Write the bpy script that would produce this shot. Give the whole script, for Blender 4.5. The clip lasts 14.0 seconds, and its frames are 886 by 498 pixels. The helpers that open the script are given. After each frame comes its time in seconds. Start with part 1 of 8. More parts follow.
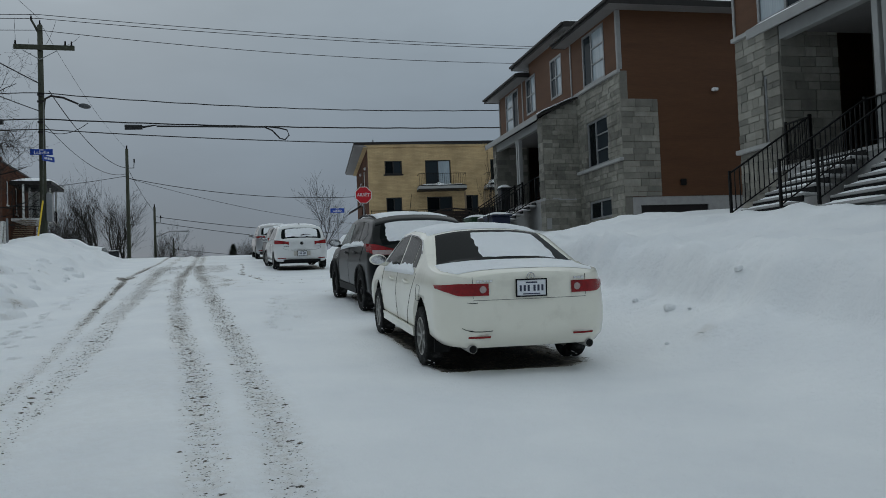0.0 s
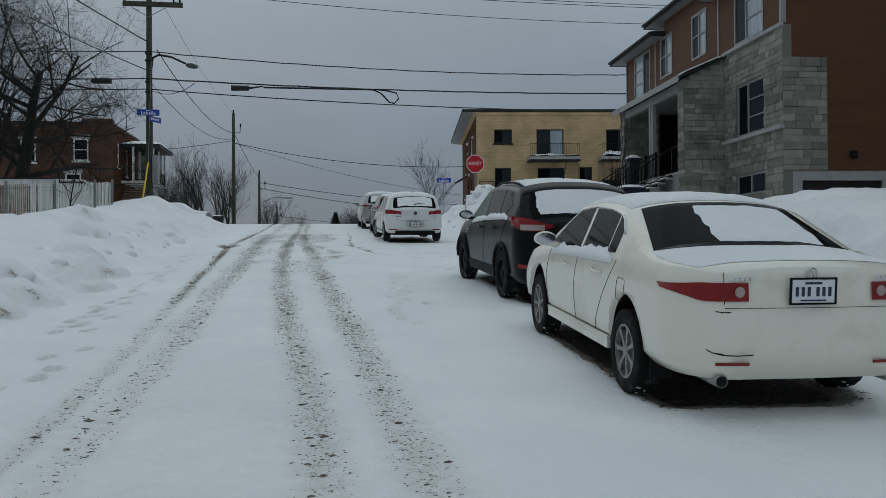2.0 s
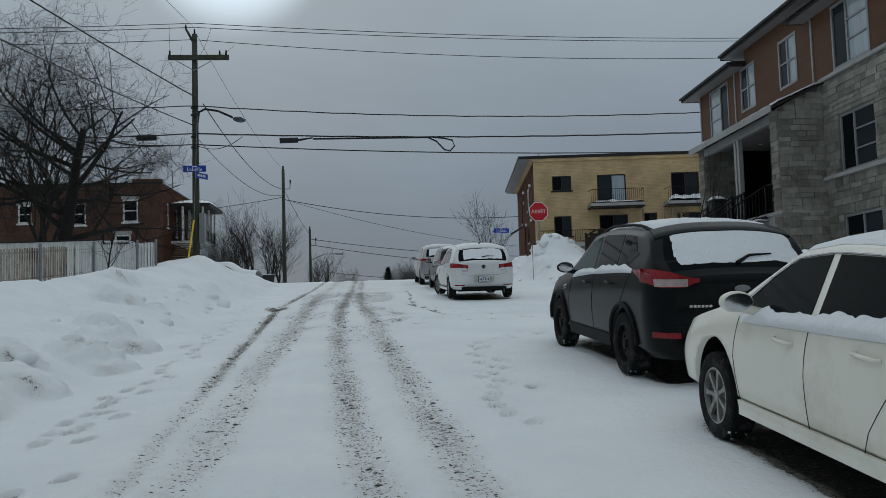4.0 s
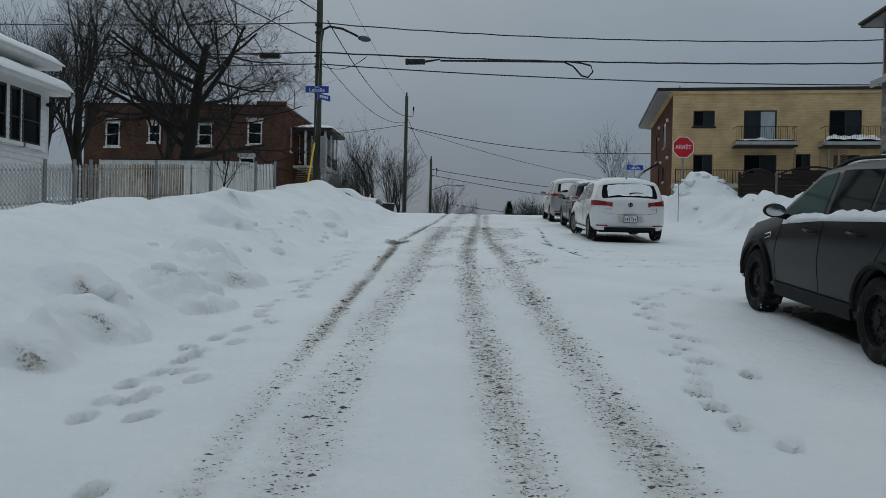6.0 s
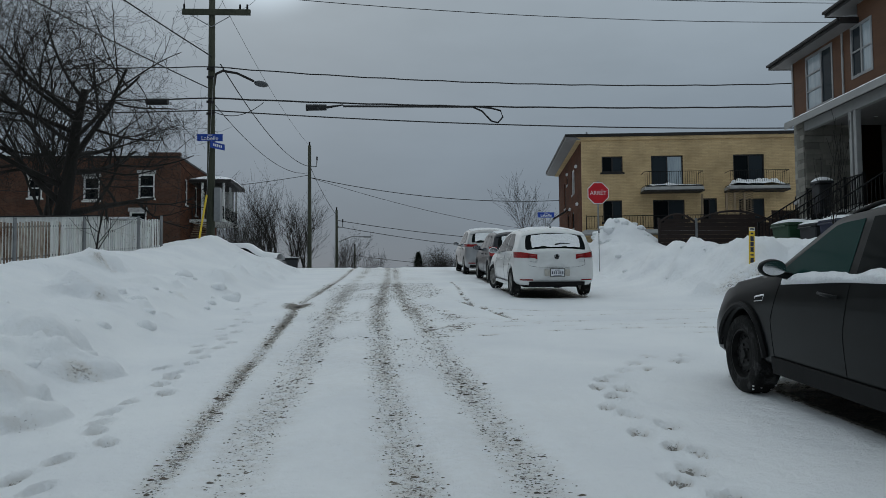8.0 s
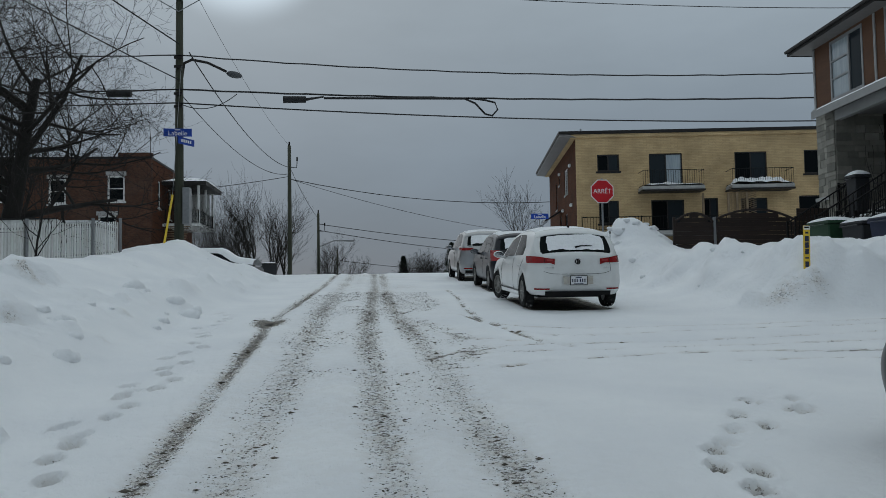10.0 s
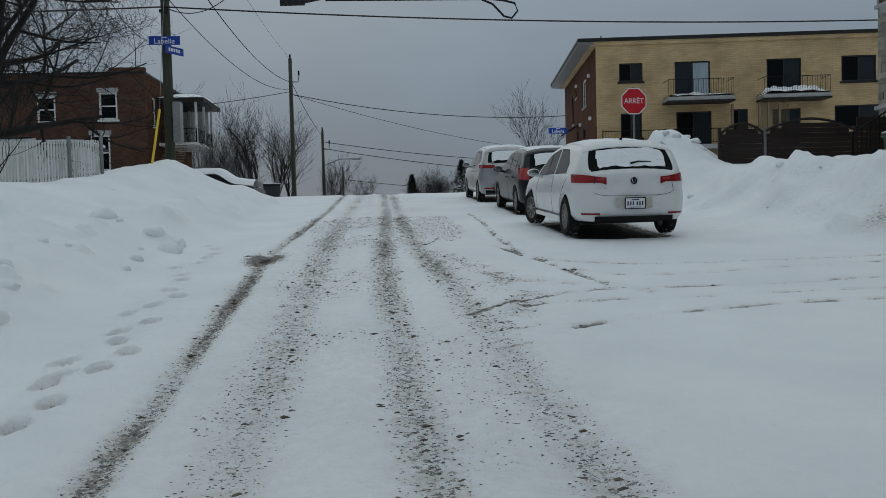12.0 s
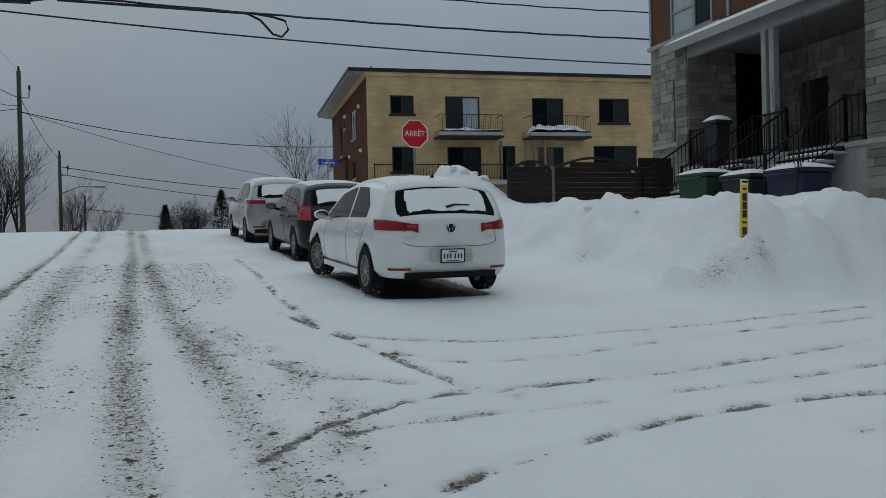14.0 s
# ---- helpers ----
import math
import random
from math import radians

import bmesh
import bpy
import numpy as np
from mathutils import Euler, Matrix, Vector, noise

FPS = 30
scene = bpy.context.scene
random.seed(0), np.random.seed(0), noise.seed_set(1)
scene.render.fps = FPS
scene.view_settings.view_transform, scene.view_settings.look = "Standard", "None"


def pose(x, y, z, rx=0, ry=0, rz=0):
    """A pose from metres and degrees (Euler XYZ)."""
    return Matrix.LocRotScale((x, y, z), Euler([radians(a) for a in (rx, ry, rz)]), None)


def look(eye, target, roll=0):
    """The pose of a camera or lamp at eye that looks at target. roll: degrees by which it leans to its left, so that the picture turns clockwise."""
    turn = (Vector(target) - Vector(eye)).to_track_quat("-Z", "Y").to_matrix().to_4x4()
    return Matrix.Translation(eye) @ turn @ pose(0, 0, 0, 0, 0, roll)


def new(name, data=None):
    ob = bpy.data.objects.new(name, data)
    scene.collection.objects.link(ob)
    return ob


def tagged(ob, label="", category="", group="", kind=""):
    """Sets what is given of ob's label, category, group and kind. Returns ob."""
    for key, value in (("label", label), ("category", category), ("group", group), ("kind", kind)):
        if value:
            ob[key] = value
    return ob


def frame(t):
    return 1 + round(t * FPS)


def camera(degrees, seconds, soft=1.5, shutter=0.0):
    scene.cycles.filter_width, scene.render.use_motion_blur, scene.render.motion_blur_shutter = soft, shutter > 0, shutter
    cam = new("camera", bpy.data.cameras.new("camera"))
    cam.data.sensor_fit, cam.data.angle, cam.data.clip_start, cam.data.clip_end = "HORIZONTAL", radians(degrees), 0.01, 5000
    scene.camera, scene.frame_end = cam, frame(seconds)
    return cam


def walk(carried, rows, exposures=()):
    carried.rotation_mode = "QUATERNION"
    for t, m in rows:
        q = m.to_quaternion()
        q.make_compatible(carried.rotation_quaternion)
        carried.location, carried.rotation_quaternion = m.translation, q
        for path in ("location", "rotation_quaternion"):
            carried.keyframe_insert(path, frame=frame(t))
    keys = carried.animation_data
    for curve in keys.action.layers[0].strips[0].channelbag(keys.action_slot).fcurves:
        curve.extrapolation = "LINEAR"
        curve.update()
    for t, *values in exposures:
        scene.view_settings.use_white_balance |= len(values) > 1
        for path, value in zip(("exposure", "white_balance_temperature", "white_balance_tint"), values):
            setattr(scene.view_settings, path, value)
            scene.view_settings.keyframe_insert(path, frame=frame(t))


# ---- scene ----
cam = camera(55.5, 14.0, soft=0.65)
PATH = [
    (0, (0.066, 0.036, 1.645), (0.58, 1.967, 1.724), -2.3),
    (0.5, (-0.039, 0.775, 1.74), (0.433, 2.716, 1.822), -0.4),
    (1, (-0.063, 1.523, 1.787), (0.447, 3.456, 1.865), -1.0),
    (1.5, (-0.19, 2.171, 1.828), (0.049, 4.157, 1.856), -3.2),
    (2, (-0.146, 2.948, 1.806), (0.144, 4.926, 1.825), -0.4),
    (2.5, (-0.205, 3.635, 1.853), (0.116, 5.609, 1.869), 0.9),
    (3, (-0.29, 4.374, 1.897), (-0.029, 6.351, 2.047), -0.3),
    (5.5, (-0.484, 7.708, 2.097), (-0.482, 9.705, 2.211), -0.0),
    (6, (-0.692, 8.228, 2.099), (-0.793, 10.225, 2.09), 1.2),
    (6.5, (-0.66, 8.547, 2.142), (-0.749, 10.54, 2.281), 0.9),
    (7, (-0.694, 9.22, 2.202), (-0.778, 11.213, 2.351), -1.3),
    (7.5, (-0.786, 9.803, 2.31), (-0.857, 11.795, 2.474), 1.1),
    (8, (-0.776, 10.523, 2.341), (-0.66, 12.517, 2.451), -0.5),
    (10.5, (-1.021, 14.059, 2.566), (-0.855, 16.049, 2.686), -0.7),
    (11, (-1.095, 14.673, 2.608), (-0.945, 16.665, 2.702), 2.2),
    (11.5, (-0.982, 15.386, 2.631), (-0.833, 17.381, 2.623), -2.1),
    (12, (-1.083, 16.013, 2.681), (-0.944, 18.007, 2.605), -1.5),
    (12.5, (-1.103, 16.676, 2.745), (-0.935, 18.669, 2.73), 1.9),
    (13, (-1.096, 17.395, 2.83), (-0.64, 19.342, 2.826), 0.1),
    (13.5, (-1.126, 18.084, 2.921), (-0.469, 19.973, 2.912), 1.5),
    (14, (-0.977, 18.854, 2.999), (-0.287, 20.731, 2.981), -1.4),
]
walk(cam, [(t, look(eye, target, roll)) for t, eye, target, roll in PATH])

# ---- world, sun ----
world = bpy.data.worlds.new("overcast")
scene.world = world
world.use_nodes = True
wt = world.node_tree
wt.nodes.clear()


def wn(kind, **kw):
    n = wt.nodes.new(kind)
    for k, v in kw.items():
        n.inputs[k].default_value = v
    return n


SUN_EL, SUN_AZ = radians(24.5), radians(-9)
sky = wt.nodes.new("ShaderNodeTexSky")
sky.sky_type = "NISHITA"
sky.sun_disc = False
sky.sun_elevation, sky.sun_rotation = SUN_EL, SUN_AZ
bg_sky = wn("ShaderNodeBackground", Strength=0.002)
wt.links.new(sky.outputs[0], bg_sky.inputs[0])
# cloud deck: an overcast sky, darker at the horizon, three times brighter overhead
tc = wt.nodes.new("ShaderNodeTexCoord")
sep = wt.nodes.new("ShaderNodeSeparateXYZ")
wt.links.new(tc.outputs["Generated"], sep.inputs[0])
ramp = wt.nodes.new("ShaderNodeValToRGB")
ramp.color_ramp.elements[0].position, ramp.color_ramp.elements[0].color = 0.0, (0.124, 0.158, 0.202, 1)
ramp.color_ramp.elements[1].position, ramp.color_ramp.elements[1].color = 1.0, (0.56, 0.65, 0.70, 1)
e = ramp.color_ramp.elements.new(0.16)
e.color = (0.190, 0.237, 0.287, 1)
e = ramp.color_ramp.elements.new(0.38)
e.color = (0.320, 0.380, 0.428, 1)
wt.links.new(sep.outputs[2], ramp.inputs[0])
mp = wt.nodes.new("ShaderNodeMapping")
mp.inputs["Scale"].default_value = (2.2, 2.2, 6.0)
wt.links.new(tc.outputs["Generated"], mp.inputs[0])
cl = wn("ShaderNodeTexNoise", Scale=1.3, Detail=5.0, Roughness=0.55)
wt.links.new(mp.outputs[0], cl.inputs[0])
cm = wn("ShaderNodeMapRange", **{"From Min": 0.3, "From Max": 0.7, "To Min": 0.92, "To Max": 1.09})
wt.links.new(cl.outputs[0], cm.inputs[0])
# thin place in the clouds where the sun stands behind them
vm = wt.nodes.new("ShaderNodeVectorMath")
vm.operation = "DOT_PRODUCT"
sd = Vector((math.sin(SUN_AZ) * math.cos(SUN_EL), math.cos(SUN_AZ) * math.cos(SUN_EL), math.sin(SUN_EL)))
vm.inputs[1].default_value = sd
wt.links.new(tc.outputs["Generated"], vm.inputs[0])
gl = wn("ShaderNodeMapRange", **{"From Min": 0.9925, "From Max": 1.0, "To Min": 0.0, "To Max": 1.0})
gl.interpolation_type = "SMOOTHERSTEP"
wt.links.new(vm.outputs["Value"], gl.inputs[0])
gm = wt.nodes.new("ShaderNodeMath")
gm.operation = "MULTIPLY_ADD"
gm.inputs[1].default_value = 1.5
wt.links.new(gl.outputs[0], gm.inputs[0])
wt.links.new(cm.outputs[0], gm.inputs[2])
bg_cl = wn("ShaderNodeBackground")
wt.links.new(ramp.outputs[0], bg_cl.inputs[0])
wt.links.new(gm.outputs[0], bg_cl.inputs[1])
add = wt.nodes.new("ShaderNodeAddShader")
wt.links.new(bg_sky.outputs[0], add.inputs[0])
wt.links.new(bg_cl.outputs[0], add.inputs[1])
wo = wt.nodes.new("ShaderNodeOutputWorld")
wt.links.new(add.outputs[0], wo.inputs[0])

sun = new("sun", bpy.data.lights.new("sun", "SUN"))
sun.data.energy, sun.data.angle, sun.data.color = 0.25, radians(80), (1.0, 0.97, 0.92)
sun.matrix_world = look(sd * 60, (0, 0, 0))


# ---- materials ----
def nodes(name):
    m = bpy.data.materials.new(name)
    m.use_nodes = True
    t = m.node_tree
    return m, t, t.nodes["Principled BSDF"]


def node(t, kind, **kw):
    n = t.nodes.new(kind)
    for k, v in kw.items():
        n.inputs[k].default_value = v
    return n


def rgba(c):
    return (*c, 1)


def coords(t, scale=(1, 1, 1), world_space=False):
    tc = t.nodes.new("ShaderNodeTexCoord")
    mp = t.nodes.new("ShaderNodeMapping")
    mp.inputs["Scale"].default_value = scale
    if world_space:
        g = t.nodes.new("ShaderNodeNewGeometry")
        t.links.new(g.outputs["Position"], mp.inputs[0])
    else:
        t.links.new(tc.outputs["Object"], mp.inputs[0])
    return mp.outputs[0]


def surface(name, a, b, rough=0.7, metal=0.0, grain=8.0, stretch=(1, 1, 1), bump=0.15, bump_scale=60.0, dirt=None, dirt_amount=0.4,
            vary=0.0, coat=0.0, world_space=False, dist=0.01):
    """Two colours mixed by coarse and fine noise, fine relief, optional dirt spots and variation from piece to piece."""
    m, t, p = nodes(name)
    v = coords(t, stretch, world_space)
    n1 = node(t, "ShaderNodeTexNoise", Scale=grain, Detail=6.0, Roughness=0.6)
    n2 = node(t, "ShaderNodeTexNoise", Scale=grain * 0.13, Detail=3.0)
    n3 = node(t, "ShaderNodeTexNoise", Scale=bump_scale, Detail=4.0)
    for n in (n1, n2, n3):
        t.links.new(v, n.inputs[0])
    mx = t.nodes.new("ShaderNodeMath")
    mx.operation = "MULTIPLY_ADD"
    mx.inputs[1].default_value = 0.5
    half = t.nodes.new("ShaderNodeMath")
    half.operation = "MULTIPLY"
    half.inputs[1].default_value = 0.5
    t.links.new(n2.outputs[0], half.inputs[0])
    t.links.new(n1.outputs[0], mx.inputs[0])
    t.links.new(half.outputs[0], mx.inputs[2])
    r = t.nodes.new("ShaderNodeValToRGB")
    r.color_ramp.elements[0].position, r.color_ramp.elements[0].color = 0.34, rgba(a)
    r.color_ramp.elements[1].position, r.color_ramp.elements[1].color = 0.66, rgba(b)
    t.links.new(mx.outputs[0], r.inputs[0])
    col = r.outputs[0]
    if vary:
        oi = t.nodes.new("ShaderNodeObjectInfo")
        hs = t.nodes.new("ShaderNodeHueSaturation")
        mr = node(t, "ShaderNodeMapRange", **{"To Min": 1 - vary, "To Max": 1 + vary})
        t.links.new(oi.outputs["Random"], mr.inputs[0])
        t.links.new(mr.outputs[0], hs.inputs["Value"])
        t.links.new(col, hs.inputs["Color"])
        col = hs.outputs[0]
    if dirt:
        n4 = node(t, "ShaderNodeTexNoise", Scale=grain * 0.4, Detail=8.0, Roughness=0.7)
        t.links.new(v, n4.inputs[0])
        mr = node(t, "ShaderNodeMapRange", **{"From Min": 0.52, "From Max": 0.72, "To Max": dirt_amount})
        t.links.new(n4.outputs[0], mr.inputs[0])
        mi = t.nodes.new("ShaderNodeMix")
        mi.data_type = "RGBA"
        t.links.new(mr.outputs[0], mi.inputs[0])
        t.links.new(col, mi.inputs[6])
        mi.inputs[7].default_value = rgba(dirt)
        col = mi.outputs[2]
    t.links.new(col, p.inputs["Base Color"])
    p.inputs["Roughness"].default_value, p.inputs["Metallic"].default_value = rough, metal
    p.inputs["Specular IOR Level"].default_value = 0.3 if coat else 0.4
    p.inputs["Coat Weight"].default_value = coat
    p.inputs["Coat Roughness"].default_value = 0.06
    if bump:
        bp = node(t, "ShaderNodeBump", Strength=bump, Distance=dist)
        t.links.new(n3.outputs[0], bp.inputs["Height"])
        t.links.new(bp.outputs[0], p.inputs["Normal"])
    return m


def snow_material(name, with_dirt):
    m, t, p = nodes(name)
    v = coords(t, (1, 1, 1), True)
    n1 = node(t, "ShaderNodeTexNoise", Scale=0.8, Detail=6.0)
    n2 = node(t, "ShaderNodeTexNoise", Scale=9.0, Detail=8.0, Roughness=0.65)
    n3 = node(t, "ShaderNodeTexNoise", Scale=70.0, Detail=5.0, Roughness=0.7)
    for n in (n1, n2, n3):
        t.links.new(v, n.inputs[0])
    r = t.nodes.new("ShaderNodeValToRGB")
    r.color_ramp.elements[0].position, r.color_ramp.elements[0].color = 0.3, (0.85, 0.86, 0.88, 1)
    r.color_ramp.elements[1].position, r.color_ramp.elements[1].color = 0.7, (0.93, 0.935, 0.94, 1)
    t.links.new(n1.outputs[0], r.inputs[0])
    col = r.outputs[0]
    if with_dirt:
        at = t.nodes.new("ShaderNodeAttribute")
        at.attribute_name = "slush_shade"
        # grit: the stronger the wear, the more of the noise shows through as brown
        n5 = node(t, "ShaderNodeTexNoise", Scale=24.0, Detail=9.0, Roughness=0.8)
        t.links.new(v, n5.inputs[0])
        sm = t.nodes.new("ShaderNodeMath")
        sm.operation = "MULTIPLY_ADD"
        sm.inputs[1].default_value = 0.24
        t.links.new(at.outputs["Fac"], sm.inputs[0])
        t.links.new(n5.outputs[0], sm.inputs[2])
        mr = node(t, "ShaderNodeMapRange", **{"From Min": 0.665, "From Max": 0.70, "To Max": 0.88})
        t.links.new(sm.outputs[0], mr.inputs[0])
        gate = t.nodes.new("ShaderNodeMath")
        gate.operation = "MULTIPLY"
        g2 = node(t, "ShaderNodeMapRange", **{"From Min": 0.02, "From Max": 0.25})
        t.links.new(at.outputs["Fac"], g2.inputs[0])
        t.links.new(mr.outputs[0], gate.inputs[0])
        t.links.new(g2.outputs[0], gate.inputs[1])
        br = t.nodes.new("ShaderNodeValToRGB")
        br.color_ramp.elements[0].position, br.color_ramp.elements[0].color = 0.36, (0.055, 0.046, 0.038, 1)
        br.color_ramp.elements[1].position, br.color_ramp.elements[1].color = 0.62, (0.36, 0.325, 0.285, 1)
        t.links.new(n2.outputs[0], br.inputs[0])
        # tan tint of sanded, packed snow
        ta = t.nodes.new("ShaderNodeMath")
        ta.operation = "MULTIPLY"
        ta.use_clamp = True
        t.links.new(at.outputs["Fac"], ta.inputs[0])
        tn = node(t, "ShaderNodeMapRange", **{"From Min": 0.42, "From Max": 0.56, "To Min": 0.12, "To Max": 0.75})
        t.links.new(n2.outputs[0], tn.inputs[0])
        t.links.new(tn.outputs[0], ta.inputs[1])
        tm = t.nodes.new("ShaderNodeMix")
        tm.data_type = "RGBA"
        tm.inputs[7].default_value = (0.62, 0.56, 0.485, 1)
        t.links.new(ta.outputs[0], tm.inputs[0])
        t.links.new(col, tm.inputs[6])
        col = tm.outputs[2]
        mi = t.nodes.new("ShaderNodeMix")
        mi.data_type = "RGBA"
        t.links.new(gate.outputs[0], mi.inputs[0])
        t.links.new(col, mi.inputs[6])
        t.links.new(br.outputs[0], mi.inputs[7])
        col = mi.outputs[2]
        # near-black above 1.75: shade painted under parked cars, bare wet spot in left rut
        shade_bare = node(t, "ShaderNodeMapRange", **{"From Min": 1.75, "From Max": 2.1, "To Max": 0.93})
        t.links.new(at.outputs["Fac"], shade_bare.inputs[0])
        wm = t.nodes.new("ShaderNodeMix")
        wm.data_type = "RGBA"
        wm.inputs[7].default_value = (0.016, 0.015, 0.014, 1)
        t.links.new(shade_bare.outputs[0], wm.inputs[0])
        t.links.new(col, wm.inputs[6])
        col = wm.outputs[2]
    t.links.new(col, p.inputs["Base Color"])
    p.inputs["Roughness"].default_value = 0.75
    p.inputs["Specular IOR Level"].default_value = 0.25
    b1 = node(t, "ShaderNodeBump", Strength=0.75, Distance=0.06)
    b2 = node(t, "ShaderNodeBump", Strength=0.45, Distance=0.014)
    t.links.new(n2.outputs[0], b1.inputs["Height"])
    t.links.new(n3.outputs[0], b2.inputs["Height"])
    t.links.new(b1.outputs[0], b2.inputs["Normal"])
    last = b2
    if with_dirt:
        # churned snow in the wheel tracks
        n6 = node(t, "ShaderNodeTexNoise", Scale=17.0, Detail=7.0, Roughness=0.75)
        t.links.new(v, n6.inputs[0])
        hm = t.nodes.new("ShaderNodeMath")
        hm.operation = "MULTIPLY"
        cl = t.nodes.new("ShaderNodeClamp")
        t.links.new(at.outputs["Fac"], cl.inputs[0])
        t.links.new(cl.outputs[0], hm.inputs[0])
        t.links.new(n6.outputs[0], hm.inputs[1])
        last = node(t, "ShaderNodeBump", Strength=0.8, Distance=0.045)
        t.links.new(hm.outputs[0], last.inputs["Height"])
        t.links.new(b2.outputs[0], last.inputs["Normal"])
    t.links.new(last.outputs[0], p.inputs["Normal"])
    return m


def glass_dark(name, tint=(0.02, 0.025, 0.028), rough=0.04):
    m, t, p = nodes(name)
    p.inputs["Base Color"].default_value = rgba(tint)
    p.inputs["Roughness"].default_value = rough
    p.inputs["Specular IOR Level"].default_value = 0.12
    p.inputs["IOR"].default_value = 1.25
    n = node(t, "ShaderNodeTexNoise", Scale=3.0, Detail=5.0)
    mr = node(t, "ShaderNodeMapRange", **{"To Min": rough, "To Max": rough + 0.05})
    t.links.new(n.outputs[0], mr.inputs[0])
    t.links.new(mr.outputs[0], p.inputs["Roughness"])
    return m


def clear_glass(name, tint=(0.75, 0.85, 0.83)):
    m, t, p = nodes(name)
    p.inputs["Base Color"].default_value = rgba(tint)
    p.inputs["Transmission Weight"].default_value = 1.0
    p.inputs["Roughness"].default_value = 0.03
    p.inputs["IOR"].default_value = 1.1
    return m


MAT = {}
MAT["snow"] = snow_material("snow", False)
MAT["road"] = snow_material("packed_snow", True)
MAT["white_paint"] = surface("cream_white_car_paint", (0.74, 0.715, 0.615), (0.79, 0.76, 0.66), rough=0.32, grain=3, bump=0.0, coat=0.6, dirt=(0.36, 0.32, 0.25), dirt_amount=0.4)
MAT["golf_paint"] = surface("white_car_paint", (0.64, 0.645, 0.635), (0.69, 0.695, 0.685), rough=0.32, grain=3, bump=0.0, coat=0.6, dirt=(0.42, 0.38, 0.33), dirt_amount=0.3)
MAT["black_paint"] = surface("black_car_paint", (0.0012, 0.002, 0.002), (0.0025, 0.0036, 0.0035), rough=0.3, grain=3, bump=0.0, coat=0.12, dirt=(0.005, 0.008, 0.0075), dirt_amount=0.5)
MAT["navy_paint"] = surface("blue_black_car_paint", (0.007, 0.008, 0.012), (0.012, 0.014, 0.02), rough=0.3, grain=3, bump=0.0, coat=0.3, dirt=(0.03, 0.03, 0.032), dirt_amount=0.4)
MAT["silver_paint"] = surface("silver_car_paint", (0.30, 0.30, 0.305), (0.37, 0.37, 0.37), rough=0.3, metal=0.5, grain=3, bump=0.0, coat=0.6, dirt=(0.25, 0.23, 0.2), dirt_amount=0.4)
MAT["car_glass"] = glass_dark("car_glass", (0.005, 0.007, 0.007), 0.02)
MAT["green_glass"] = glass_dark("green_tinted_car_glass", (0.012, 0.04, 0.036))
MAT["trim"] = surface("black_plastic", (0.006, 0.006, 0.006), (0.012, 0.012, 0.012), rough=0.6, grain=12, bump=0.1)
MAT["rubber"] = surface("tyre_rubber", (0.007, 0.007, 0.007), (0.016, 0.016, 0.015), rough=0.85, grain=20, bump=0.5, dirt=(0.4, 0.4, 0.4), dirt_amount=0.15)
MAT["alloy"] = surface("dirty_alloy", (0.24, 0.235, 0.22), (0.36, 0.35, 0.33), rough=0.45, metal=0.6, grain=14, bump=0.1, dirt=(0.10, 0.09, 0.08), dirt_amount=0.6)
MAT["steel_wheel"] = surface("black_steel_wheel", (0.008, 0.008, 0.008), (0.022, 0.022, 0.021), rough=0.55, metal=0.2, grain=14, bump=0.1)
MAT["red_lamp"] = surface("red_tail_lamp", (0.15, 0.003, 0.004), (0.30, 0.006, 0.007), rough=0.2, grain=30, bump=0.3, coat=0.35, bump_scale=120)
MAT["pink_lamp"] = surface("faded_red_tail_lamp", (0.26, 0.02, 0.022), (0.40, 0.05, 0.05), rough=0.2, grain=30, bump=0.3, coat=0.4, bump_scale=120)
MAT["clear_lamp"] = surface("clear_lamp", (0.30, 0.20, 0.19), (0.46, 0.36, 0.34), rough=0.1, grain=30, bump=0.3, coat=1.0, bump_scale=120)
MAT["chrome"] = surface("chrome", (0.55, 0.55, 0.56), (0.66, 0.66, 0.66), rough=0.12, metal=1.0, grain=10, bump=0.0)
MAT["plate"] = surface("licence_plate", (0.62, 0.64, 0.68), (0.72, 0.73, 0.75), rough=0.4, grain=30, bump=0.1, dirt=(0.3, 0.27, 0.22), dirt_amount=0.4)
MAT["ink"] = surface("dark_blue_ink", (0.014, 0.02, 0.05), (0.03, 0.035, 0.07), rough=0.5, grain=30, bump=0)
MAT["siding"] = surface("orange_brown_siding", (0.082, 0.033, 0.0125), (0.114, 0.047, 0.0185), rough=0.7, grain=3, stretch=(1, 1, 9), bump=0.1, world_space=True)
MAT["stone"] = surface("grey_stone_veneer", (0.125, 0.118, 0.098), (0.30, 0.285, 0.242), rough=0.9, grain=5, bump=0.8, bump_scale=26, vary=0.30, world_space=True, dist=0.02)
MAT["mortar"] = surface("mortar", (0.15, 0.142, 0.122), (0.21, 0.2, 0.175), rough=0.95, grain=10, bump=0.5)
MAT["concrete"] = surface("concrete", (0.30, 0.30, 0.29), (0.42, 0.41, 0.40), rough=0.9, grain=4, bump=0.3, dirt=(0.16, 0.15, 0.14), dirt_amount=0.4)
MAT["grey_trim"] = surface("grey_aluminium_trim", (0.25, 0.25, 0.245), (0.31, 0.31, 0.30), rough=0.5, grain=4, bump=0.05)
MAT["dark_trim"] = surface("dark_brown_fascia", (0.022, 0.02, 0.019), (0.036, 0.033, 0.031), rough=0.5, grain=4, bump=0.05)
MAT["soffit"] = surface("soffit", (0.16, 0.15, 0.145), (0.2, 0.19, 0.185), rough=0.6, grain=4, bump=0.05)
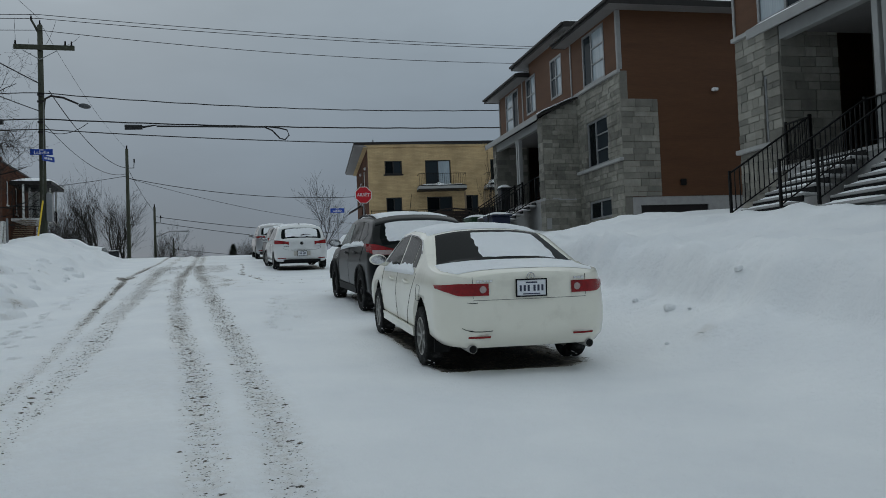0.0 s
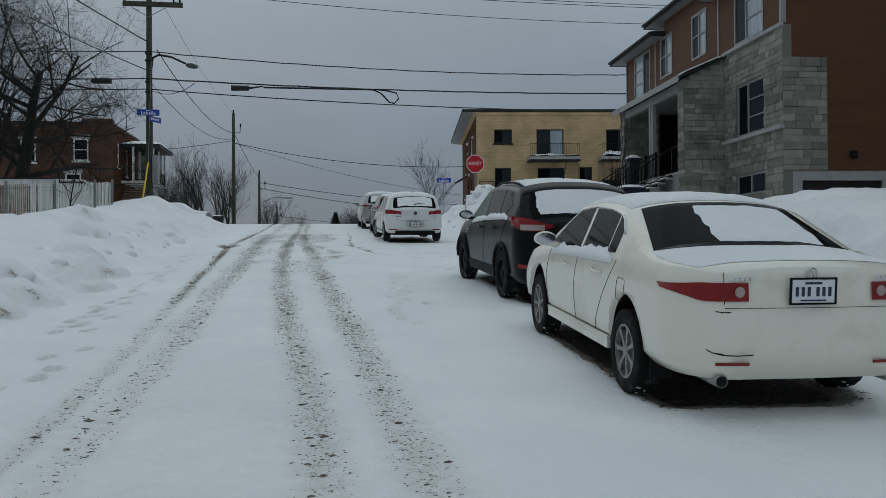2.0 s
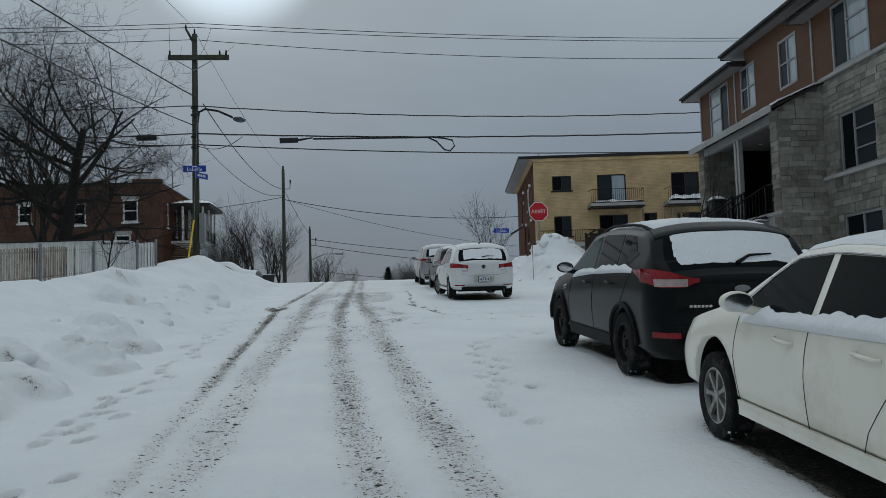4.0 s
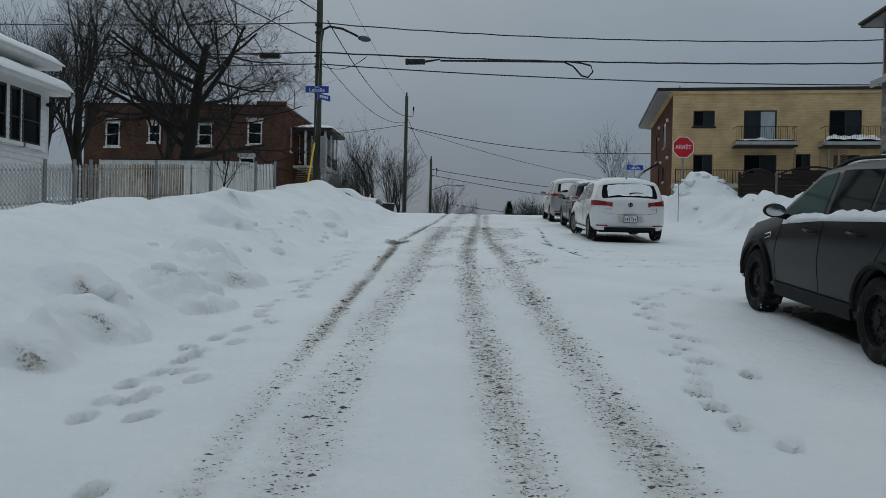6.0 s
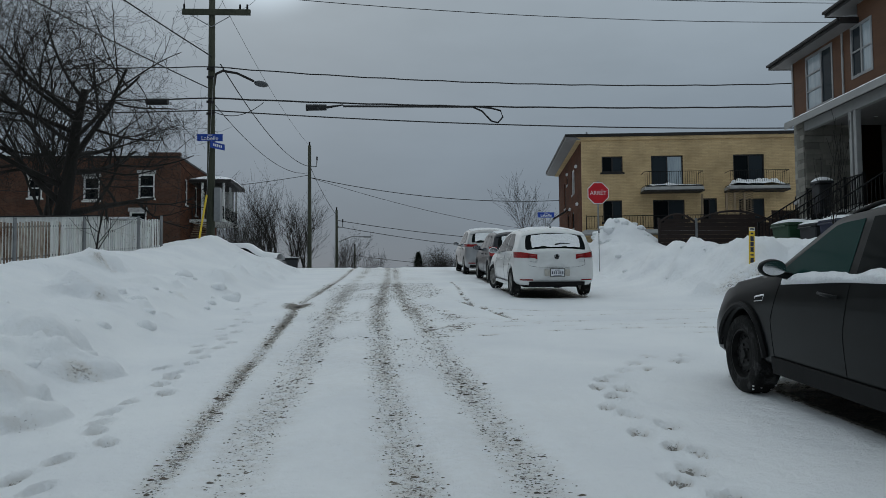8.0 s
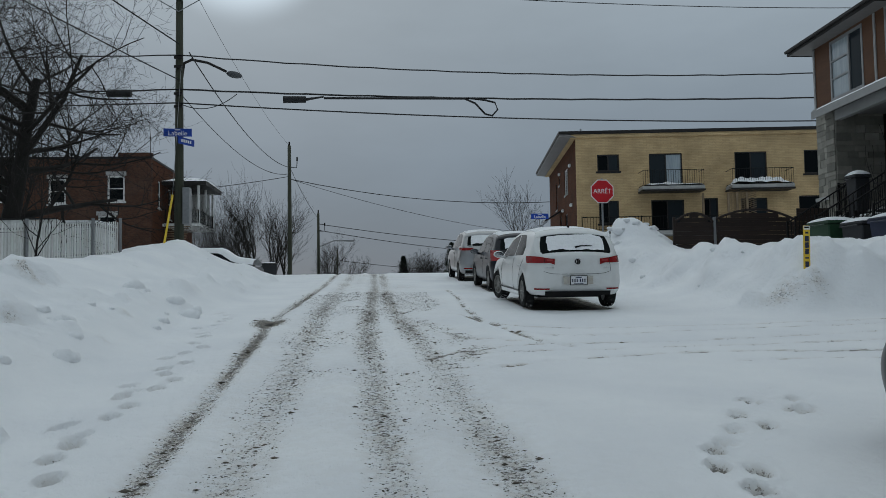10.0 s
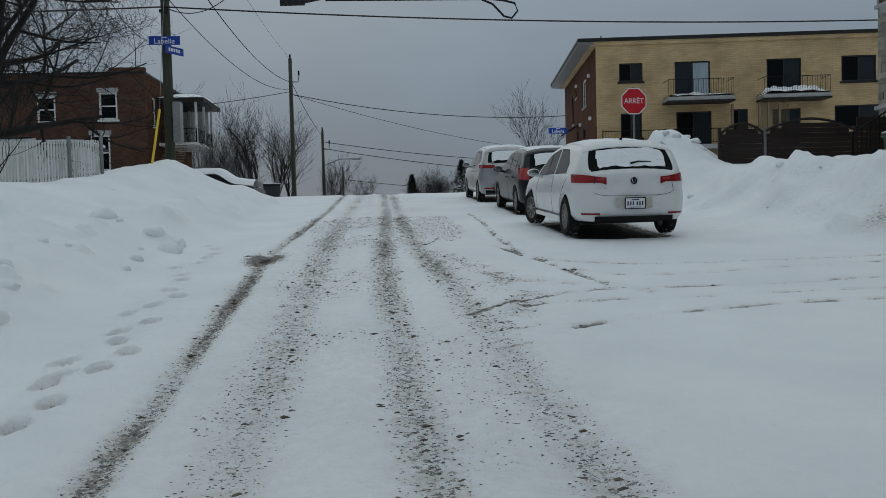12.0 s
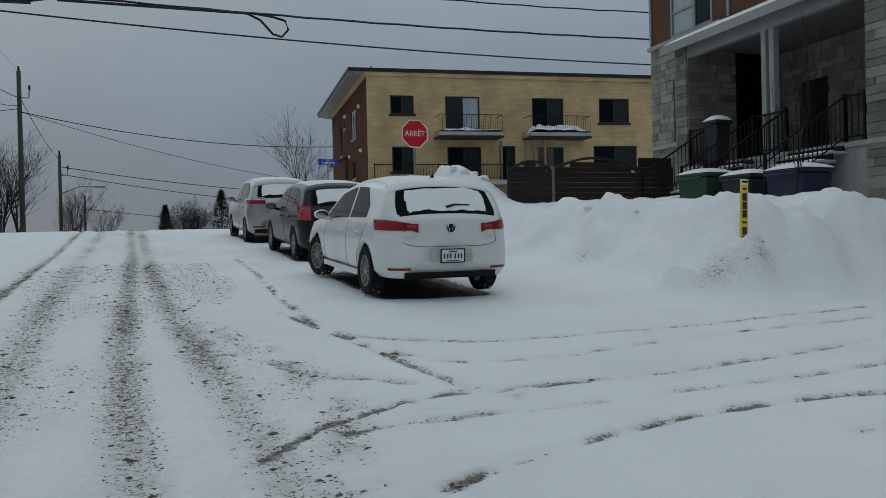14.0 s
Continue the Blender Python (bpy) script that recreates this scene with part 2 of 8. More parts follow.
MAT["win_frame"] = surface("grey_window_frame", (0.20, 0.205, 0.205), (0.27, 0.275, 0.275), rough=0.4, grain=6, bump=0.0)
MAT["white_frame"] = surface("white_window_frame", (0.66, 0.66, 0.64), (0.76, 0.76, 0.74), rough=0.5, grain=8, bump=0.1, dirt=(0.3, 0.27, 0.22), dirt_amount=0.3)
MAT["dark_frame"] = surface("dark_window_frame", (0.014, 0.012, 0.011), (0.024, 0.021, 0.02), rough=0.5, grain=6, bump=0.0)
MAT["pane"] = glass_dark("window_pane", (0.026, 0.033, 0.038))
MAT["pane_dark"] = glass_dark("dark_window_pane", (0.006, 0.008, 0.009))
# pale curtain, with the sky's reflection in the glass put into its colour
MAT["curtain"] = surface("pale_curtain_and_sky_reflection", (0.26, 0.31, 0.34), (0.42, 0.47, 0.50), rough=0.1, grain=6, stretch=(4, 4, 0.3), bump=0.0)
MAT["black_iron"] = surface("black_iron", (0.005, 0.005, 0.005), (0.009, 0.009, 0.009), rough=0.5, grain=20, bump=0.1)


def brick_material(name, a, b, mortar, w=0.2, h=0.067):
    m, t, p = nodes(name)
    v = coords(t, (1, 1, 1))
    sx = t.nodes.new("ShaderNodeSeparateXYZ")
    t.links.new(v, sx.inputs[0])
    ad = t.nodes.new("ShaderNodeMath")
    t.links.new(sx.outputs[0], ad.inputs[0])
    t.links.new(sx.outputs[1], ad.inputs[1])
    cb = t.nodes.new("ShaderNodeCombineXYZ")
    t.links.new(ad.outputs[0], cb.inputs[0])
    t.links.new(sx.outputs[2], cb.inputs[1])
    bk = t.nodes.new("ShaderNodeTexBrick")
    bk.inputs["Scale"].default_value = 1.0
    bk.inputs["Brick Width"].default_value, bk.inputs["Row Height"].default_value = w, h
    bk.inputs["Mortar Size"].default_value = 0.006
    bk.inputs["Color1"].default_value, bk.inputs["Color2"].default_value, bk.inputs["Mortar"].default_value = rgba(a), rgba(b), rgba(mortar)
    t.links.new(cb.outputs[0], bk.inputs[0])
    n = node(t, "ShaderNodeTexNoise", Scale=0.7, Detail=6.0)
    t.links.new(v, n.inputs[0])
    mr = node(t, "ShaderNodeMapRange", **{"From Min": 0.3, "From Max": 0.7, "To Min": 0.75, "To Max": 1.12})
    t.links.new(n.outputs[0], mr.inputs[0])
    hs = t.nodes.new("ShaderNodeHueSaturation")
    t.links.new(mr.outputs[0], hs.inputs["Value"])
    t.links.new(bk.outputs[0], hs.inputs["Color"])
    t.links.new(hs.outputs[0], p.inputs["Base Color"])
    p.inputs["Roughness"].default_value = 0.9
    p.inputs["Specular IOR Level"].default_value = 0.12
    bp = node(t, "ShaderNodeBump", Strength=0.5, Distance=0.01)
    bp.invert = True
    t.links.new(bk.outputs["Fac"], bp.inputs["Height"])
    t.links.new(bp.outputs[0], p.inputs["Normal"])
    return m


MAT["yellow_brick"] = brick_material("yellow_brick", (0.50, 0.355, 0.19), (0.57, 0.415, 0.23), (0.36, 0.26, 0.14), 0.42, 0.1)
MAT["red_brick"] = brick_material("red_brown_brick", (0.080, 0.027, 0.012), (0.115, 0.040, 0.019), (0.07, 0.045, 0.032))
MAT["dark_red_brick"] = brick_material("dark_red_brick", (0.072, 0.036, 0.024), (0.115, 0.055, 0.036), (0.09, 0.07, 0.06))
MAT["pole_wood"] = surface("green_grey_treated_pole", (0.032, 0.036, 0.024), (0.07, 0.072, 0.05), rough=0.9, grain=6, stretch=(4, 4, 0.3), bump=0.6, bump_scale=30)
MAT["grey_metal"] = surface("galvanised_metal", (0.20, 0.205, 0.21), (0.30, 0.305, 0.31), rough=0.5, metal=0.6, grain=10, bump=0.1)
MAT["lamp_grey"] = surface("weathered_lamp_housing", (0.05, 0.055, 0.06), (0.09, 0.095, 0.1), rough=0.6, grain=10, bump=0.1)
MAT["cable"] = surface("black_cable", (0.012, 0.012, 0.013), (0.02, 0.02, 0.02), rough=0.7, grain=10, bump=0)
MAT["bark"] = surface("dark_bark", (0.008, 0.007, 0.006), (0.022, 0.019, 0.016), rough=0.95, grain=9, stretch=(2, 2, 0.5), bump=0.6, bump_scale=20)
MAT["sign_red"] = surface("stop_sign_red", (0.50, 0.012, 0.02), (0.58, 0.018, 0.028), rough=0.4, grain=10, bump=0)
MAT["sign_white"] = surface("sign_white", (0.72, 0.72, 0.72), (0.8, 0.8, 0.8), rough=0.4, grain=10, bump=0)
MAT["sign_blue"] = surface("street_sign_blue", (0.008, 0.045, 0.29), (0.012, 0.06, 0.36), rough=0.4, grain=10, bump=0)
MAT["yellow"] = surface("yellow_plastic", (0.70, 0.47, 0.03), (0.80, 0.55, 0.05), rough=0.5, grain=10, bump=0)
MAT["brown_fence"] = surface("brown_fence_boards", (0.016, 0.009, 0.007), (0.03, 0.018, 0.014), rough=0.7, grain=8, stretch=(0.4, 1, 4), bump=0.2, vary=0.15)
MAT["white_fence"] = surface("weathered_white_slat", (0.55, 0.55, 0.53), (0.70, 0.70, 0.68), rough=0.7, grain=6, stretch=(1, 1, 0.5), bump=0.2, vary=0.1, world_space=True, dirt=(0.2, 0.13, 0.08), dirt_amount=0.45)
MAT["rust_fence"] = surface("peeling_rusty_slat", (0.10, 0.045, 0.02), (0.50, 0.45, 0.38), rough=0.8, grain=3.5, stretch=(1.5, 1.5, 0.9), bump=0.3, vary=0.2, world_space=True)
MAT["clapboard"] = surface("white_clapboard", (0.62, 0.63, 0.63), (0.72, 0.73, 0.73), rough=0.6, grain=3, bump=0.1, vary=0.05)
MAT["green_bin"] = surface("green_plastic", (0.012, 0.042, 0.02), (0.018, 0.058, 0.027), rough=0.5, grain=10, bump=0.1)
MAT["blue_bin"] = surface("navy_plastic", (0.007, 0.012, 0.034), (0.011, 0.018, 0.05), rough=0.5, grain=10, bump=0.1)
MAT["black_bin"] = surface("black_plastic_bin", (0.012, 0.013, 0.015), (0.025, 0.026, 0.03), rough=0.5, grain=10, bump=0.1)
MAT["door_black"] = surface("dark_door", (0.018, 0.017, 0.017), (0.03, 0.028, 0.028), rough=0.35, grain=6, bump=0.05)
MAT["conifer"] = surface("dark_conifer", (0.012, 0.02, 0.013), (0.03, 0.045, 0.028), rough=0.9, grain=6, bump=0.3)
MAT["grit"] = surface("brown_grit", (0.035, 0.030, 0.024), (0.22, 0.185, 0.145), rough=0.9, grain=6, bump=0, world_space=True)
for low in ("black_paint", "navy_paint", "trim", "rubber", "black_iron", "steel_wheel", "dark_trim"):
    for n in MAT[low].node_tree.nodes:
        if n.type == "BSDF_PRINCIPLED":
            n.inputs["Specular IOR Level"].default_value = 0.12
MAT["asphalt"] = surface("wet_asphalt", (0.03, 0.03, 0.03), (0.06, 0.058, 0.055), rough=0.6, grain=9, bump=0.4)


# ---- mesh helpers ----
def link(name, bm, mat, parent=None, smooth=False):
    me = bpy.data.meshes.new(name)
    bm.to_mesh(me)
    bm.free()
    if smooth:
        for f in me.polygons:
            f.use_smooth = True
    mats = mat if isinstance(mat, (list, tuple)) else [mat]
    for m in mats:
        me.materials.append(MAT[m])
    ob = new(name, me)
    if parent is not None:
        ob.parent = parent
    return ob


def part(name, bm, mat, parent, label="", smooth=False):
    ob = link(name, bm, mat, parent, smooth)
    return tagged(ob, label) if label else ob


def base(name, m, label, category, group="", kind=""):
    ob = new(name)
    ob.empty_display_size = 0.1
    ob.matrix_world = m
    return tagged(ob, label, category, group, kind)


def box(bm, x0, x1, y0, y1, z0, z1, bevel=0.0):
    g = bmesh.ops.create_cube(bm, size=1.0, matrix=Matrix.LocRotScale(((x0 + x1) / 2, (y0 + y1) / 2, (z0 + z1) / 2), None, (abs(x1 - x0), abs(y1 - y0), abs(z1 - z0))))
    if bevel:
        es = {e for v in g["verts"] for e in v.link_edges}
        bmesh.ops.bevel(bm, geom=list(es), offset=bevel, segments=1, affect="EDGES")
    return bm


def bx(*a, bevel=0.0):
    return box(bmesh.new(), *a, bevel=bevel)


def tube(bm, p, q, r0, r1=None, n=8, caps=True):
    """A tapered tube from p to q."""
    p, q = Vector(p), Vector(q)
    d = q - p
    if d.length < 1e-6:
        return bm
    m = Matrix.Translation((p + q) / 2) @ d.to_track_quat("Z", "Y").to_matrix().to_4x4()
    bmesh.ops.create_cone(bm, cap_ends=caps, segments=n, radius1=r0, radius2=r0 if r1 is None else r1, depth=d.length, matrix=m)
    return bm


def tb(p, q, r0, r1=None, n=8):
    return tube(bmesh.new(), p, q, r0, r1, n)


def pipe(bm, pts, r, n=5):
    """A tube through many points."""
    pts = [Vector(p) for p in pts]
    rings = []
    for i, p in enumerate(pts):
        d = (pts[min(i + 1, len(pts) - 1)] - pts[max(i - 1, 0)]).normalized()
        q = d.to_track_quat("Z", "Y")
        rr = r[i] if isinstance(r, (list, tuple)) else r
        rings.append([bm.verts.new(p + q @ Vector((rr * math.cos(6.2832 * k / n), rr * math.sin(6.2832 * k / n), 0))) for k in range(n)])
    for a, b in zip(rings, rings[1:]):
        for k in range(n):
            bm.faces.new((a[k], a[(k + 1) % n], b[(k + 1) % n], b[k]))
    for ring in (rings[0], rings[-1]):
        if n > 2:
            bm.faces.new(ring)
    return bm


def prism(bm, pts, axis, a, b):
    """A polygon of 2D points extruded along an axis from a to b."""
    def at(p, s):
        return {"x": (s, p[0], p[1]), "y": (p[0], s, p[1]), "z": (p[0], p[1], s)}[axis]
    va = [bm.verts.new(at(p, a)) for p in pts]
    vb = [bm.verts.new(at(p, b)) for p in pts]
    n = len(pts)
    bm.faces.new(va)
    bm.faces.new(list(reversed(vb)))
    for i in range(n):
        bm.faces.new((va[i], vb[i], vb[(i + 1) % n], va[(i + 1) % n]))
    bmesh.ops.recalc_face_normals(bm, faces=bm.faces)
    return bm


def words(body, size, mat, parent, m, depth=0.002, label="", name="lettering", sx=1.0):
    """Raised lettering in the built-in font, as a mesh."""
    cu = bpy.data.curves.new("lettering", "FONT")
    cu.body, cu.size, cu.extrude, cu.align_x, cu.align_y = body, size, depth, "CENTER", "CENTER"
    tmp = bpy.data.objects.new("lettering_curve", cu)
    me = bpy.data.meshes.new_from_object(tmp)
    bpy.data.objects.remove(tmp)
    me.materials.clear()
    me.materials.append(MAT[mat])
    ob = new(name, me)
    ob.parent = parent
    ob.matrix_local = m @ Matrix.Diagonal((sx, 1, 1, 1))
    return tagged(ob, label) if label else ob


# ---- the ground: one sheet of snow over street, banks and yards ----
def sstep(x, a, b):
    t = np.clip((x - a) / (b - a), 0, 1)
    return t * t * (3 - 2 * t)


RNG = np.random.default_rng(7)
LATTICE = RNG.random((257, 257))


def vnoise(x, y):
    """Smooth value noise in 0..1."""
    x, y = np.asarray(x, float), np.asarray(y, float)
    xi, yi = np.floor(x).astype(int), np.floor(y).astype(int)
    fx, fy = x - xi, y - yi
    fx, fy = fx * fx * (3 - 2 * fx), fy * fy * (3 - 2 * fy)
    a, b = LATTICE[xi % 256, yi % 256], LATTICE[(xi + 1) % 256, yi % 256]
    c, d = LATTICE[xi % 256, (yi + 1) % 256], LATTICE[(xi + 1) % 256, (yi + 1) % 256]
    return (a * (1 - fx) + b * fx) * (1 - fy) + (c * (1 - fx) + d * fx) * fy


def fbm(x, y, n=4):
    s, a = 0, 0.5
    for i in range(n):
        s = s + a * (vnoise(x * 2 ** i + 17.3 * i, y * 2 ** i + 5.1 * i) - 0.5)
        a *= 0.5
    return s


def street(y):
    """Height of the street along its length: a steady climb to a crest at the crossing."""
    y = np.asarray(y, float)
    up = np.where(y < 29, 0.063 * y + 0.0005 * y * y, 2.2475 + 0.0713 * (y - 29))
    top = 3.62 - 0.002 * np.maximum(y - 48, 0) - 0.0011 * np.maximum(y - 62, 0) ** 2 * (y < 82) - (y >= 82) * (0.44 + 0.044 * (y - 82))
    k = 0.06
    h = np.clip(0.5 + 0.5 * (up - top) / k, 0, 1)
    return up * (1 - h) + top * h - k * h * (1 - h)


LIFT_Y = [-30, 0, 6, 9, 12, 18, 21, 24, 30, 60]
LIFT_Z = [0, 0, 0.05, 0.08, 0.11, 0.095, 0.06, 0.03, 0.0, 0.0]


def land(x, y):
    """Broad form of the ground, without ruts and lumps."""
    x, y = np.asarray(x, float), np.asarray(y, float)
    z = street(y) + np.interp(y, LIFT_Y, LIFT_Z) * np.clip((x + 3.0) / 3, -0.2, 1.0)
    # bank and lawn beyond it, below the driveway
    w = 0.5 * fbm(y * 0.35, y * 0.1 + 3)
    near = 1 - sstep(y + 0.6 * w, 19.0, 22.0)
    z = z + near * (0.65 * sstep(x + w, 4.7, 7.4) + 0.55 * sstep(x + 1.4 * w, 6.3, 6.8) + 0.45 * sstep(x, 7.0, 10.5))
    # bank above the driveway, running up to the house
    far = sstep(y + 0.7 * w + 0.5 * fbm(x * 1.1, y * 1.1 + 7), 27.5, 28.7)
    z = z + far * (0.22 * sstep(x, 4.4, 6.4) * sstep(y, 27, 31) * (1 - sstep(y, 46, 50)) + (0.88 - 0.15 * sstep(y, 33.5, 36.5)) * sstep(x + w + 0.5 * fbm(x * 1.1 + 3, y * 0.9), 5.7, 7.2) * (1 - sstep(y, 46, 50)))
    z = z + 0.20 * np.exp(-((x - 9.5) / 2.5) ** 2 - ((y - 29.6) / 1.2) ** 2)
    z = z - 0.25 * np.exp(-((x - 7.0) / 1.5) ** 2 - ((y - 36.0) / 2.0) ** 2)
    z = z + 0.16 * np.exp(-((x - 6.9) / 0.8) ** 2 - ((y - 28.2) / 0.5) ** 2)
    # heap at the corner
    z = z + 1.05 * np.exp(-((x - 7.3) / 1.2) ** 2 - ((y - 40.5) / 1.6) ** 2)
    # bank across from the houses
    side = 1 - sstep(y, 42.5, 47.0)
    z = z + side * (0.42 * sstep(-x + 0.7 * w, 4.0, 5.3) + 0.5 * np.exp(-((x + 7.4 + w) / 1.35) ** 2) + 0.12 * sstep(-x, 5, 8))
    z = z + 0.55 * np.exp(-((x + 8.9) / 1.8) ** 2 - ((y - 42.0) / 3.4) ** 2)
    # yards beyond the crossing
    z = z + 1.6 * sstep(y, 52, 60) * sstep(x, 8, 11) + 1.0 * sstep(y, 56, 64) * sstep(-x, 8, 12)
    return z


def ground_z(x, y):
    return float(land(np.array([x]), np.array([y]))[0])


# wheel tracks: (points along the street of the track's centre, width, strength)
TRACKS = [
    ([(-2.0, -10), (-1.95, 6), (-2.1, 12), (-2.28, 16), (-2.5, 20), (-2.62, 24), (-2.76, 28), (-2.55, 37), (-2.5, 60)], 0.12, 0.9),
    ([(-1.6, -10), (-1.65, 6), (-1.7, 13), (-1.86, 17), (-1.88, 22), (-1.95, 26), (-2.0, 31), (-1.9, 45), (-1.9, 60)], 0.26, 0.62),
    ([(0.15, -10), (0.0, 5), (-0.25, 10), (-0.5, 13), (-0.75, 17), (-0.93, 21), (-1.1, 27), (-1.0, 38), (-1.1, 60)], 0.19, 0.85),
    ([(0.75, -10), (0.5, 6), (0.25, 12), (0.0, 17), (-0.18, 21.5), (-0.3, 25), (-0.55, 28), (-0.7, 34), (-0.75, 60)], 0.21, 0.8),
]
# tracks that turn off into the driveway: smooth paths across
TURNS = [
    ([(-0.25, 22.3), (0.74, 23.03), (1.38, 23.24), (2.41, 23.54), (3.6, 23.65), (6.5, 23.3), (9, 23.2)], 0.055, 1.45),
    ([(-0.4, 23.6), (0.3, 24.3), (0.95, 24.58), (2.65, 24.62), (4.65, 24.92), (6.23, 25.3), (9, 26.0)], 0.05, 1.25),
    ([(0.6, 28.6), (0.82, 27.4), (1.08, 26.3), (1.6, 25.6), (2.31, 25.47), (4.88, 25.98), (7.2, 26.24), (9, 26.4)], 0.05, 1.05),
    ([(0.95, 36), (0.95, 33), (0.82, 30), (0.8, 27.8), (1.1, 26.2), (1.35, 24.9)], 0.07, 0.85),
    ([(-0.55, 28.2), (-0.2, 26.6), (0.5, 25.4), (1.3, 24.9), (1.6, 24.4)], 0.08, 0.7),
    ([(-0.3, 21.2), (0.1, 23.4), (0.35, 24.6), (0.2, 26.5), (-0.4, 28.2)], 0.22, 0.5),
    ([(0.2, 24.0), (1.4, 24.05), (3.4, 24.15), (5.5, 24.4), (9, 24.9)], 0.045, 1.0),
    ([(1.0, 26.9), (2.2, 26.3), (4.0, 26.35), (7.5, 26.8)], 0.04, 1.1),
    ([(3.2, 22.9), (4.5, 22.95), (6.5, 22.8), (9, 22.7)], 0.045, 1.05),
]
STEPS_L = [(-2.7, 12.0), (-3.27, 13.7), (-3.0, 13.75), (-3.3, 14.6), (-2.98, 14.36), (-3.16, 15.05), (-3.3, 15.6), (-3.12, 15.83), (-3.22, 16.5), (-3.09, 17.37),
           (-3.3, 18.1), (-3.16, 18.9), (-3.24, 19.85), (-3.4, 20.5), (-3.22, 21.2), (-3.29, 22.06), (-3.45, 22.3), (-3.2, 22.9), (-3.33, 23.67), (-3.5, 24.5),
           (-3.4, 25.4), (-3.56, 26.47), (-3.72, 27.55), (-3.6, 28.5), (-3.8, 29.6), (-2.6, 11.0), (-2.95, 10.2), (-2.8, 9.2), (-3.05, 8.4)]
STEPS_R = [(1.25, 18.81), (1.14, 17.9), (1.25, 17.2), (1.11, 16.6), (1.2, 15.98), (0.94, 14.67), (1.25, 15.0), (0.82, 14.0), (1.6, 19.4), (2.0, 19.9), (2.42, 20.4), (2.7, 20.5),
           (1.3, 18.3), (1.0, 15.4), (0.95, 13.2)]


def path_distance(X, Y, pts):
    """Distance of many points from a smooth path."""
    p = np.array(pts, float)
    s = np.concatenate([[0], np.cumsum(np.hypot(*np.diff(p, axis=0).T))])
    u = np.linspace(0, s[-1], 160)
    q = np.stack([np.interp(u, s, p[:, 0]), np.interp(u, s, p[:, 1])], 1)
    for _ in range(6):
        q[1:-1] = (q[:-2] + 2 * q[1:-1] + q[2:]) / 4
    best = np.full(X.shape, 1e9)
    for a in q:
        best = np.minimum(best, (X - a[0]) ** 2 + (Y - a[1]) ** 2)
    return np.sqrt(best)


def lines(*spans):
    out = []
    for a, b, step in spans:
        out += list(np.arange(a, b, step))
    return np.array(out)


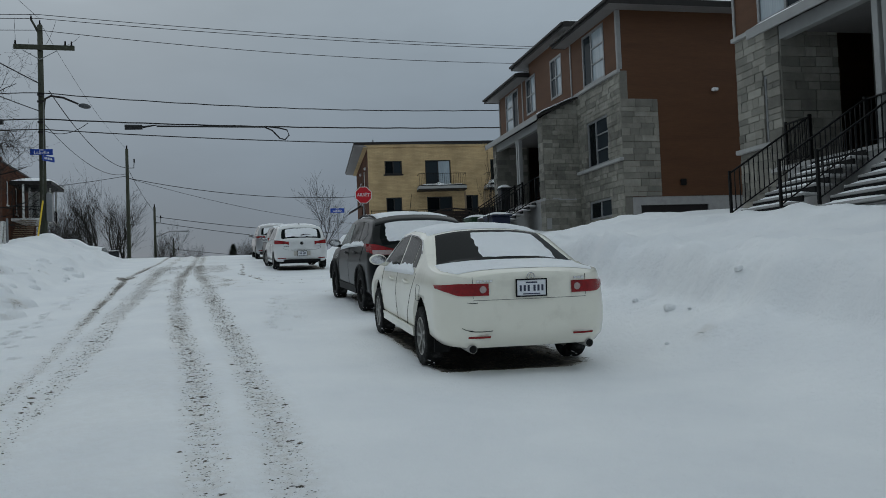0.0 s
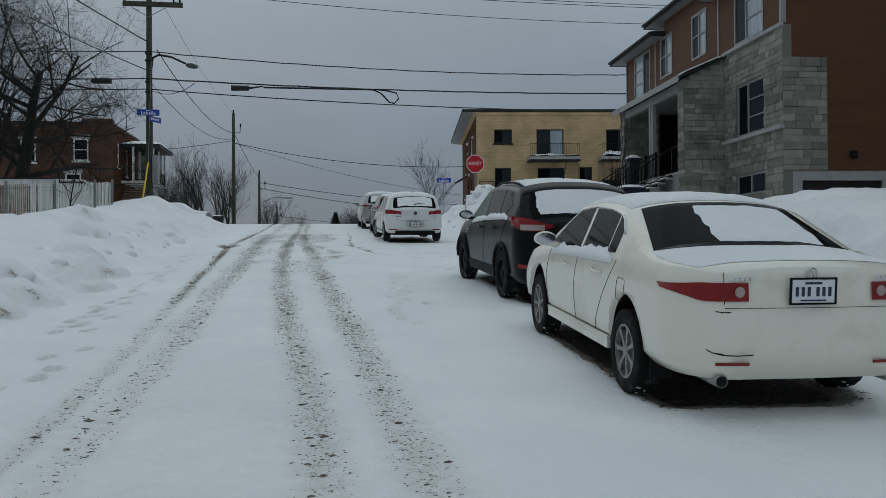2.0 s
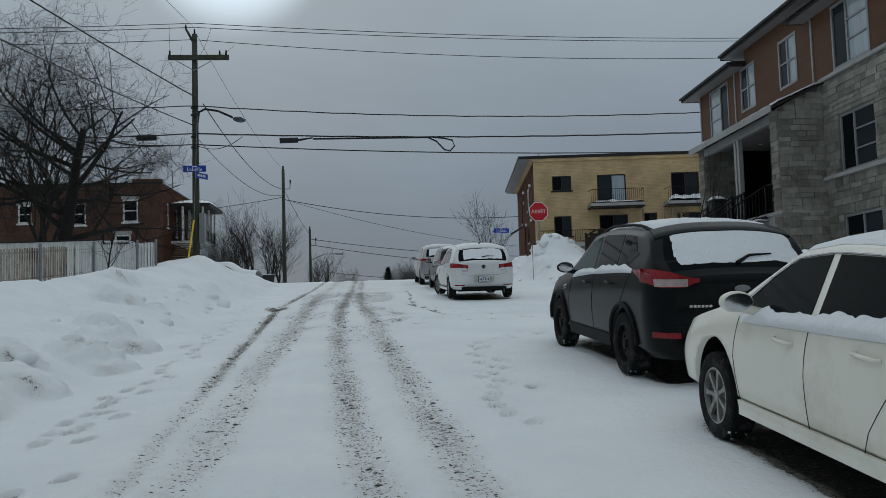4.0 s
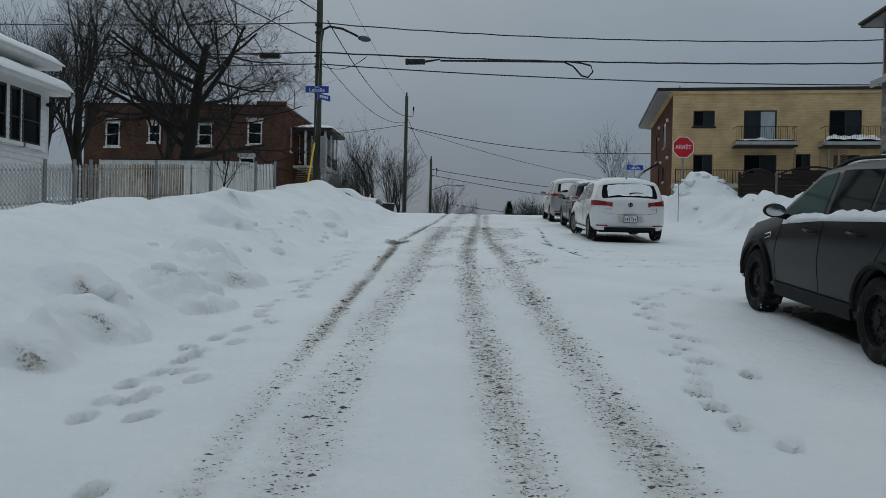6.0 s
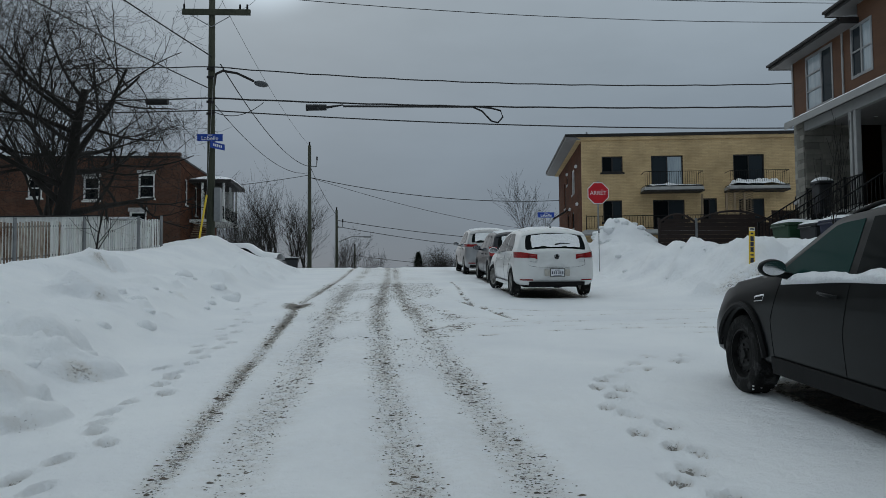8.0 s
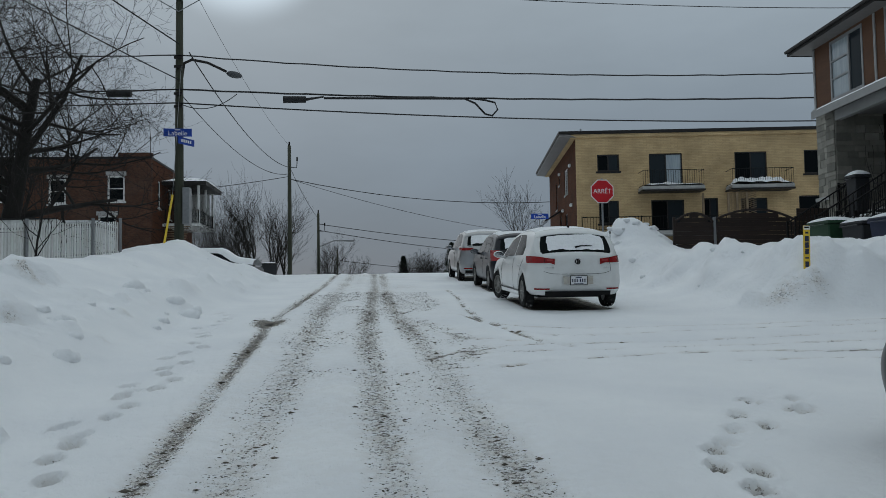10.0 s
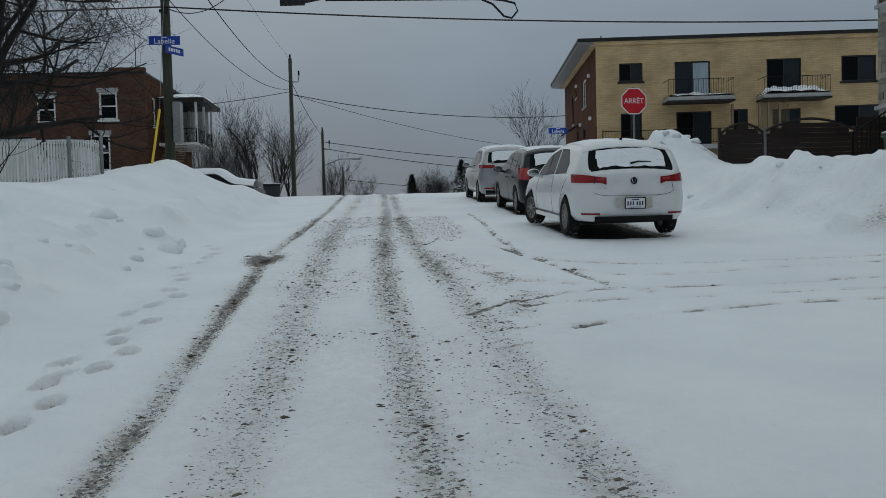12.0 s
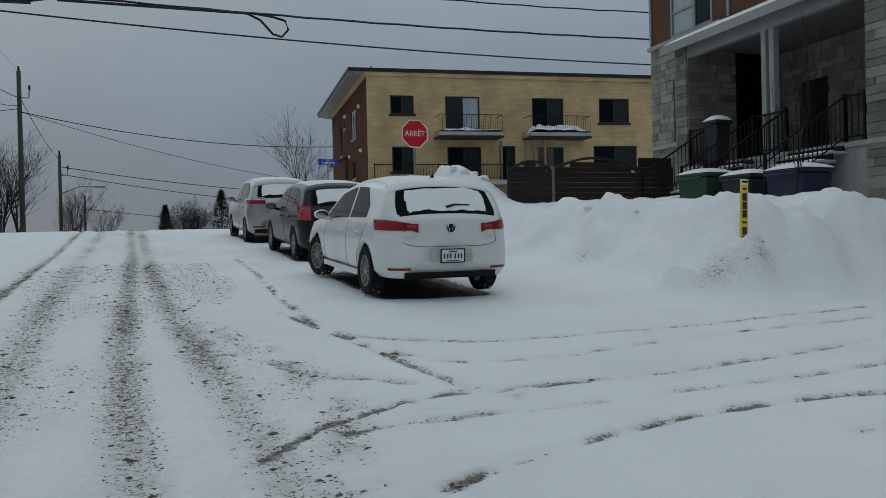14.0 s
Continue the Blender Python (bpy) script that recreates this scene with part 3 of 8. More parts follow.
def build_ground():
    xs = lines((-400, -60, 40), (-60, -14, 2.0), (-14, -6, 0.25), (-6, -4, 0.06), (-4, -2.5, 0.032), (-2.5, 0.7, 0.06), (0.7, 1.5, 0.035), (1.5, 5, 0.06), (5, 11, 0.09), (11, 30, 1.0), (30, 60, 4), (60, 401, 40))
    ys = lines((-60, -6, 3), (-6, 3, 0.5), (3, 9, 0.09), (9, 30, 0.048), (30, 48, 0.14), (48, 62, 0.5), (62, 120, 3), (120, 900, 40))
    Y, X = np.meshgrid(ys, xs, indexing="ij")
    Z = land(X, Y)
    slush_shade = np.zeros_like(Z)
    fine = (X > -6.5) & (X < 11) & (Y > 2) & (Y < 60)
    wob = 0.10 * fbm(Y * 0.8, X * 0.3) + 0.05 * fbm(Y * 3, X * 2)
    dig = np.zeros_like(Z)
    for pts, width, strength in TRACKS:
        p = np.array(pts)
        d = np.abs(X - np.interp(Y, p[:, 1], p[:, 0]) + wob)
        c = np.exp(-(d / width) ** 2)
        wear = strength * (0.75 + 0.9 * fbm(Y * 0.5 + width * 50, X * 0.4))
        wear = wear * (0.75 + 0.25 * sstep(Y, 6, 20)) * (1 + 0.25 * sstep(Y, 20, 28)) * (1 + (-0.35 + 0.85 * sstep(Y, 15.5, 18.5) * (1 - 0.7 * sstep(Y, 25, 28)) if width == 0.12 else 0))
        slush_shade = np.maximum(slush_shade, c * wear)
        dig = np.maximum(dig, 0.03 * c)
        # low shoulders pushed up beside the rut
        Z = Z + fine * 0.012 * np.exp(-((d - width * 1.9) / 0.09) ** 2)
    sub = (X > -1.5) & (X < 10) & (Y > 20) & (Y < 40)
    for pts, width, strength in TURNS:
        d = np.full(X.shape, 9.0)
        d[sub] = path_distance(X[sub], Y[sub], pts)
        d = np.abs(d + 0.4 * wob)
        c = np.exp(-(d / width) ** 2)
        slush_shade = np.maximum(slush_shade, c * strength * np.clip(0.68 + 5.0 * fbm(Y * 4.6 + 9, X * 4.2), 0.0, 1.15))
        dig = np.maximum(dig, 0.028 * c)
        Z = Z + fine * 0.012 * np.exp(-((d - width * 2.0) / 0.07) ** 2)
    # thin grit over the whole driven width, more near the crossing tracks
    lane = np.exp(-((X + 1.0) / 1.6) ** 4)
    slush_shade = np.maximum(slush_shade, lane * (0.24 + 0.6 * fbm(X * 0.8, Y * 0.5)) * (0.4 + 0.6 * sstep(Y, 14, 24)))
    slush_shade = np.maximum(slush_shade, 0.6 * np.exp(-((X - 6.4) / 0.35) ** 2 - ((Y - 28.25) / 0.25) ** 2) + 0.5 * np.exp(-((X - 7.0) / 0.2) ** 2 - ((Y - 28.05) / 0.12) ** 2))
    slush_shade = np.maximum(slush_shade, 2.2 * np.exp(-((X + 2.75) / 0.22) ** 2 - ((Y - 27.9) / 0.55) ** 2))
    Z = Z - dig * fine
    # footprints with small raised rims
    for k, (px, py) in enumerate(STEPS_L + STEPS_R):
        for s in (-1, 1):
            a = 0.35 * math.sin(k * 2.3)
            dx, dy = X - px - 0.12 * s * math.cos(k * 1.7), Y - py - 0.2 * s
            u, v = dx * math.cos(a) + dy * math.sin(a), -dx * math.sin(a) + dy * math.cos(a)
            r = np.sqrt((u / 0.068) ** 2 + (v / 0.135) ** 2)
            deep = 0.13 if k < len(STEPS_L) else 0.07
            slush_shade = np.maximum(slush_shade, (1.1 if k % 3 != 1 else 0.6) * np.exp(-r ** 6))
            Z = Z - deep * np.exp(-r ** 6) + 0.018 * np.exp(-((r - 1.35) / 0.3) ** 2)
    # lumps: small in the street, large on the banks
    bank = np.clip((Z - street(Y) - 0.25) / 0.5, 0, 1) * (Y < 50)
    face = np.exp(-((Y - 28.6) / 1.0) ** 2) * (X > 6) + np.exp(-((X + 4.9) / 0.8) ** 2) * (Y < 46) + np.exp(-((X - 6.2) / 0.9) ** 2) * ((Y < 20) | (Y > 28)) * (Y < 46)
    Z = Z + fine * (0.03 * fbm(X * 2.2, Y * 2.2) + 0.022 * fbm(X * 8, Y * 8, 3) + 0.05 * np.clip(slush_shade, 0, 1) * fbm(X * 13, Y * 13, 2))
    ridge = 0.5 - np.abs(fbm(X * 1.5 + 2, Y * 1.3, 4)) * 4
    Z = Z + bank * (0.34 * fbm(X * 0.7 + 4, Y * 0.55, 4) + 0.06 * ridge * (np.abs(X) < 10)) + np.clip(face, 0, 1) * bank * (0.42 * np.maximum(fbm(X * 1.7, Y * 1.4, 4), -0.05) + 0.2 * fbm(X * 6, Y * 6, 3))
    # pillowed lumps with creases between them
    pillow = np.abs(fbm(X * 0.85 + 9, Y * 0.8, 3)) * 2 + 0.5 * np.abs(fbm(X * 2.1 + 5, Y * 1.9 + 3, 3))
    cut = np.exp(-((Y - 28.3) / 0.9) ** 2) * (X > 5.6) + np.exp(-((X - 6.3) / 1.0) ** 2) * ((Y < 20.5) | (Y > 27.5)) * (Y < 46) + np.exp(-((X + 5.0) / 1.1) ** 2) * (Y < 44)
    Z = Z + bank * (0.12 + 0.42 * np.clip(cut, 0, 1)) * (pillow - 0.16)
    # clods thrown up by the plough
    rr = random.Random(5)
    for k in range(60):
        left = k < 34
        cy = rr.uniform(9, 42)
        if not left and 20 < cy < 27.5:
            continue
        cx = rr.uniform(-5.2, -4.3) if left else rr.uniform(5.6, 7.0)
        s = rr.uniform(0.08, 0.24)
        m = (np.abs(X - cx) < 1.2) & (np.abs(Y - cy) < 1.2)
        r2 = ((X[m] - cx) / s) ** 2 + ((Y[m] - cy) / (s * rr.uniform(0.8, 1.5))) ** 2
        bump = s * 0.6 * np.exp(-r2 ** 1.6)
        Z[m] += bump * (1 + 1.2 * fbm(X[m] * 6, Y[m] * 6))
        if rr.random() < 0.22:
            slush_shade[m] = np.maximum(slush_shade[m], 0.42 * np.exp(-((X[m] - cx - (0.5 if left else -0.5) * s) / (0.6 * s)) ** 2 - ((Y[m] - cy) / (0.8 * s)) ** 2))
    # dirty clods along the foot of the bank
    for cx, cy, s in ((-4.4, 15.0, 0.34), (-4.45, 16.2, 0.42), (-4.9, 16.9, 0.4), (-4.05, 18.05, 0.36), (-4.5, 18.5, 0.5), (-4.3, 20.2, 0.42), (-5.0, 20.9, 0.45), (-4.7, 13.6, 0.4), (-5.8, 24.6, 0.5), (-4.6, 11.5, 0.4), (-6.6, 27.5, 0.45)):
        m = (np.abs(X - cx) < 1.5) & (np.abs(Y - cy) < 1.5)
        u, v = (X[m] - cx) / s, (Y[m] - cy) / s
        r = np.sqrt(u * u + v * v) * (1 + 0.9 * fbm(X[m] * 4, Y[m] * 4))
        Z[m] += 0.55 * s * np.clip(1.2 - r ** 2, 0, 1) ** 0.7 * (0.95 + 0.5 * fbm(X[m] * 6, Y[m] * 6, 3))
        slush_shade[m] = np.maximum(slush_shade[m], 0.9 * np.exp(-((u - 0.35) / 0.5) ** 2 - ((v + 0.75) / 0.28) ** 2) * np.clip(0.6 + 3 * fbm(X[m] * 5, Y[m] * 5), 0, 1))
    # shade under the parked cars, painted near-black into the mask; ground sunk slightly
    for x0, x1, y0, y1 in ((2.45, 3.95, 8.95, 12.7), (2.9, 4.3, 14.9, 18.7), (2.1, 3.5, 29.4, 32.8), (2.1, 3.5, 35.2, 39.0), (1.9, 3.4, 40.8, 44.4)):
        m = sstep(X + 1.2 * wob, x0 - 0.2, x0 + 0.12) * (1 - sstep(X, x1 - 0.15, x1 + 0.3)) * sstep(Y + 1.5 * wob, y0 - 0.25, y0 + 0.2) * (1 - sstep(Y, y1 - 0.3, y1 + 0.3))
        slush_shade = np.maximum(slush_shade, 2.2 * m)
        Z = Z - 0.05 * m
    # loose grit and crumbs of brown ice along the tracks
    rg = np.random.default_rng(11)
    w = np.clip(slush_shade, 0, 1) * ((X > -4) & (X < 9) & (Y > 4) & (Y < 36)) * np.gradient(X, axis=1) * np.gradient(Y, axis=0)
    w[slush_shade < 0.2] = 0
    pick = rg.choice(w.size, 62000, p=(w / w.sum()).ravel())
    verts, faces = [], []
    for n in pick:
        c = np.array([X.flat[n] + rg.uniform(-0.05, 0.05), Y.flat[n] + rg.uniform(-0.05, 0.05), Z.flat[n]])
        s = rg.uniform(0.003, 0.0085) * (3.0 if rg.random() < 0.04 else 1.0)
        o = np.array([[1.7, 0, 0], [-1.1, 0.7, 0], [-1.0, -0.6, 0.1], [0.1, 0.1, 0.45], [0, 0, -0.5]]) * s * rg.uniform(0.6, 1.4, (5, 3))
        k = len(verts)
        verts += [tuple(v) for v in c + o]
        faces += [(k, k + 1, k + 3), (k + 1, k + 2, k + 3), (k + 2, k, k + 3), (k + 1, k, k + 4), (k + 2, k + 1, k + 4), (k, k + 2, k + 4)]
    gm2 = bpy.data.meshes.new("grit")
    gm2.from_pydata(verts, [], faces)
    gm2.materials.append(MAT["grit"])
    tagged(new("grit", gm2), "brown grit and ice crumbs strewn along the wheel tracks", "grit", kind="stuff")
    # chunks of broken snow lying on the banks
    rc = random.Random(23)
    cm = bmesh.new()
    spots = [(-5.7, -4.2, 8, 30, 46, 0.04, 0.26), (-7.0, -5.4, 9, 40, 12, 0.03, 0.12), (5.4, 7.0, 29, 42, 8, 0.03, 0.12), (5.2, 6.6, 8, 19, 12, 0.03, 0.09), (6.4, 8.2, 39.3, 41.4, 26, 0.06, 0.22)]
    for x0, x1, y0, y1, count, s0, s1 in spots:
        for k in range(count):
            cx, cy = rc.uniform(x0, x1), rc.uniform(y0, y1)
            s = s0 + (s1 - s0) * rc.random() ** 2.2
            cz = float(Z[np.searchsorted(ys, cy), np.searchsorted(xs, cx)])
            turn = Matrix.Rotation(rc.uniform(0, 6.28), 4, "Z") @ Matrix.Rotation(rc.uniform(-0.5, 0.5), 4, "X")
            g = bmesh.ops.create_icosphere(cm, subdivisions=2, radius=1.0)
            seed = Vector((rc.uniform(0, 50), rc.uniform(0, 50), 0))
            for v in g["verts"]:
                q = v.co.copy()
                q = Vector([math.copysign(abs(e) ** 0.72, e) for e in q]) * (1 + 0.32 * noise.noise(q * 1.6 + seed) + 0.12 * noise.noise(q * 4 + seed))
                v.co = turn @ Vector((q.x * s, q.y * s * 0.8, q.z * s * 0.62)) + Vector((cx, cy, cz - 0.08 * s))
    link("snow_chunks", cm, "snow", None, True)
    tagged(bpy.data.objects["snow_chunks"], "broken chunks of snow strewn over the ploughed banks", "snow chunks", kind="stuff")
    ny, nx = X.shape
    V = np.stack([X.ravel(), Y.ravel(), Z.ravel()], 1)
    i = np.arange(ny * nx).reshape(ny, nx)
    F = np.stack([i[:-1, :-1].ravel(), i[:-1, 1:].ravel(), i[1:, 1:].ravel(), i[1:, :-1].ravel()], 1)
    me = bpy.data.meshes.new("ground")
    me.vertices.add(len(V))
    me.vertices.foreach_set("co", V.ravel())
    me.loops.add(F.size)
    me.loops.foreach_set("vertex_index", F.ravel())
    me.polygons.add(len(F))
    me.polygons.foreach_set("loop_start", np.arange(0, F.size, 4))
    me.update(calc_edges=True)
    me.polygons.foreach_set("use_smooth", np.ones(len(F), bool))
    at = me.attributes.new("slush_shade", "FLOAT", "POINT")
    at.data.foreach_set("value", slush_shade.ravel().astype(np.float32))
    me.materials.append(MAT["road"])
    ob = new("ground", me)
    return tagged(ob, "snow-covered street and yards with brown wheel tracks and ploughed banks", "ground", kind="structure")


build_ground()


# ---- cars ----
class Shape:
    """Outer form of a car: y runs from the rear bumper forwards, x to its right, z up from the road."""

    def __init__(self, length, width, top, belt, sill, roof_in, rear_r, nose_r, bulge, lip=0.0):
        self.L, self.w, self.top, self.belt, self.sill = length, width / 2, top, belt, sill
        self.roof_in, self.rr, self.nr, self.bulge, self.lip = roof_in, rear_r, nose_r, bulge, lip
        ys, zs = zip(*top)
        t = np.linspace(0, 1, 601)
        z = np.interp(t * length, ys, zs)
        k = np.exp(-np.linspace(-2, 2, 25) ** 2)
        pad = np.concatenate([np.full(12, z[0]), z, np.full(12, z[-1])])
        self.tz = np.convolve(pad, k / k.sum(), "valid")
        self.ty = t * length

    def ztop(self, y):
        return float(np.interp(y, self.ty, self.tz))

    def zbelt(self, y):
        return float(np.interp(y, [p[0] for p in self.belt], [p[1] for p in self.belt]))

    def plan(self, y):
        w = self.w
        y = min(max(y, 0.0), self.L)
        if y < self.rr:
            w -= 0.78 * self.rr * (1 - math.sqrt(max(0, 1 - (1 - y / self.rr) ** 2)))
        f = self.L - y
        if f < self.nr:
            w -= 0.62 * self.nr * (1 - math.sqrt(max(0, 1 - (1 - f / self.nr) ** 2)))
        return w

    def half(self, y, z):
        """Half width at y and height z."""
        w, b = self.plan(y), self.zbelt(y)
        if z <= b:
            u = (z - self.sill) / (b - self.sill)
            return w * (1 - 0.035 * (1 - min(max(u / 0.55, 0), 1)) ** 2 - 0.05 * max(0, (u - 0.55) / 0.45) ** 2)
        return w * 0.95 - (z - b) * self.roof_in

    def bend(self, x, y, z):
        """Bumper bulge at the tail, and the tail's rounding in height."""
        if y < 0.7:
            k = 1 - y / 0.7
            y -= self.bulge * k * math.exp(-((z - 0.48) / 0.17) ** 2)
            y += 0.06 * k * (x / self.w) ** 2
            y += self.lip * k * max(0, z - 0.62)
        f = self.L - y
        if f < 0.7:
            k = 1 - f / 0.7
            y += 0.07 * k * math.exp(-((z - 0.5) / 0.2) ** 2) - 0.05 * k * (x / self.w) ** 2
        return Vector((x, y, z))

    def side(self, y, z, s, out=0.0):
        return self.bend(s * (self.half(y, z) + out), y, z)

    def edge(self, y):
        """Height at which the side turns over into the top."""
        zt = self.ztop(y)
        return zt - (0.085 if zt > self.zbelt(y) + 0.12 else 0.05)

    def over(self, y, u, out=0.0):
        """Point of the top surface, u from -1 (left) to 1."""
        ze = self.edge(y)
        xe = self.half(y, ze)
        zt = self.ztop(y)
        return self.bend(u * xe * 1.0, y, ze + (zt - ze) * (1 - abs(u) ** 2.6) + out)

    def tail(self, x, z, out=0.0):
        """Point of the rear face, wrapping round to the flank where x is past the corner."""
        lo, hi = 0.0, self.rr
        if abs(x) <= self.half(0, z):
            y = 0.0
        else:
            for _ in range(24):
                mid = (lo + hi) / 2
                if self.half(mid, z) < abs(x):
                    lo = mid
                else:
                    hi = mid
            y = hi
        p = self.bend(x, y, z)
        n = Vector((0, -1, 0)) if y == 0 else Vector((math.copysign(min(1, y / self.rr * 1.6), x), -1 + y / self.rr, 0)).normalized()
        return p + n * out


def body_mesh(s, wheels, radius):
    """The shell, with wheel openings cut through."""
    bm = bmesh.new()
    st = [s.rr * (1 - math.cos(a)) for a in np.linspace(0, 1.45, 9)]
    st += list(np.arange(st[-1] + 0.06, s.L - s.nr, 0.06))
    st += [s.L - s.nr * (1 - math.cos(a)) for a in np.linspace(1.45, 0, 9)]
    rings = []
    for y in st:
        ze = s.edge(y)
        zs = [s.sill + (min(s.zbelt(y), ze) - s.sill) * k / 9 for k in range(10)]
        up = [zs[-1] + (ze - zs[-1]) * k / 5 for k in range(1, 6)] if ze > zs[-1] + 0.005 else [zs[-1] + 0.001 * k for k in range(1, 6)]
        right = [Vector((0, y, s.sill))] + [s.bend(s.half(y, s.sill) * 0.93, y, s.sill)] + [s.side(y, z, 1) for z in zs[1:] + up]
        right[0] = s.bend(0, y, s.sill)
        right += [s.over(y, u) for u in (0.93, 0.84, 0.7, 0.5, 0.25)]
        mid = s.over(y, 0)
        left = [Vector((-p.x, p.y, p.z)) for p in right[1:]]
        ring = right + [mid] + list(reversed(left))
        rings.append([bm.verts.new(p) for p in ring])
    n = len(rings[0])
    for a, b in zip(rings, rings[1:]):
        for k in range(n):
            bm.faces.new((a[k], a[(k + 1) % n], b[(k + 1) % n], b[k]))
    for ring, flip in ((rings[0], False), (rings[-1], True)):
        c = bm.verts.new(sum((v.co for v in ring), Vector()) / n)
        inner = [bm.verts.new(c.co.lerp(v.co, 0.6)) for v in ring]
        for k in range(n):
            k2 = (k + 1) % n
            bm.faces.new((ring[k2], ring[k], inner[k], inner[k2]) if not flip else (ring[k], ring[k2], inner[k2], inner[k]))
            bm.faces.new((inner[k2], inner[k], c) if not flip else (inner[k], inner[k2], c))
    bmesh.ops.recalc_face_normals(bm, faces=bm.faces)
    me = bpy.data.meshes.new("shell")
    bm.to_mesh(me)
    bm.free()
    tmp = new("shell", me)
    cut = bmesh.new()
    for y in wheels:
        for sx in (-1, 1):
            tube(cut, (sx * (s.w - 0.30), y, radius * 1.0), (sx * (s.w + 0.3), y, radius * 1.0), radius * 1.15, n=36)
    cme = bpy.data.meshes.new("cutter")
    cut.to_mesh(cme)
    cut.free()
    cob = new("cutter", cme)
    mod = tmp.modifiers.new("cut", "BOOLEAN")
    mod.operation, mod.object, mod.solver = "DIFFERENCE", cob, "EXACT"
    out = bpy.data.meshes.new_from_object(tmp.evaluated_get(bpy.context.evaluated_depsgraph_get()))
    bpy.data.objects.remove(tmp)
    bpy.data.objects.remove(cob)
    res = bmesh.new()
    res.from_mesh(out)
    bpy.data.meshes.remove(out)
    return res


def sheet(bm, rows, thick=None):
    """A surface through rows of points; thick: pushed along this vector to give it depth."""
    vs = [[bm.verts.new(p) for p in r] for r in rows]
    for a, b in zip(vs, vs[1:]):
        for k in range(len(a) - 1):
            bm.faces.new((a[k], a[k + 1], b[k + 1], b[k]))
    if thick is not None:
        r = bmesh.ops.extrude_face_region(bm, geom=list(bm.faces))
        bmesh.ops.translate(bm, vec=thick, verts=[v for v in r["geom"] if isinstance(v, bmesh.types.BMVert)])
    bmesh.ops.recalc_face_normals(bm, faces=bm.faces)
    return bm


def side_patch(s, sx, ys, lo, hi, out=0.004, nz=6, thick=0.008):
    rows = []
    for y in ys:
        a, b = lo(y), hi(y)
        rows.append([s.side(y, a + (b - a) * k / nz, sx, out) for k in range(nz + 1)])
    return sheet(bmesh.new(), rows, Vector((-sx * thick, 0, 0)))


def top_patch(s, y0, y1, u0, u1, out=0.004, n=14, m=16, squeeze=0.0, thick=0.01):
    rows = []
    for i in range(n + 1):
        t = i / n
        y = y0 + (y1 - y0) * t
        k = 1 - squeeze * t
        rows.append([s.over(y, (u0 + (u1 - u0) * j / m) * k, out) for j in range(m + 1)])
    return sheet(bmesh.new(), rows, Vector((0, 0, -thick)))


def tail_patch(s, xs, lo, hi, out=0.006, nz=5, thick=0.012):
    rows = [[s.tail(x, lo(x) + (hi(x) - lo(x)) * k / nz, out) for k in range(nz + 1)] for x in xs]
    return sheet(bmesh.new(), rows, Vector((0, thick, 0)))


def lerp_fn(*pts):
    xs, zs = zip(*pts)
    return lambda v: float(np.interp(v, xs, zs))


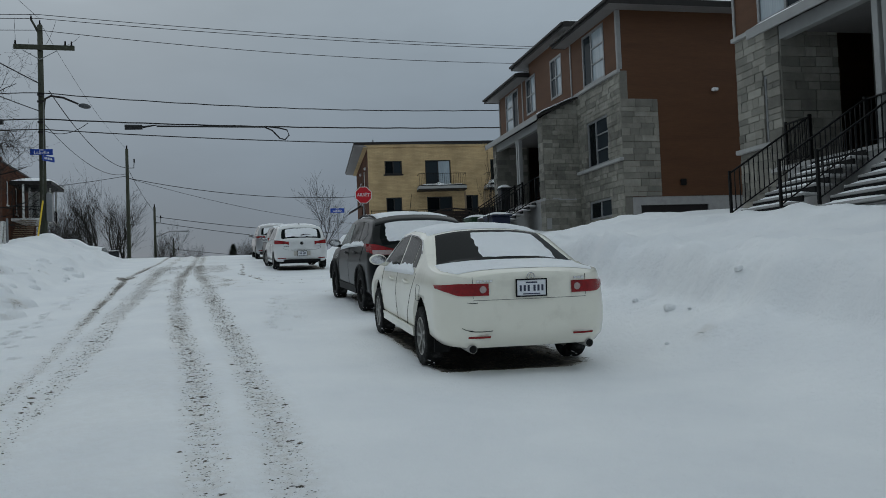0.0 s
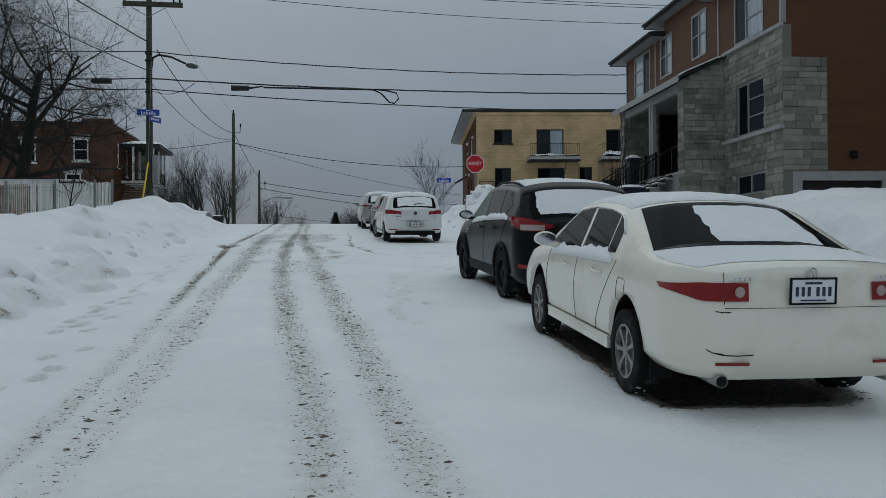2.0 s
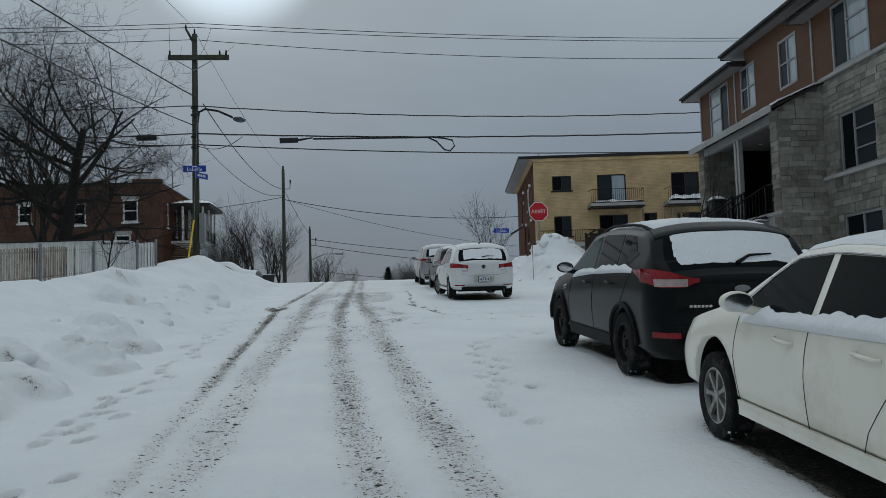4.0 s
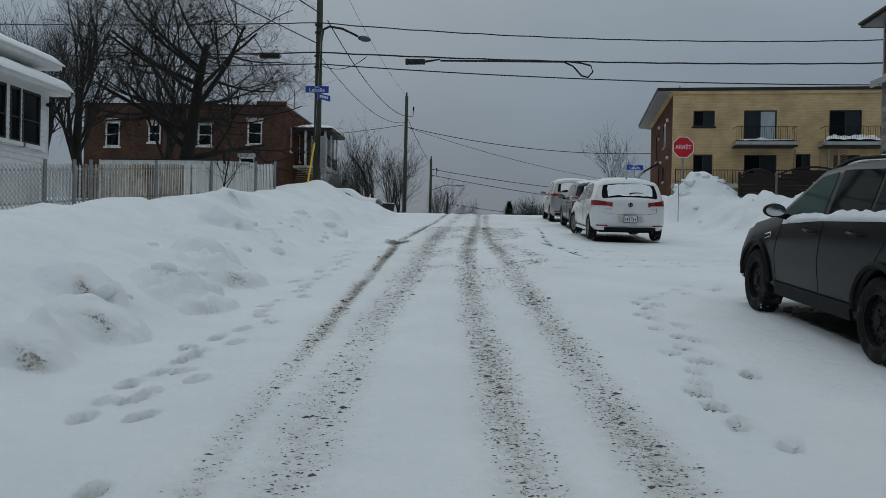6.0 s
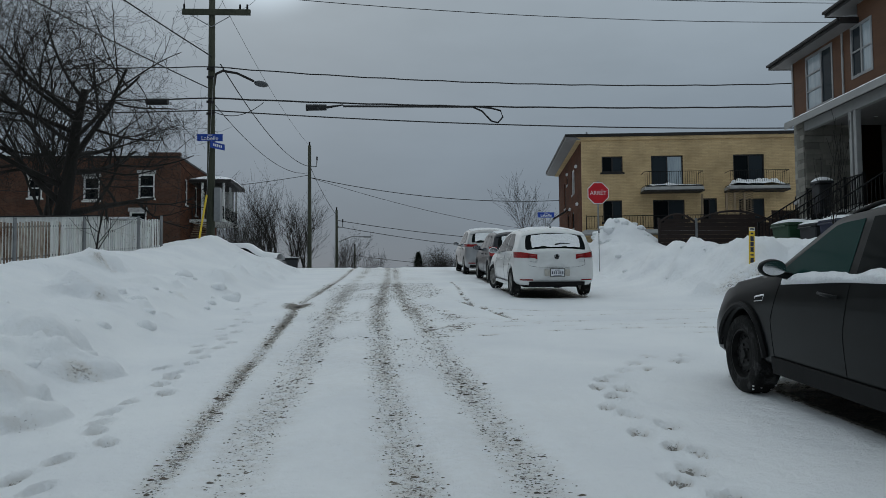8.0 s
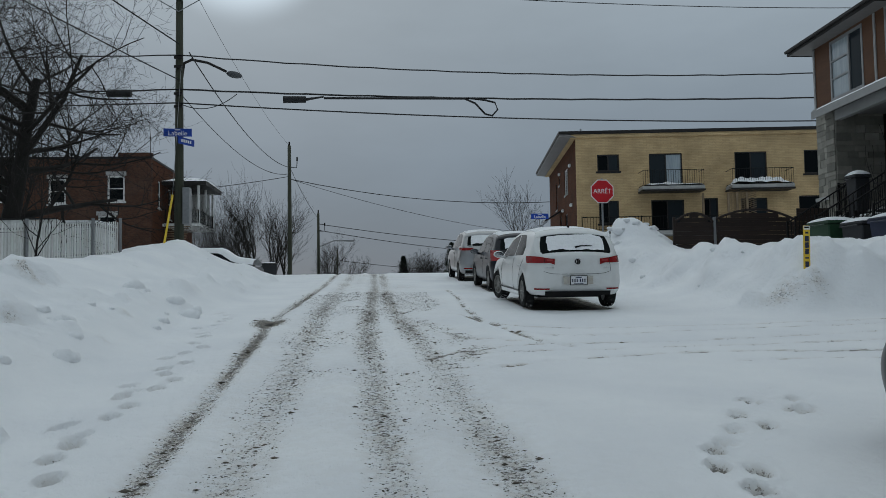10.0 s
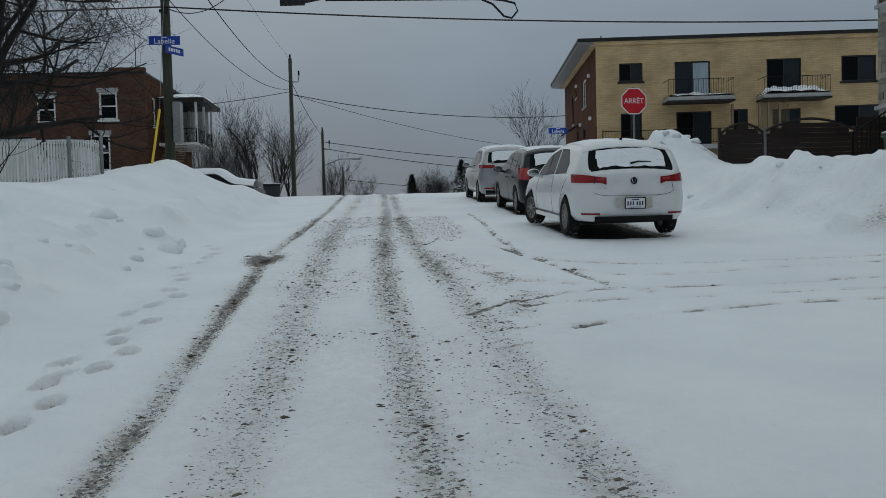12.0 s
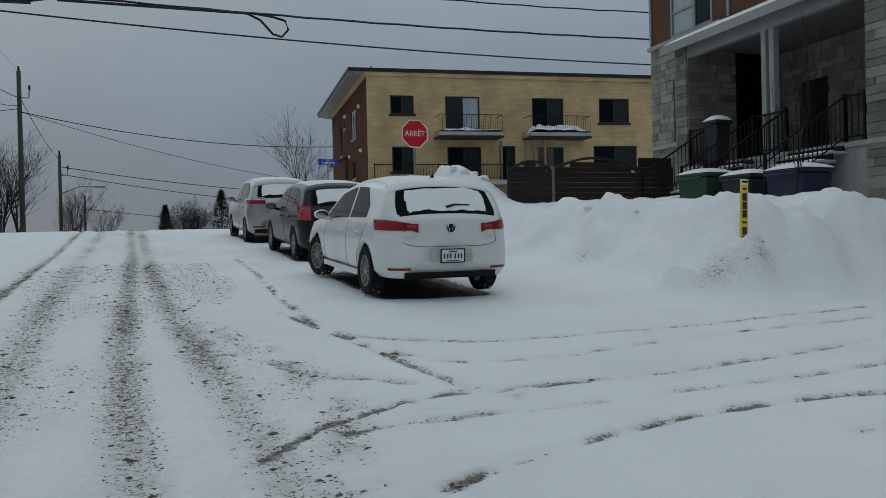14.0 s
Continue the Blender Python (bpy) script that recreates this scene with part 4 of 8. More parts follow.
def wheel(parent, x, y, radius, width, style, turn=0.0, drop=0.0):
    """Tyre with tread blocks, and a rim, as one wheel part."""
    sx = 1 if x > 0 else -1
    tyre = bmesh.new()
    prof = [(0.62, 0.86), (0.66, 0.96), (0.80, 1.0), (0.93, 0.96), (0.985, 0.82), (1.0, 0.6), (1.0, 0.0)]
    n = 48
    rings = []
    full = prof + [(r, -w) for r, w in reversed(prof[:-1])]
    for k in range(n):
        a = 6.28319 * k / n
        dent = 0.985 if k % 2 else 1.0
        rings.append([tyre.verts.new((w * width / 2, radius * r * (dent if r > 0.98 else 1) * math.cos(a), radius * r * (dent if r > 0.98 else 1) * math.sin(a))) for r, w in full])
    for i in range(n):
        a, b = rings[i], rings[(i + 1) % n]
        for k in range(len(full) - 1):
            tyre.faces.new((a[k], a[k + 1], b[k + 1], b[k]))
    bmesh.ops.recalc_face_normals(tyre, faces=tyre.faces)
    t = part("wheel", tyre, "rubber", parent)
    t.matrix_local = pose(x, y, radius - 0.01 - drop, 0, 0, turn)
    rim = bmesh.new()
    o = sx * width / 2
    R = radius * 0.64
    # barrel and back plate
    tube(rim, (-o * 0.8, 0, 0), (o * 0.45, 0, 0), R * 0.97, R * 0.97, 36)
    for k in range(36):
        a, b = 6.28319 * k / 36, 6.28319 * (k + 1) / 36
        ring = [(o * 0.9, R * 1.02), (o * 0.93, R * 0.93), (o * 0.5, R * 0.9)]
        for (xa, ra), (xb, rb) in zip(ring, ring[1:]):
            rim.faces.new([rim.verts.new(p) for p in ((xa, ra * math.cos(a), ra * math.sin(a)), (xa, ra * math.cos(b), ra * math.sin(b)), (xb, rb * math.cos(b), rb * math.sin(b)), (xb, rb * math.cos(a), rb * math.sin(a)))])
    tube(rim, (o * 0.4, 0, 0), (o * 0.86, 0, 0), R * 0.26, R * 0.2, 20)
    if style == "steel":
        tube(rim, (o * 0.45, 0, 0), (o * 0.66, 0, 0), R * 0.78, R * 0.5, 36)
        for k in range(5):
            a = 6.28319 * k / 5
            tube(rim, (o * 0.6, R * 0.36 * math.cos(a), R * 0.36 * math.sin(a)), (o * 0.78, R * 0.36 * math.cos(a), R * 0.36 * math.sin(a)), 0.013, n=6)
    else:
        num = {"seven": 7, "five": 5, "twin": 10}[style]
        for k in range(num):
            a = 6.28319 * k / num
            c, sn = math.cos(a), math.sin(a)
            w0, w1 = (0.16, 0.30) if style != "twin" else (0.11, 0.13)
            q = []
            for r, hw, d in ((0.18, w0, 0.80), (0.55, w0 * 0.8, 0.84), (0.96, w1 * 0.8, 0.86)):
                for e in (-1, 1):
                    q.append((o * d, R * (r * c - e * hw * 0.5 * sn), R * (r * sn + e * hw * 0.5 * c)))
            f = [rim.verts.new(p) for p in q]
            bk = [rim.verts.new((p[0] - o * 0.28, p[1], p[2])) for p in q]
            for i in (0, 2):
                rim.faces.new((f[i], f[i + 1], f[i + 3], f[i + 2]))
                rim.faces.new((f[i], f[i + 2], bk[i + 2], bk[i]))
                rim.faces.new((f[i + 1], f[i + 3], bk[i + 3], bk[i + 1]))
    bmesh.ops.recalc_face_normals(rim, faces=rim.faces)
    part("rim", rim, "steel_wheel" if style == "steel" else "alloy", t)
    if style == "steel":
        holes = bmesh.new()
        for k in range(14):
            a = 6.28319 * k / 14
            tube(holes, (o * 0.52, R * 0.68 * math.cos(a), R * 0.68 * math.sin(a)), (o * 0.60, R * 0.66 * math.cos(a), R * 0.66 * math.sin(a)), R * 0.07, n=8)
        tagged(part("vent_holes", holes, "trim", t), kind="stuff")
    # snow packed in the tread
    rr = random.Random(int(abs(x * 100) + y * 77))
    sn = bmesh.new()
    for k in range(22):
        a = rr.uniform(3.9, 5.6)
        w = rr.uniform(-1, 1) * width * 0.5
        q = rr.uniform(0.004, 0.010)
        bmesh.ops.create_icosphere(sn, subdivisions=1, radius=q, matrix=Matrix.Translation((w, radius * 0.985 * math.cos(a), radius * 0.985 * math.sin(a))) @ Matrix.Diagonal((1.4, 1, 1, 1)))
    tagged(part("packed_snow", sn, "snow", t, "snow clumps stuck in the tread", True), kind="stuff")
    return t


def liner(car, s, y, radius):
    """Dark inside of each wheel arch."""
    for sx in (-1, 1):
        bm = bmesh.new()
        for k in range(18):
            a, b = math.pi * k / 18, math.pi * (k + 1) / 18
            R = radius * 1.13
            o, i = sx * (s.half(y, radius) - 0.02), sx * (s.w - 0.32)
            bm.faces.new([bm.verts.new(p) for p in ((o, y + R * math.cos(a), radius + R * math.sin(a)), (o, y + R * math.cos(b), radius + R * math.sin(b)), (i, y + R * math.cos(b), radius + R * math.sin(b)), (i, y + R * math.cos(a), radius + R * math.sin(a)))])
        part("wheel_arch_liner", bm, "trim", car)


def door_line(s, sx, pts, out=0.0005, r=0.003):
    q = []
    for (y0, z0), (y1, z1) in zip(pts, pts[1:]):
        for k in range(8):
            t = k / 8
            q.append(s.side(y0 + (y1 - y0) * t, z0 + (z1 - z0) * t, sx, out))
    q.append(s.side(*pts[-1], sx, out))
    return pipe(bmesh.new(), q, r, 4)


def handle(s, sx, y, z, mat, parent, label=""):
    p = s.side(y, z, sx, 0.03)
    q = s.side(y + 0.2, z + 0.012, sx, 0.03)
    bm = bmesh.new()
    pipe(bm, [s.side(y - 0.01, z, sx, 0.0), p, p.lerp(q, 0.5) + Vector((sx * 0.006, 0, 0)), q, s.side(y + 0.21, z + 0.012, sx, 0.0)], 0.014, 6)
    return part("door_handle", bm, mat, parent, label, True)


def mirror_unit(s, sx, y, z, mat, parent):
    p = s.side(y, z, sx, 0.0)
    bm = bmesh.new()
    bmesh.ops.create_icosphere(bm, subdivisions=3, radius=1.0, matrix=Matrix.Translation(p + Vector((sx * 0.15, 0.03, 0.07))) @ Matrix.Diagonal((0.115, 0.08, 0.072, 1)))
    for v in bm.verts:
        if v.co.y < p.y - 0.01:
            v.co.y = p.y - 0.01
    tube(bm, p, p + Vector((sx * 0.13, 0.03, 0.03)), 0.03, 0.03, 8)
    ob = part("wing_mirror", bm, mat, parent, "", True)
    g = bmesh.new()
    bmesh.ops.create_circle(g, cap_ends=True, segments=20, radius=1, matrix=Matrix.Translation(p + Vector((sx * 0.15, -0.014, 0.07))) @ Matrix.Rotation(radians(90), 4, "X") @ Matrix.Diagonal((0.098, 0.058, 1, 1)))
    part("mirror_glass", g, "chrome", ob, "mirror glass")
    return ob


def tail_bar(s, x0, x1, z0, z1, mat, parent, name, label="", out=0.008):
    n = max(4, int(abs(x1 - x0) / 0.04))
    return part(name, tail_patch(s, [x0 + (x1 - x0) * k / n for k in range(n + 1)], lambda x: z0, lambda x: z1, out), mat, parent, label)


def number_plate(s, parent, z, seed, w=0.305, h=0.155, out=0.012):
    p = s.tail(0, z, out)
    ob = part("number_plate", bx(-w / 2, w / 2, p.y - 0.006, p.y, z - h / 2, z + h / 2, bevel=0.004), "plate", parent, "white number plate with dark blue characters")
    fr = bmesh.new()
    for a in ((-w / 2 - 0.012, w / 2 + 0.012, z - h / 2 - 0.012, z - h / 2), (-w / 2 - 0.012, w / 2 + 0.012, z + h / 2, z + h / 2 + 0.012),
              (-w / 2 - 0.012, -w / 2, z - h / 2, z + h / 2), (w / 2, w / 2 + 0.012, z - h / 2, z + h / 2)):
        box(fr, a[0], a[1], p.y - 0.010, p.y + 0.004, a[2], a[3])
    part("plate_frame", fr, "trim", ob)
    bars = bmesh.new()
    for k, xx in enumerate((-0.115, -0.073, -0.031, 0.031, 0.073, 0.115)):
        box(bars, xx - 0.011, xx + 0.011, p.y - 0.0085, p.y - 0.005, z - 0.034, z + 0.028)
    box(bars, -0.06, 0.06, p.y - 0.0085, p.y - 0.005, z + 0.045, z + 0.06)
    box(bars, -0.09, 0.09, p.y - 0.0085, p.y - 0.005, z - 0.066, z - 0.056)
    part("plate_characters", bars, "ink", ob)


def snow_on(s, m, rects, label, seed=3):
    """Snow lying on a car: patches of the top surface, (y0, y1, u0, u1, thickness), with ragged edges."""
    bm = bmesh.new()
    for y0, y1, u0, u1, h in rects:
        n, k = 30, 34
        top = []
        for i in range(n + 1):
            rt = []
            for j in range(k + 1):
                a, b = i / n, j / k
                e = min(a, 1 - a) * abs(y1 - y0), min(b, 1 - b) * 1.4 * abs(u1 - u0)
                edge = min(1, min(e) / 0.07)
                rag = 0.16 * float(fbm(a * 7 + seed * 3.1, b * 5 + y0, 4))
                yy = y0 + (y1 - y0) * a
                uu = u0 + (u1 - u0) * b
                if edge < 1:
                    uu += rag * (1 - edge) * 0.55
                    yy += rag * (1 - edge) * 0.4
                uu = min(max(uu, -1), 1)
                lift = h * math.sqrt(max(edge, 0)) * (0.75 + 0.7 * float(fbm(a * 9 + 3, b * 9 + seed, 3)))
                rt.append(bm.verts.new(s.over(yy, uu, 0.002 + max(lift, 0))))
            top.append(rt)
        for a, b in zip(top, top[1:]):
            for j in range(k):
                bm.faces.new((a[j], a[j + 1], b[j + 1], b[j]))
    bmesh.ops.recalc_face_normals(bm, faces=bm.faces)
    ob = link("snow_on_car", bm, "snow", None, True)
    ob.matrix_world = m
    return tagged(ob, label, "snow", kind="stuff")


def car_base(name, x, y, yaw, label, dz=0.0, wheels=(1.0, 3.6), size=1.0):
    za, zb = ground_z(x, y + size * wheels[0]), ground_z(x, y + size * wheels[1])
    pitch = math.degrees(math.atan2(zb - za, size * (wheels[1] - wheels[0])))
    z = za - math.tan(radians(pitch)) * size * wheels[0]
    m = pose(x, y, z + dz, 0, 0, yaw) @ pose(0, 0, 0, pitch, 0, 0) @ Matrix.Scale(size, 4)
    return base(name, m, label, "car", "parked cars"), m


def pillar_band(s, sx, y0, y1, z0f, z1f, mat, parent, name="pillar"):
    return part(name, side_patch(s, sx, list(np.linspace(y0, y1, 5)), z0f, z1f, out=0.007), mat, parent)


def sedan():
    L = 4.66
    s = Shape(L, 1.85, [(0, 0.985), (0.10, 1.02), (0.55, 1.04), (0.74, 1.055), (1.50, 1.39), (1.85, 1.44), (2.35, 1.45), (2.75, 1.41), (3.55, 0.99), (3.75, 0.95), (4.4, 0.80), (L, 0.66)],
              [(0, 0.93), (0.8, 0.965), (1.5, 0.955), (3.3, 0.90), (4.0, 0.80), (L, 0.62)], 0.25, 0.42, 0.42, 0.55, 0.04, 0.10)
    car, m = car_base("sedan", 3.20, 8.36, -0.6, "cream-white four-door sedan with red tail lamps and snow on it", dz=0.06, wheels=(1.02, 3.69), size=1.04)
    part("body", body_mesh(s, (1.02, 3.69), 0.325), "white_paint", car, "cream-white painted body, dirty at the bottom", True)
    for y in (1.02, 3.69):
        liner(car, s, y, 0.325)
    for x in (-0.825, 0.825):
        for y in (1.02, 3.69):
            wheel(car, x, y, 0.325, 0.2, "seven", drop=0.06)
    part("rear_window", top_patch(s, 0.80, 1.50, -0.90, 0.90, squeeze=0.06), "car_glass", car)
    part("windscreen", top_patch(s, 3.45, 2.82, -0.9, 0.9, squeeze=0.05), "car_glass", car)
    belt = s.zbelt
    for sx in (-1, 1):
        top = lambda y: min(s.edge(y) - 0.045, 1.37)
        low = lambda y: belt(y) + 0.025
        part("side_window", side_patch(s, sx, list(np.linspace(1.62, 2.28, 9)), low, lambda y: min(top(y), 1.02 + (y - 1.20) * 0.75)), "car_glass", car)
        part("side_window", side_patch(s, sx, list(np.linspace(2.36, 3.36, 12)), low, lambda y: max(low(y) + 0.004, min(top(y), 1.40 - max(0, y - 2.62) * 0.66))), "car_glass", car)
        part("quarter_window", side_patch(s, sx, list(np.linspace(1.40, 1.585, 5)), low, lambda y: min(top(y), 1.02 + (y - 1.20) * 0.75)), "car_glass", car)
        q = [s.side(y, max(low(y), min(top(y), 1.02 + (y - 1.20) * 0.75, 1.40 - max(0, y - 2.62) * 0.66)) + 0.012, sx, 0.004) for y in np.linspace(1.34, 3.36, 30)]
        part("window_trim", pipe(bmesh.new(), q, 0.009, 5), "chrome", car, "chrome strip over the side windows", True)
        part("door_seam", door_line(s, sx, [(1.32, 0.93), (1.40, 0.80), (1.72, 0.42), (1.78, 0.30)]), "trim", car)
        part("door_seam", door_line(s, sx, [(2.34, 0.95), (2.36, 0.6), (2.34, 0.29)]), "trim", car)
        part("door_seam", door_line(s, sx, [(3.30, 0.88), (3.34, 0.6), (3.28, 0.29)]), "trim", car)
        part("sill_panel", side_patch(s, sx, list(np.linspace(1.42, 3.28, 10)), lambda y: 0.20, lambda y: 0.30, out=0.022, thick=0.03), "white_paint", car)
        handle(s, sx, 1.62, 0.80, "white_paint", car)
        handle(s, sx, 2.52, 0.78, "white_paint", car)
        mirror_unit(s, sx, 3.02, 0.93, "white_paint", car)
        xs = [sx * v for v in np.linspace(0.44, 0.9, 14)]
        lamp = part("tail_lamp", tail_patch(s, xs, lambda x: 0.765 + 0.05 * max(0, (abs(x) - 0.74) / 0.128), lambda x: 0.885 - 0.02 * max(0, (abs(x) - 0.74) / 0.128), 0.010), "red_lamp", car, "red tail lamp")
        for xx in (0.50,):
            p = s.tail(sx * xx, 0.825, 0.016)
            rb = bmesh.new()
            tube(rb, p, p + Vector((0, -0.006, 0)), 0.036, 0.03, 20)
            part("reversing_lamp", rb, "clear_lamp", lamp, "round clear lamp")
        tail_bar(s, sx * 0.44, sx * 0.66, 0.345, 0.366, "red_lamp", car, "reflector")
        ex = bmesh.new()
        p = Vector((sx * 0.62, 0.005, 0.24))
        tube(ex, p, p + Vector((0, 0.3, 0)), 0.044, 0.044, 20)
        part("exhaust", ex, "alloy", car, "exhaust tail pipe", True)
        part("exhaust_bore", tb(p + Vector((0, -0.003, 0)), p + Vector((0, 0.02, 0)), 0.037, n=20), "trim", car)
        part("mud_flap", bx(sx * 0.70, sx * 0.86, 0.62, 0.65, 0.13, 0.30), "trim", car)
    # boot seams and bumper seam
    for sx in (-1, 1):
        q = [s.tail(sx * 0.60, z, 0.002) for z in np.linspace(0.74, 0.95, 10)]
        part("boot_seam", pipe(bmesh.new(), q, 0.0025, 4), "trim", car)
    part("boot_seam", pipe(bmesh.new(), [s.tail(x, 0.72, 0.002) for x in np.linspace(-0.60, 0.60, 24)], 0.002, 4), "trim", car)
    part("underside", bx(-0.66, 0.66, 0.7, 4.3, 0.17, 0.27), "trim", car)
    number_plate(s, car, 0.83, 1, out=0.016)
    p = s.tail(0, 0.935, 0.004)
    ring = [p + Vector((0.038 * math.cos(a), -0.004, 0.045 * math.sin(a))) for a in np.linspace(0, 6.2832, 25)]
    em = pipe(bmesh.new(), ring, 0.005, 5)
    pipe(em, [p + Vector((-0.02, -0.004, -0.03)), p + Vector((-0.004, -0.004, 0.03)), p + Vector((0.004, -0.004, 0.03)), p + Vector((0.02, -0.004, -0.03))], 0.004, 5)
    part("emblem", em, "chrome", car, "chrome ring emblem")
    bd = bmesh.new()
    for k in range(5):
        q = s.tail(-0.56 + 0.034 * k, 0.905, 0.004)
        box(bd, q.x, q.x + 0.024, q.y - 0.003, q.y + 0.004, 0.897, 0.917)
    for k in range(3):
        q = s.tail(0.47 + 0.04 * k, 0.912, 0.004)
        box(bd, q.x, q.x + 0.03, q.y - 0.003, q.y + 0.004, 0.903, 0.925)
    part("badge_bars", bd, "chrome", car)
    sc = pipe(bmesh.new(), [s.tail(x, z, 0.002) for x, z in ((-0.66, 0.425), (-0.6, 0.415), (-0.52, 0.412), (-0.42, 0.418))], 0.004, 4)
    pipe(sc, [s.tail(x, z, 0.002) for x, z in ((-0.72, 0.45), (-0.68, 0.43), (-0.62, 0.425))], 0.003, 4)
    pipe(sc, [s.tail(x, z, 0.002) for x, z in ((-0.66, 0.70), (-0.61, 0.693), (-0.56, 0.695))], 0.003, 4)
    tagged(part("bumper_scratch", sc, "trim", car), kind="stuff")
    fl = [s.side(1.13 + 0.085 * math.copysign(abs(math.cos(a)) ** 0.3, math.cos(a)), 0.72 + 0.085 * math.copysign(abs(math.sin(a)) ** 0.3, math.sin(a)), -1, 0.001) for a in np.linspace(0, 6.2832, 40)]
    part("fuel_flap_seam", pipe(bmesh.new(), fl, 0.0028, 4), "trim", car)
    snow_on(s, m, [(0.84, 1.44, -0.30, 0.72, 0.02), (0.12, 0.80, -0.93, 0.93, 0.012), (1.58, 2.80, -0.95, 0.95, 0.03), (3.5, 4.5, -0.9, 0.9, 0.03)], "thin snow lying on the white sedan's roof, rear window and boot", 3)
    snow_ledge(s, m, -1, 1.42, 3.25, lambda y: belt(y) - 0.01, 0.10, "snow caught along the sedan's window sills", 4)


def snow_ledge(s, m, sx, y0, y1, zf, h, label, seed):
    """Snow clinging along a window sill."""
    rows = []
    for i in range(50):
        y = y0 + (y1 - y0) * i / 49
        top = h * (0.55 + 1.3 * float(fbm(i * 0.22 + seed, seed * 2.1, 4))) * min(1, i / 5, (49 - i) / 5)
        z = zf(y)
        r = []
        for k in range(7):
            u = k / 6
            zz = z - 0.05 + (top + 0.05) * u
            r.append(s.side(y, zz, sx, 0.006 + 0.035 * math.sin(math.pi * min(1, u * 1.02)) * min(1, i / 4, (49 - i) / 4)))
        rows.append(r)
    ob = link("snow_on_car", sheet(bmesh.new(), rows), "snow", None, True)
    ob.matrix_world = m
    tagged(ob, label, "snow", kind="stuff")


def suv():
    L = 4.62
    s = Shape(L, 1.84, [(0, 1.10), (0.06, 1.17), (0.42, 1.57), (0.62, 1.64), (1.3, 1.68), (2.0, 1.68), (2.5, 1.62), (3.30, 1.16), (3.5, 1.10), (4.2, 0.98), (L, 0.78)],
              [(0, 1.17), (1.0, 1.17), (2.2, 1.12), (3.2, 1.04), (4.0, 0.90), (L, 0.68)], 0.27, 0.33, 0.36, 0.5, 0.05, 0.05)
    wy = (0.98, 3.76)
    car, m = car_base("suv", 3.54, 14.40, 1.6, "black compact SUV with snow on its roof and rear window", wheels=wy, size=1.05)
    part("body", body_mesh(s, wy, 0.35), "black_paint", car, "black painted body with road-salt film", True)
    for y in wy:
        liner(car, s, y, 0.35)
    for x in (-0.81, 0.81):
        for y in wy:
            wheel(car, x, y, 0.35, 0.225, "steel")
    part("rear_window", top_patch(s, 0.07, 0.44, -0.88, 0.88, squeeze=0.06), "car_glass", car)
    part("windscreen", top_patch(s, 3.26, 2.56, -0.9, 0.9, squeeze=0.05), "car_glass", car)
    part("spoiler", top_patch(s, 0.40, 0.62, -0.96, 0.96, out=0.02, thick=0.05), "black_paint", car)
    belt = s.zbelt
    low = lambda y: belt(y) + 0.02
    roofl = lambda y: min(s.edge(y) - 0.05, 1.55, 1.585 - max(0, y - 2.35) * 0.60)
    for sx in (-1, 1):
        part("quarter_window", side_patch(s, sx, list(np.linspace(0.66, 1.24, 8)), lambda y: low(y) + 0.14 * max(0, (0.95 - y) / 0.3), lambda y: max(low(y) + 0.15 * max(0, (0.95 - y) / 0.3) + 0.004, min(roofl(y), 1.27 + (y - 0.66) * 1.0))), "car_glass", car)
        part("side_window", side_patch(s, sx, list(np.linspace(1.30, 2.06, 9)), low, roofl), "car_glass", car)
        part("side_window", side_patch(s, sx, list(np.linspace(2.16, 3.14, 12)), low, lambda y: max(low(y) + 0.004, roofl(y))), "green_glass", car, "green-tinted front side window")
        part("door_seam", door_line(s, sx, [(0.80, 1.12), (0.98, 0.90), (1.30, 0.52), (1.36, 0.30)]), "trim", car)
        part("door_seam", door_line(s, sx, [(2.11, 1.06), (2.15, 0.7), (2.10, 0.32)]), "trim", car)
        part("door_seam", door_line(s, sx, [(3.13, 1.0), (3.22, 0.7), (3.16, 0.34)]), "trim", car)
        part("lower_cladding", side_patch(s, sx, list(np.linspace(1.46, 3.2, 10)), lambda y: 0.26, lambda y: 0.40, out=0.014, thick=0.03), "trim", car)
        for y in wy:
            ar = [s.side(y + 0.43 * math.cos(a), 0.35 + 0.43 * math.sin(a), sx, 0.006) for a in np.linspace(0.05, math.pi - 0.05, 24)]
            part("arch_moulding", pipe(bmesh.new(), ar, 0.03, 6), "trim", car)
        handle(s, sx, 1.34, 0.99, "black_paint", car)
        handle(s, sx, 2.26, 0.965, "black_paint", car)
        mirror_unit(s, sx, 2.96, 1.07, "black_paint", car)
        rail = [s.over(y, sx * 0.90, 0.035 * min(1, 6 * min(t, 1 - t))) for t, y in [(k / 20, 0.7 + 1.75 * k / 20) for k in range(21)]]
        part("roof_rail", pipe(bmesh.new(), rail, 0.018, 6), "trim", car, "black roof rail", True)
        lamp = part("tail_lamp", tail_patch(s, [sx * v for v in np.linspace(0.44, 0.907, 18)], lambda x: 1.04 - 0.05 * sstep(abs(x), 0.44, 0.62) + 0.05 * sstep(abs(x), 0.8, 0.907), lambda x: 1.08 + 0.10 * sstep(abs(x), 0.44, 0.9), 0.012), "red_lamp", car, "red and clear wrap-round tail lamp")
        part("tail_lamp_side", side_patch(s, sx, list(np.linspace(0.335, 0.72, 9)), lambda y: 1.05 + 0.10 * (y - 0.335) / 0.385, lambda y: 1.165, out=0.012), "red_lamp", car)
        part("lamp_clear_band", tail_patch(s, [sx * v for v in np.linspace(0.56, 0.84, 10)], lambda x: 1.0, lambda x: 1.075, 0.017), "clear_lamp", lamp, "clear reversing band")
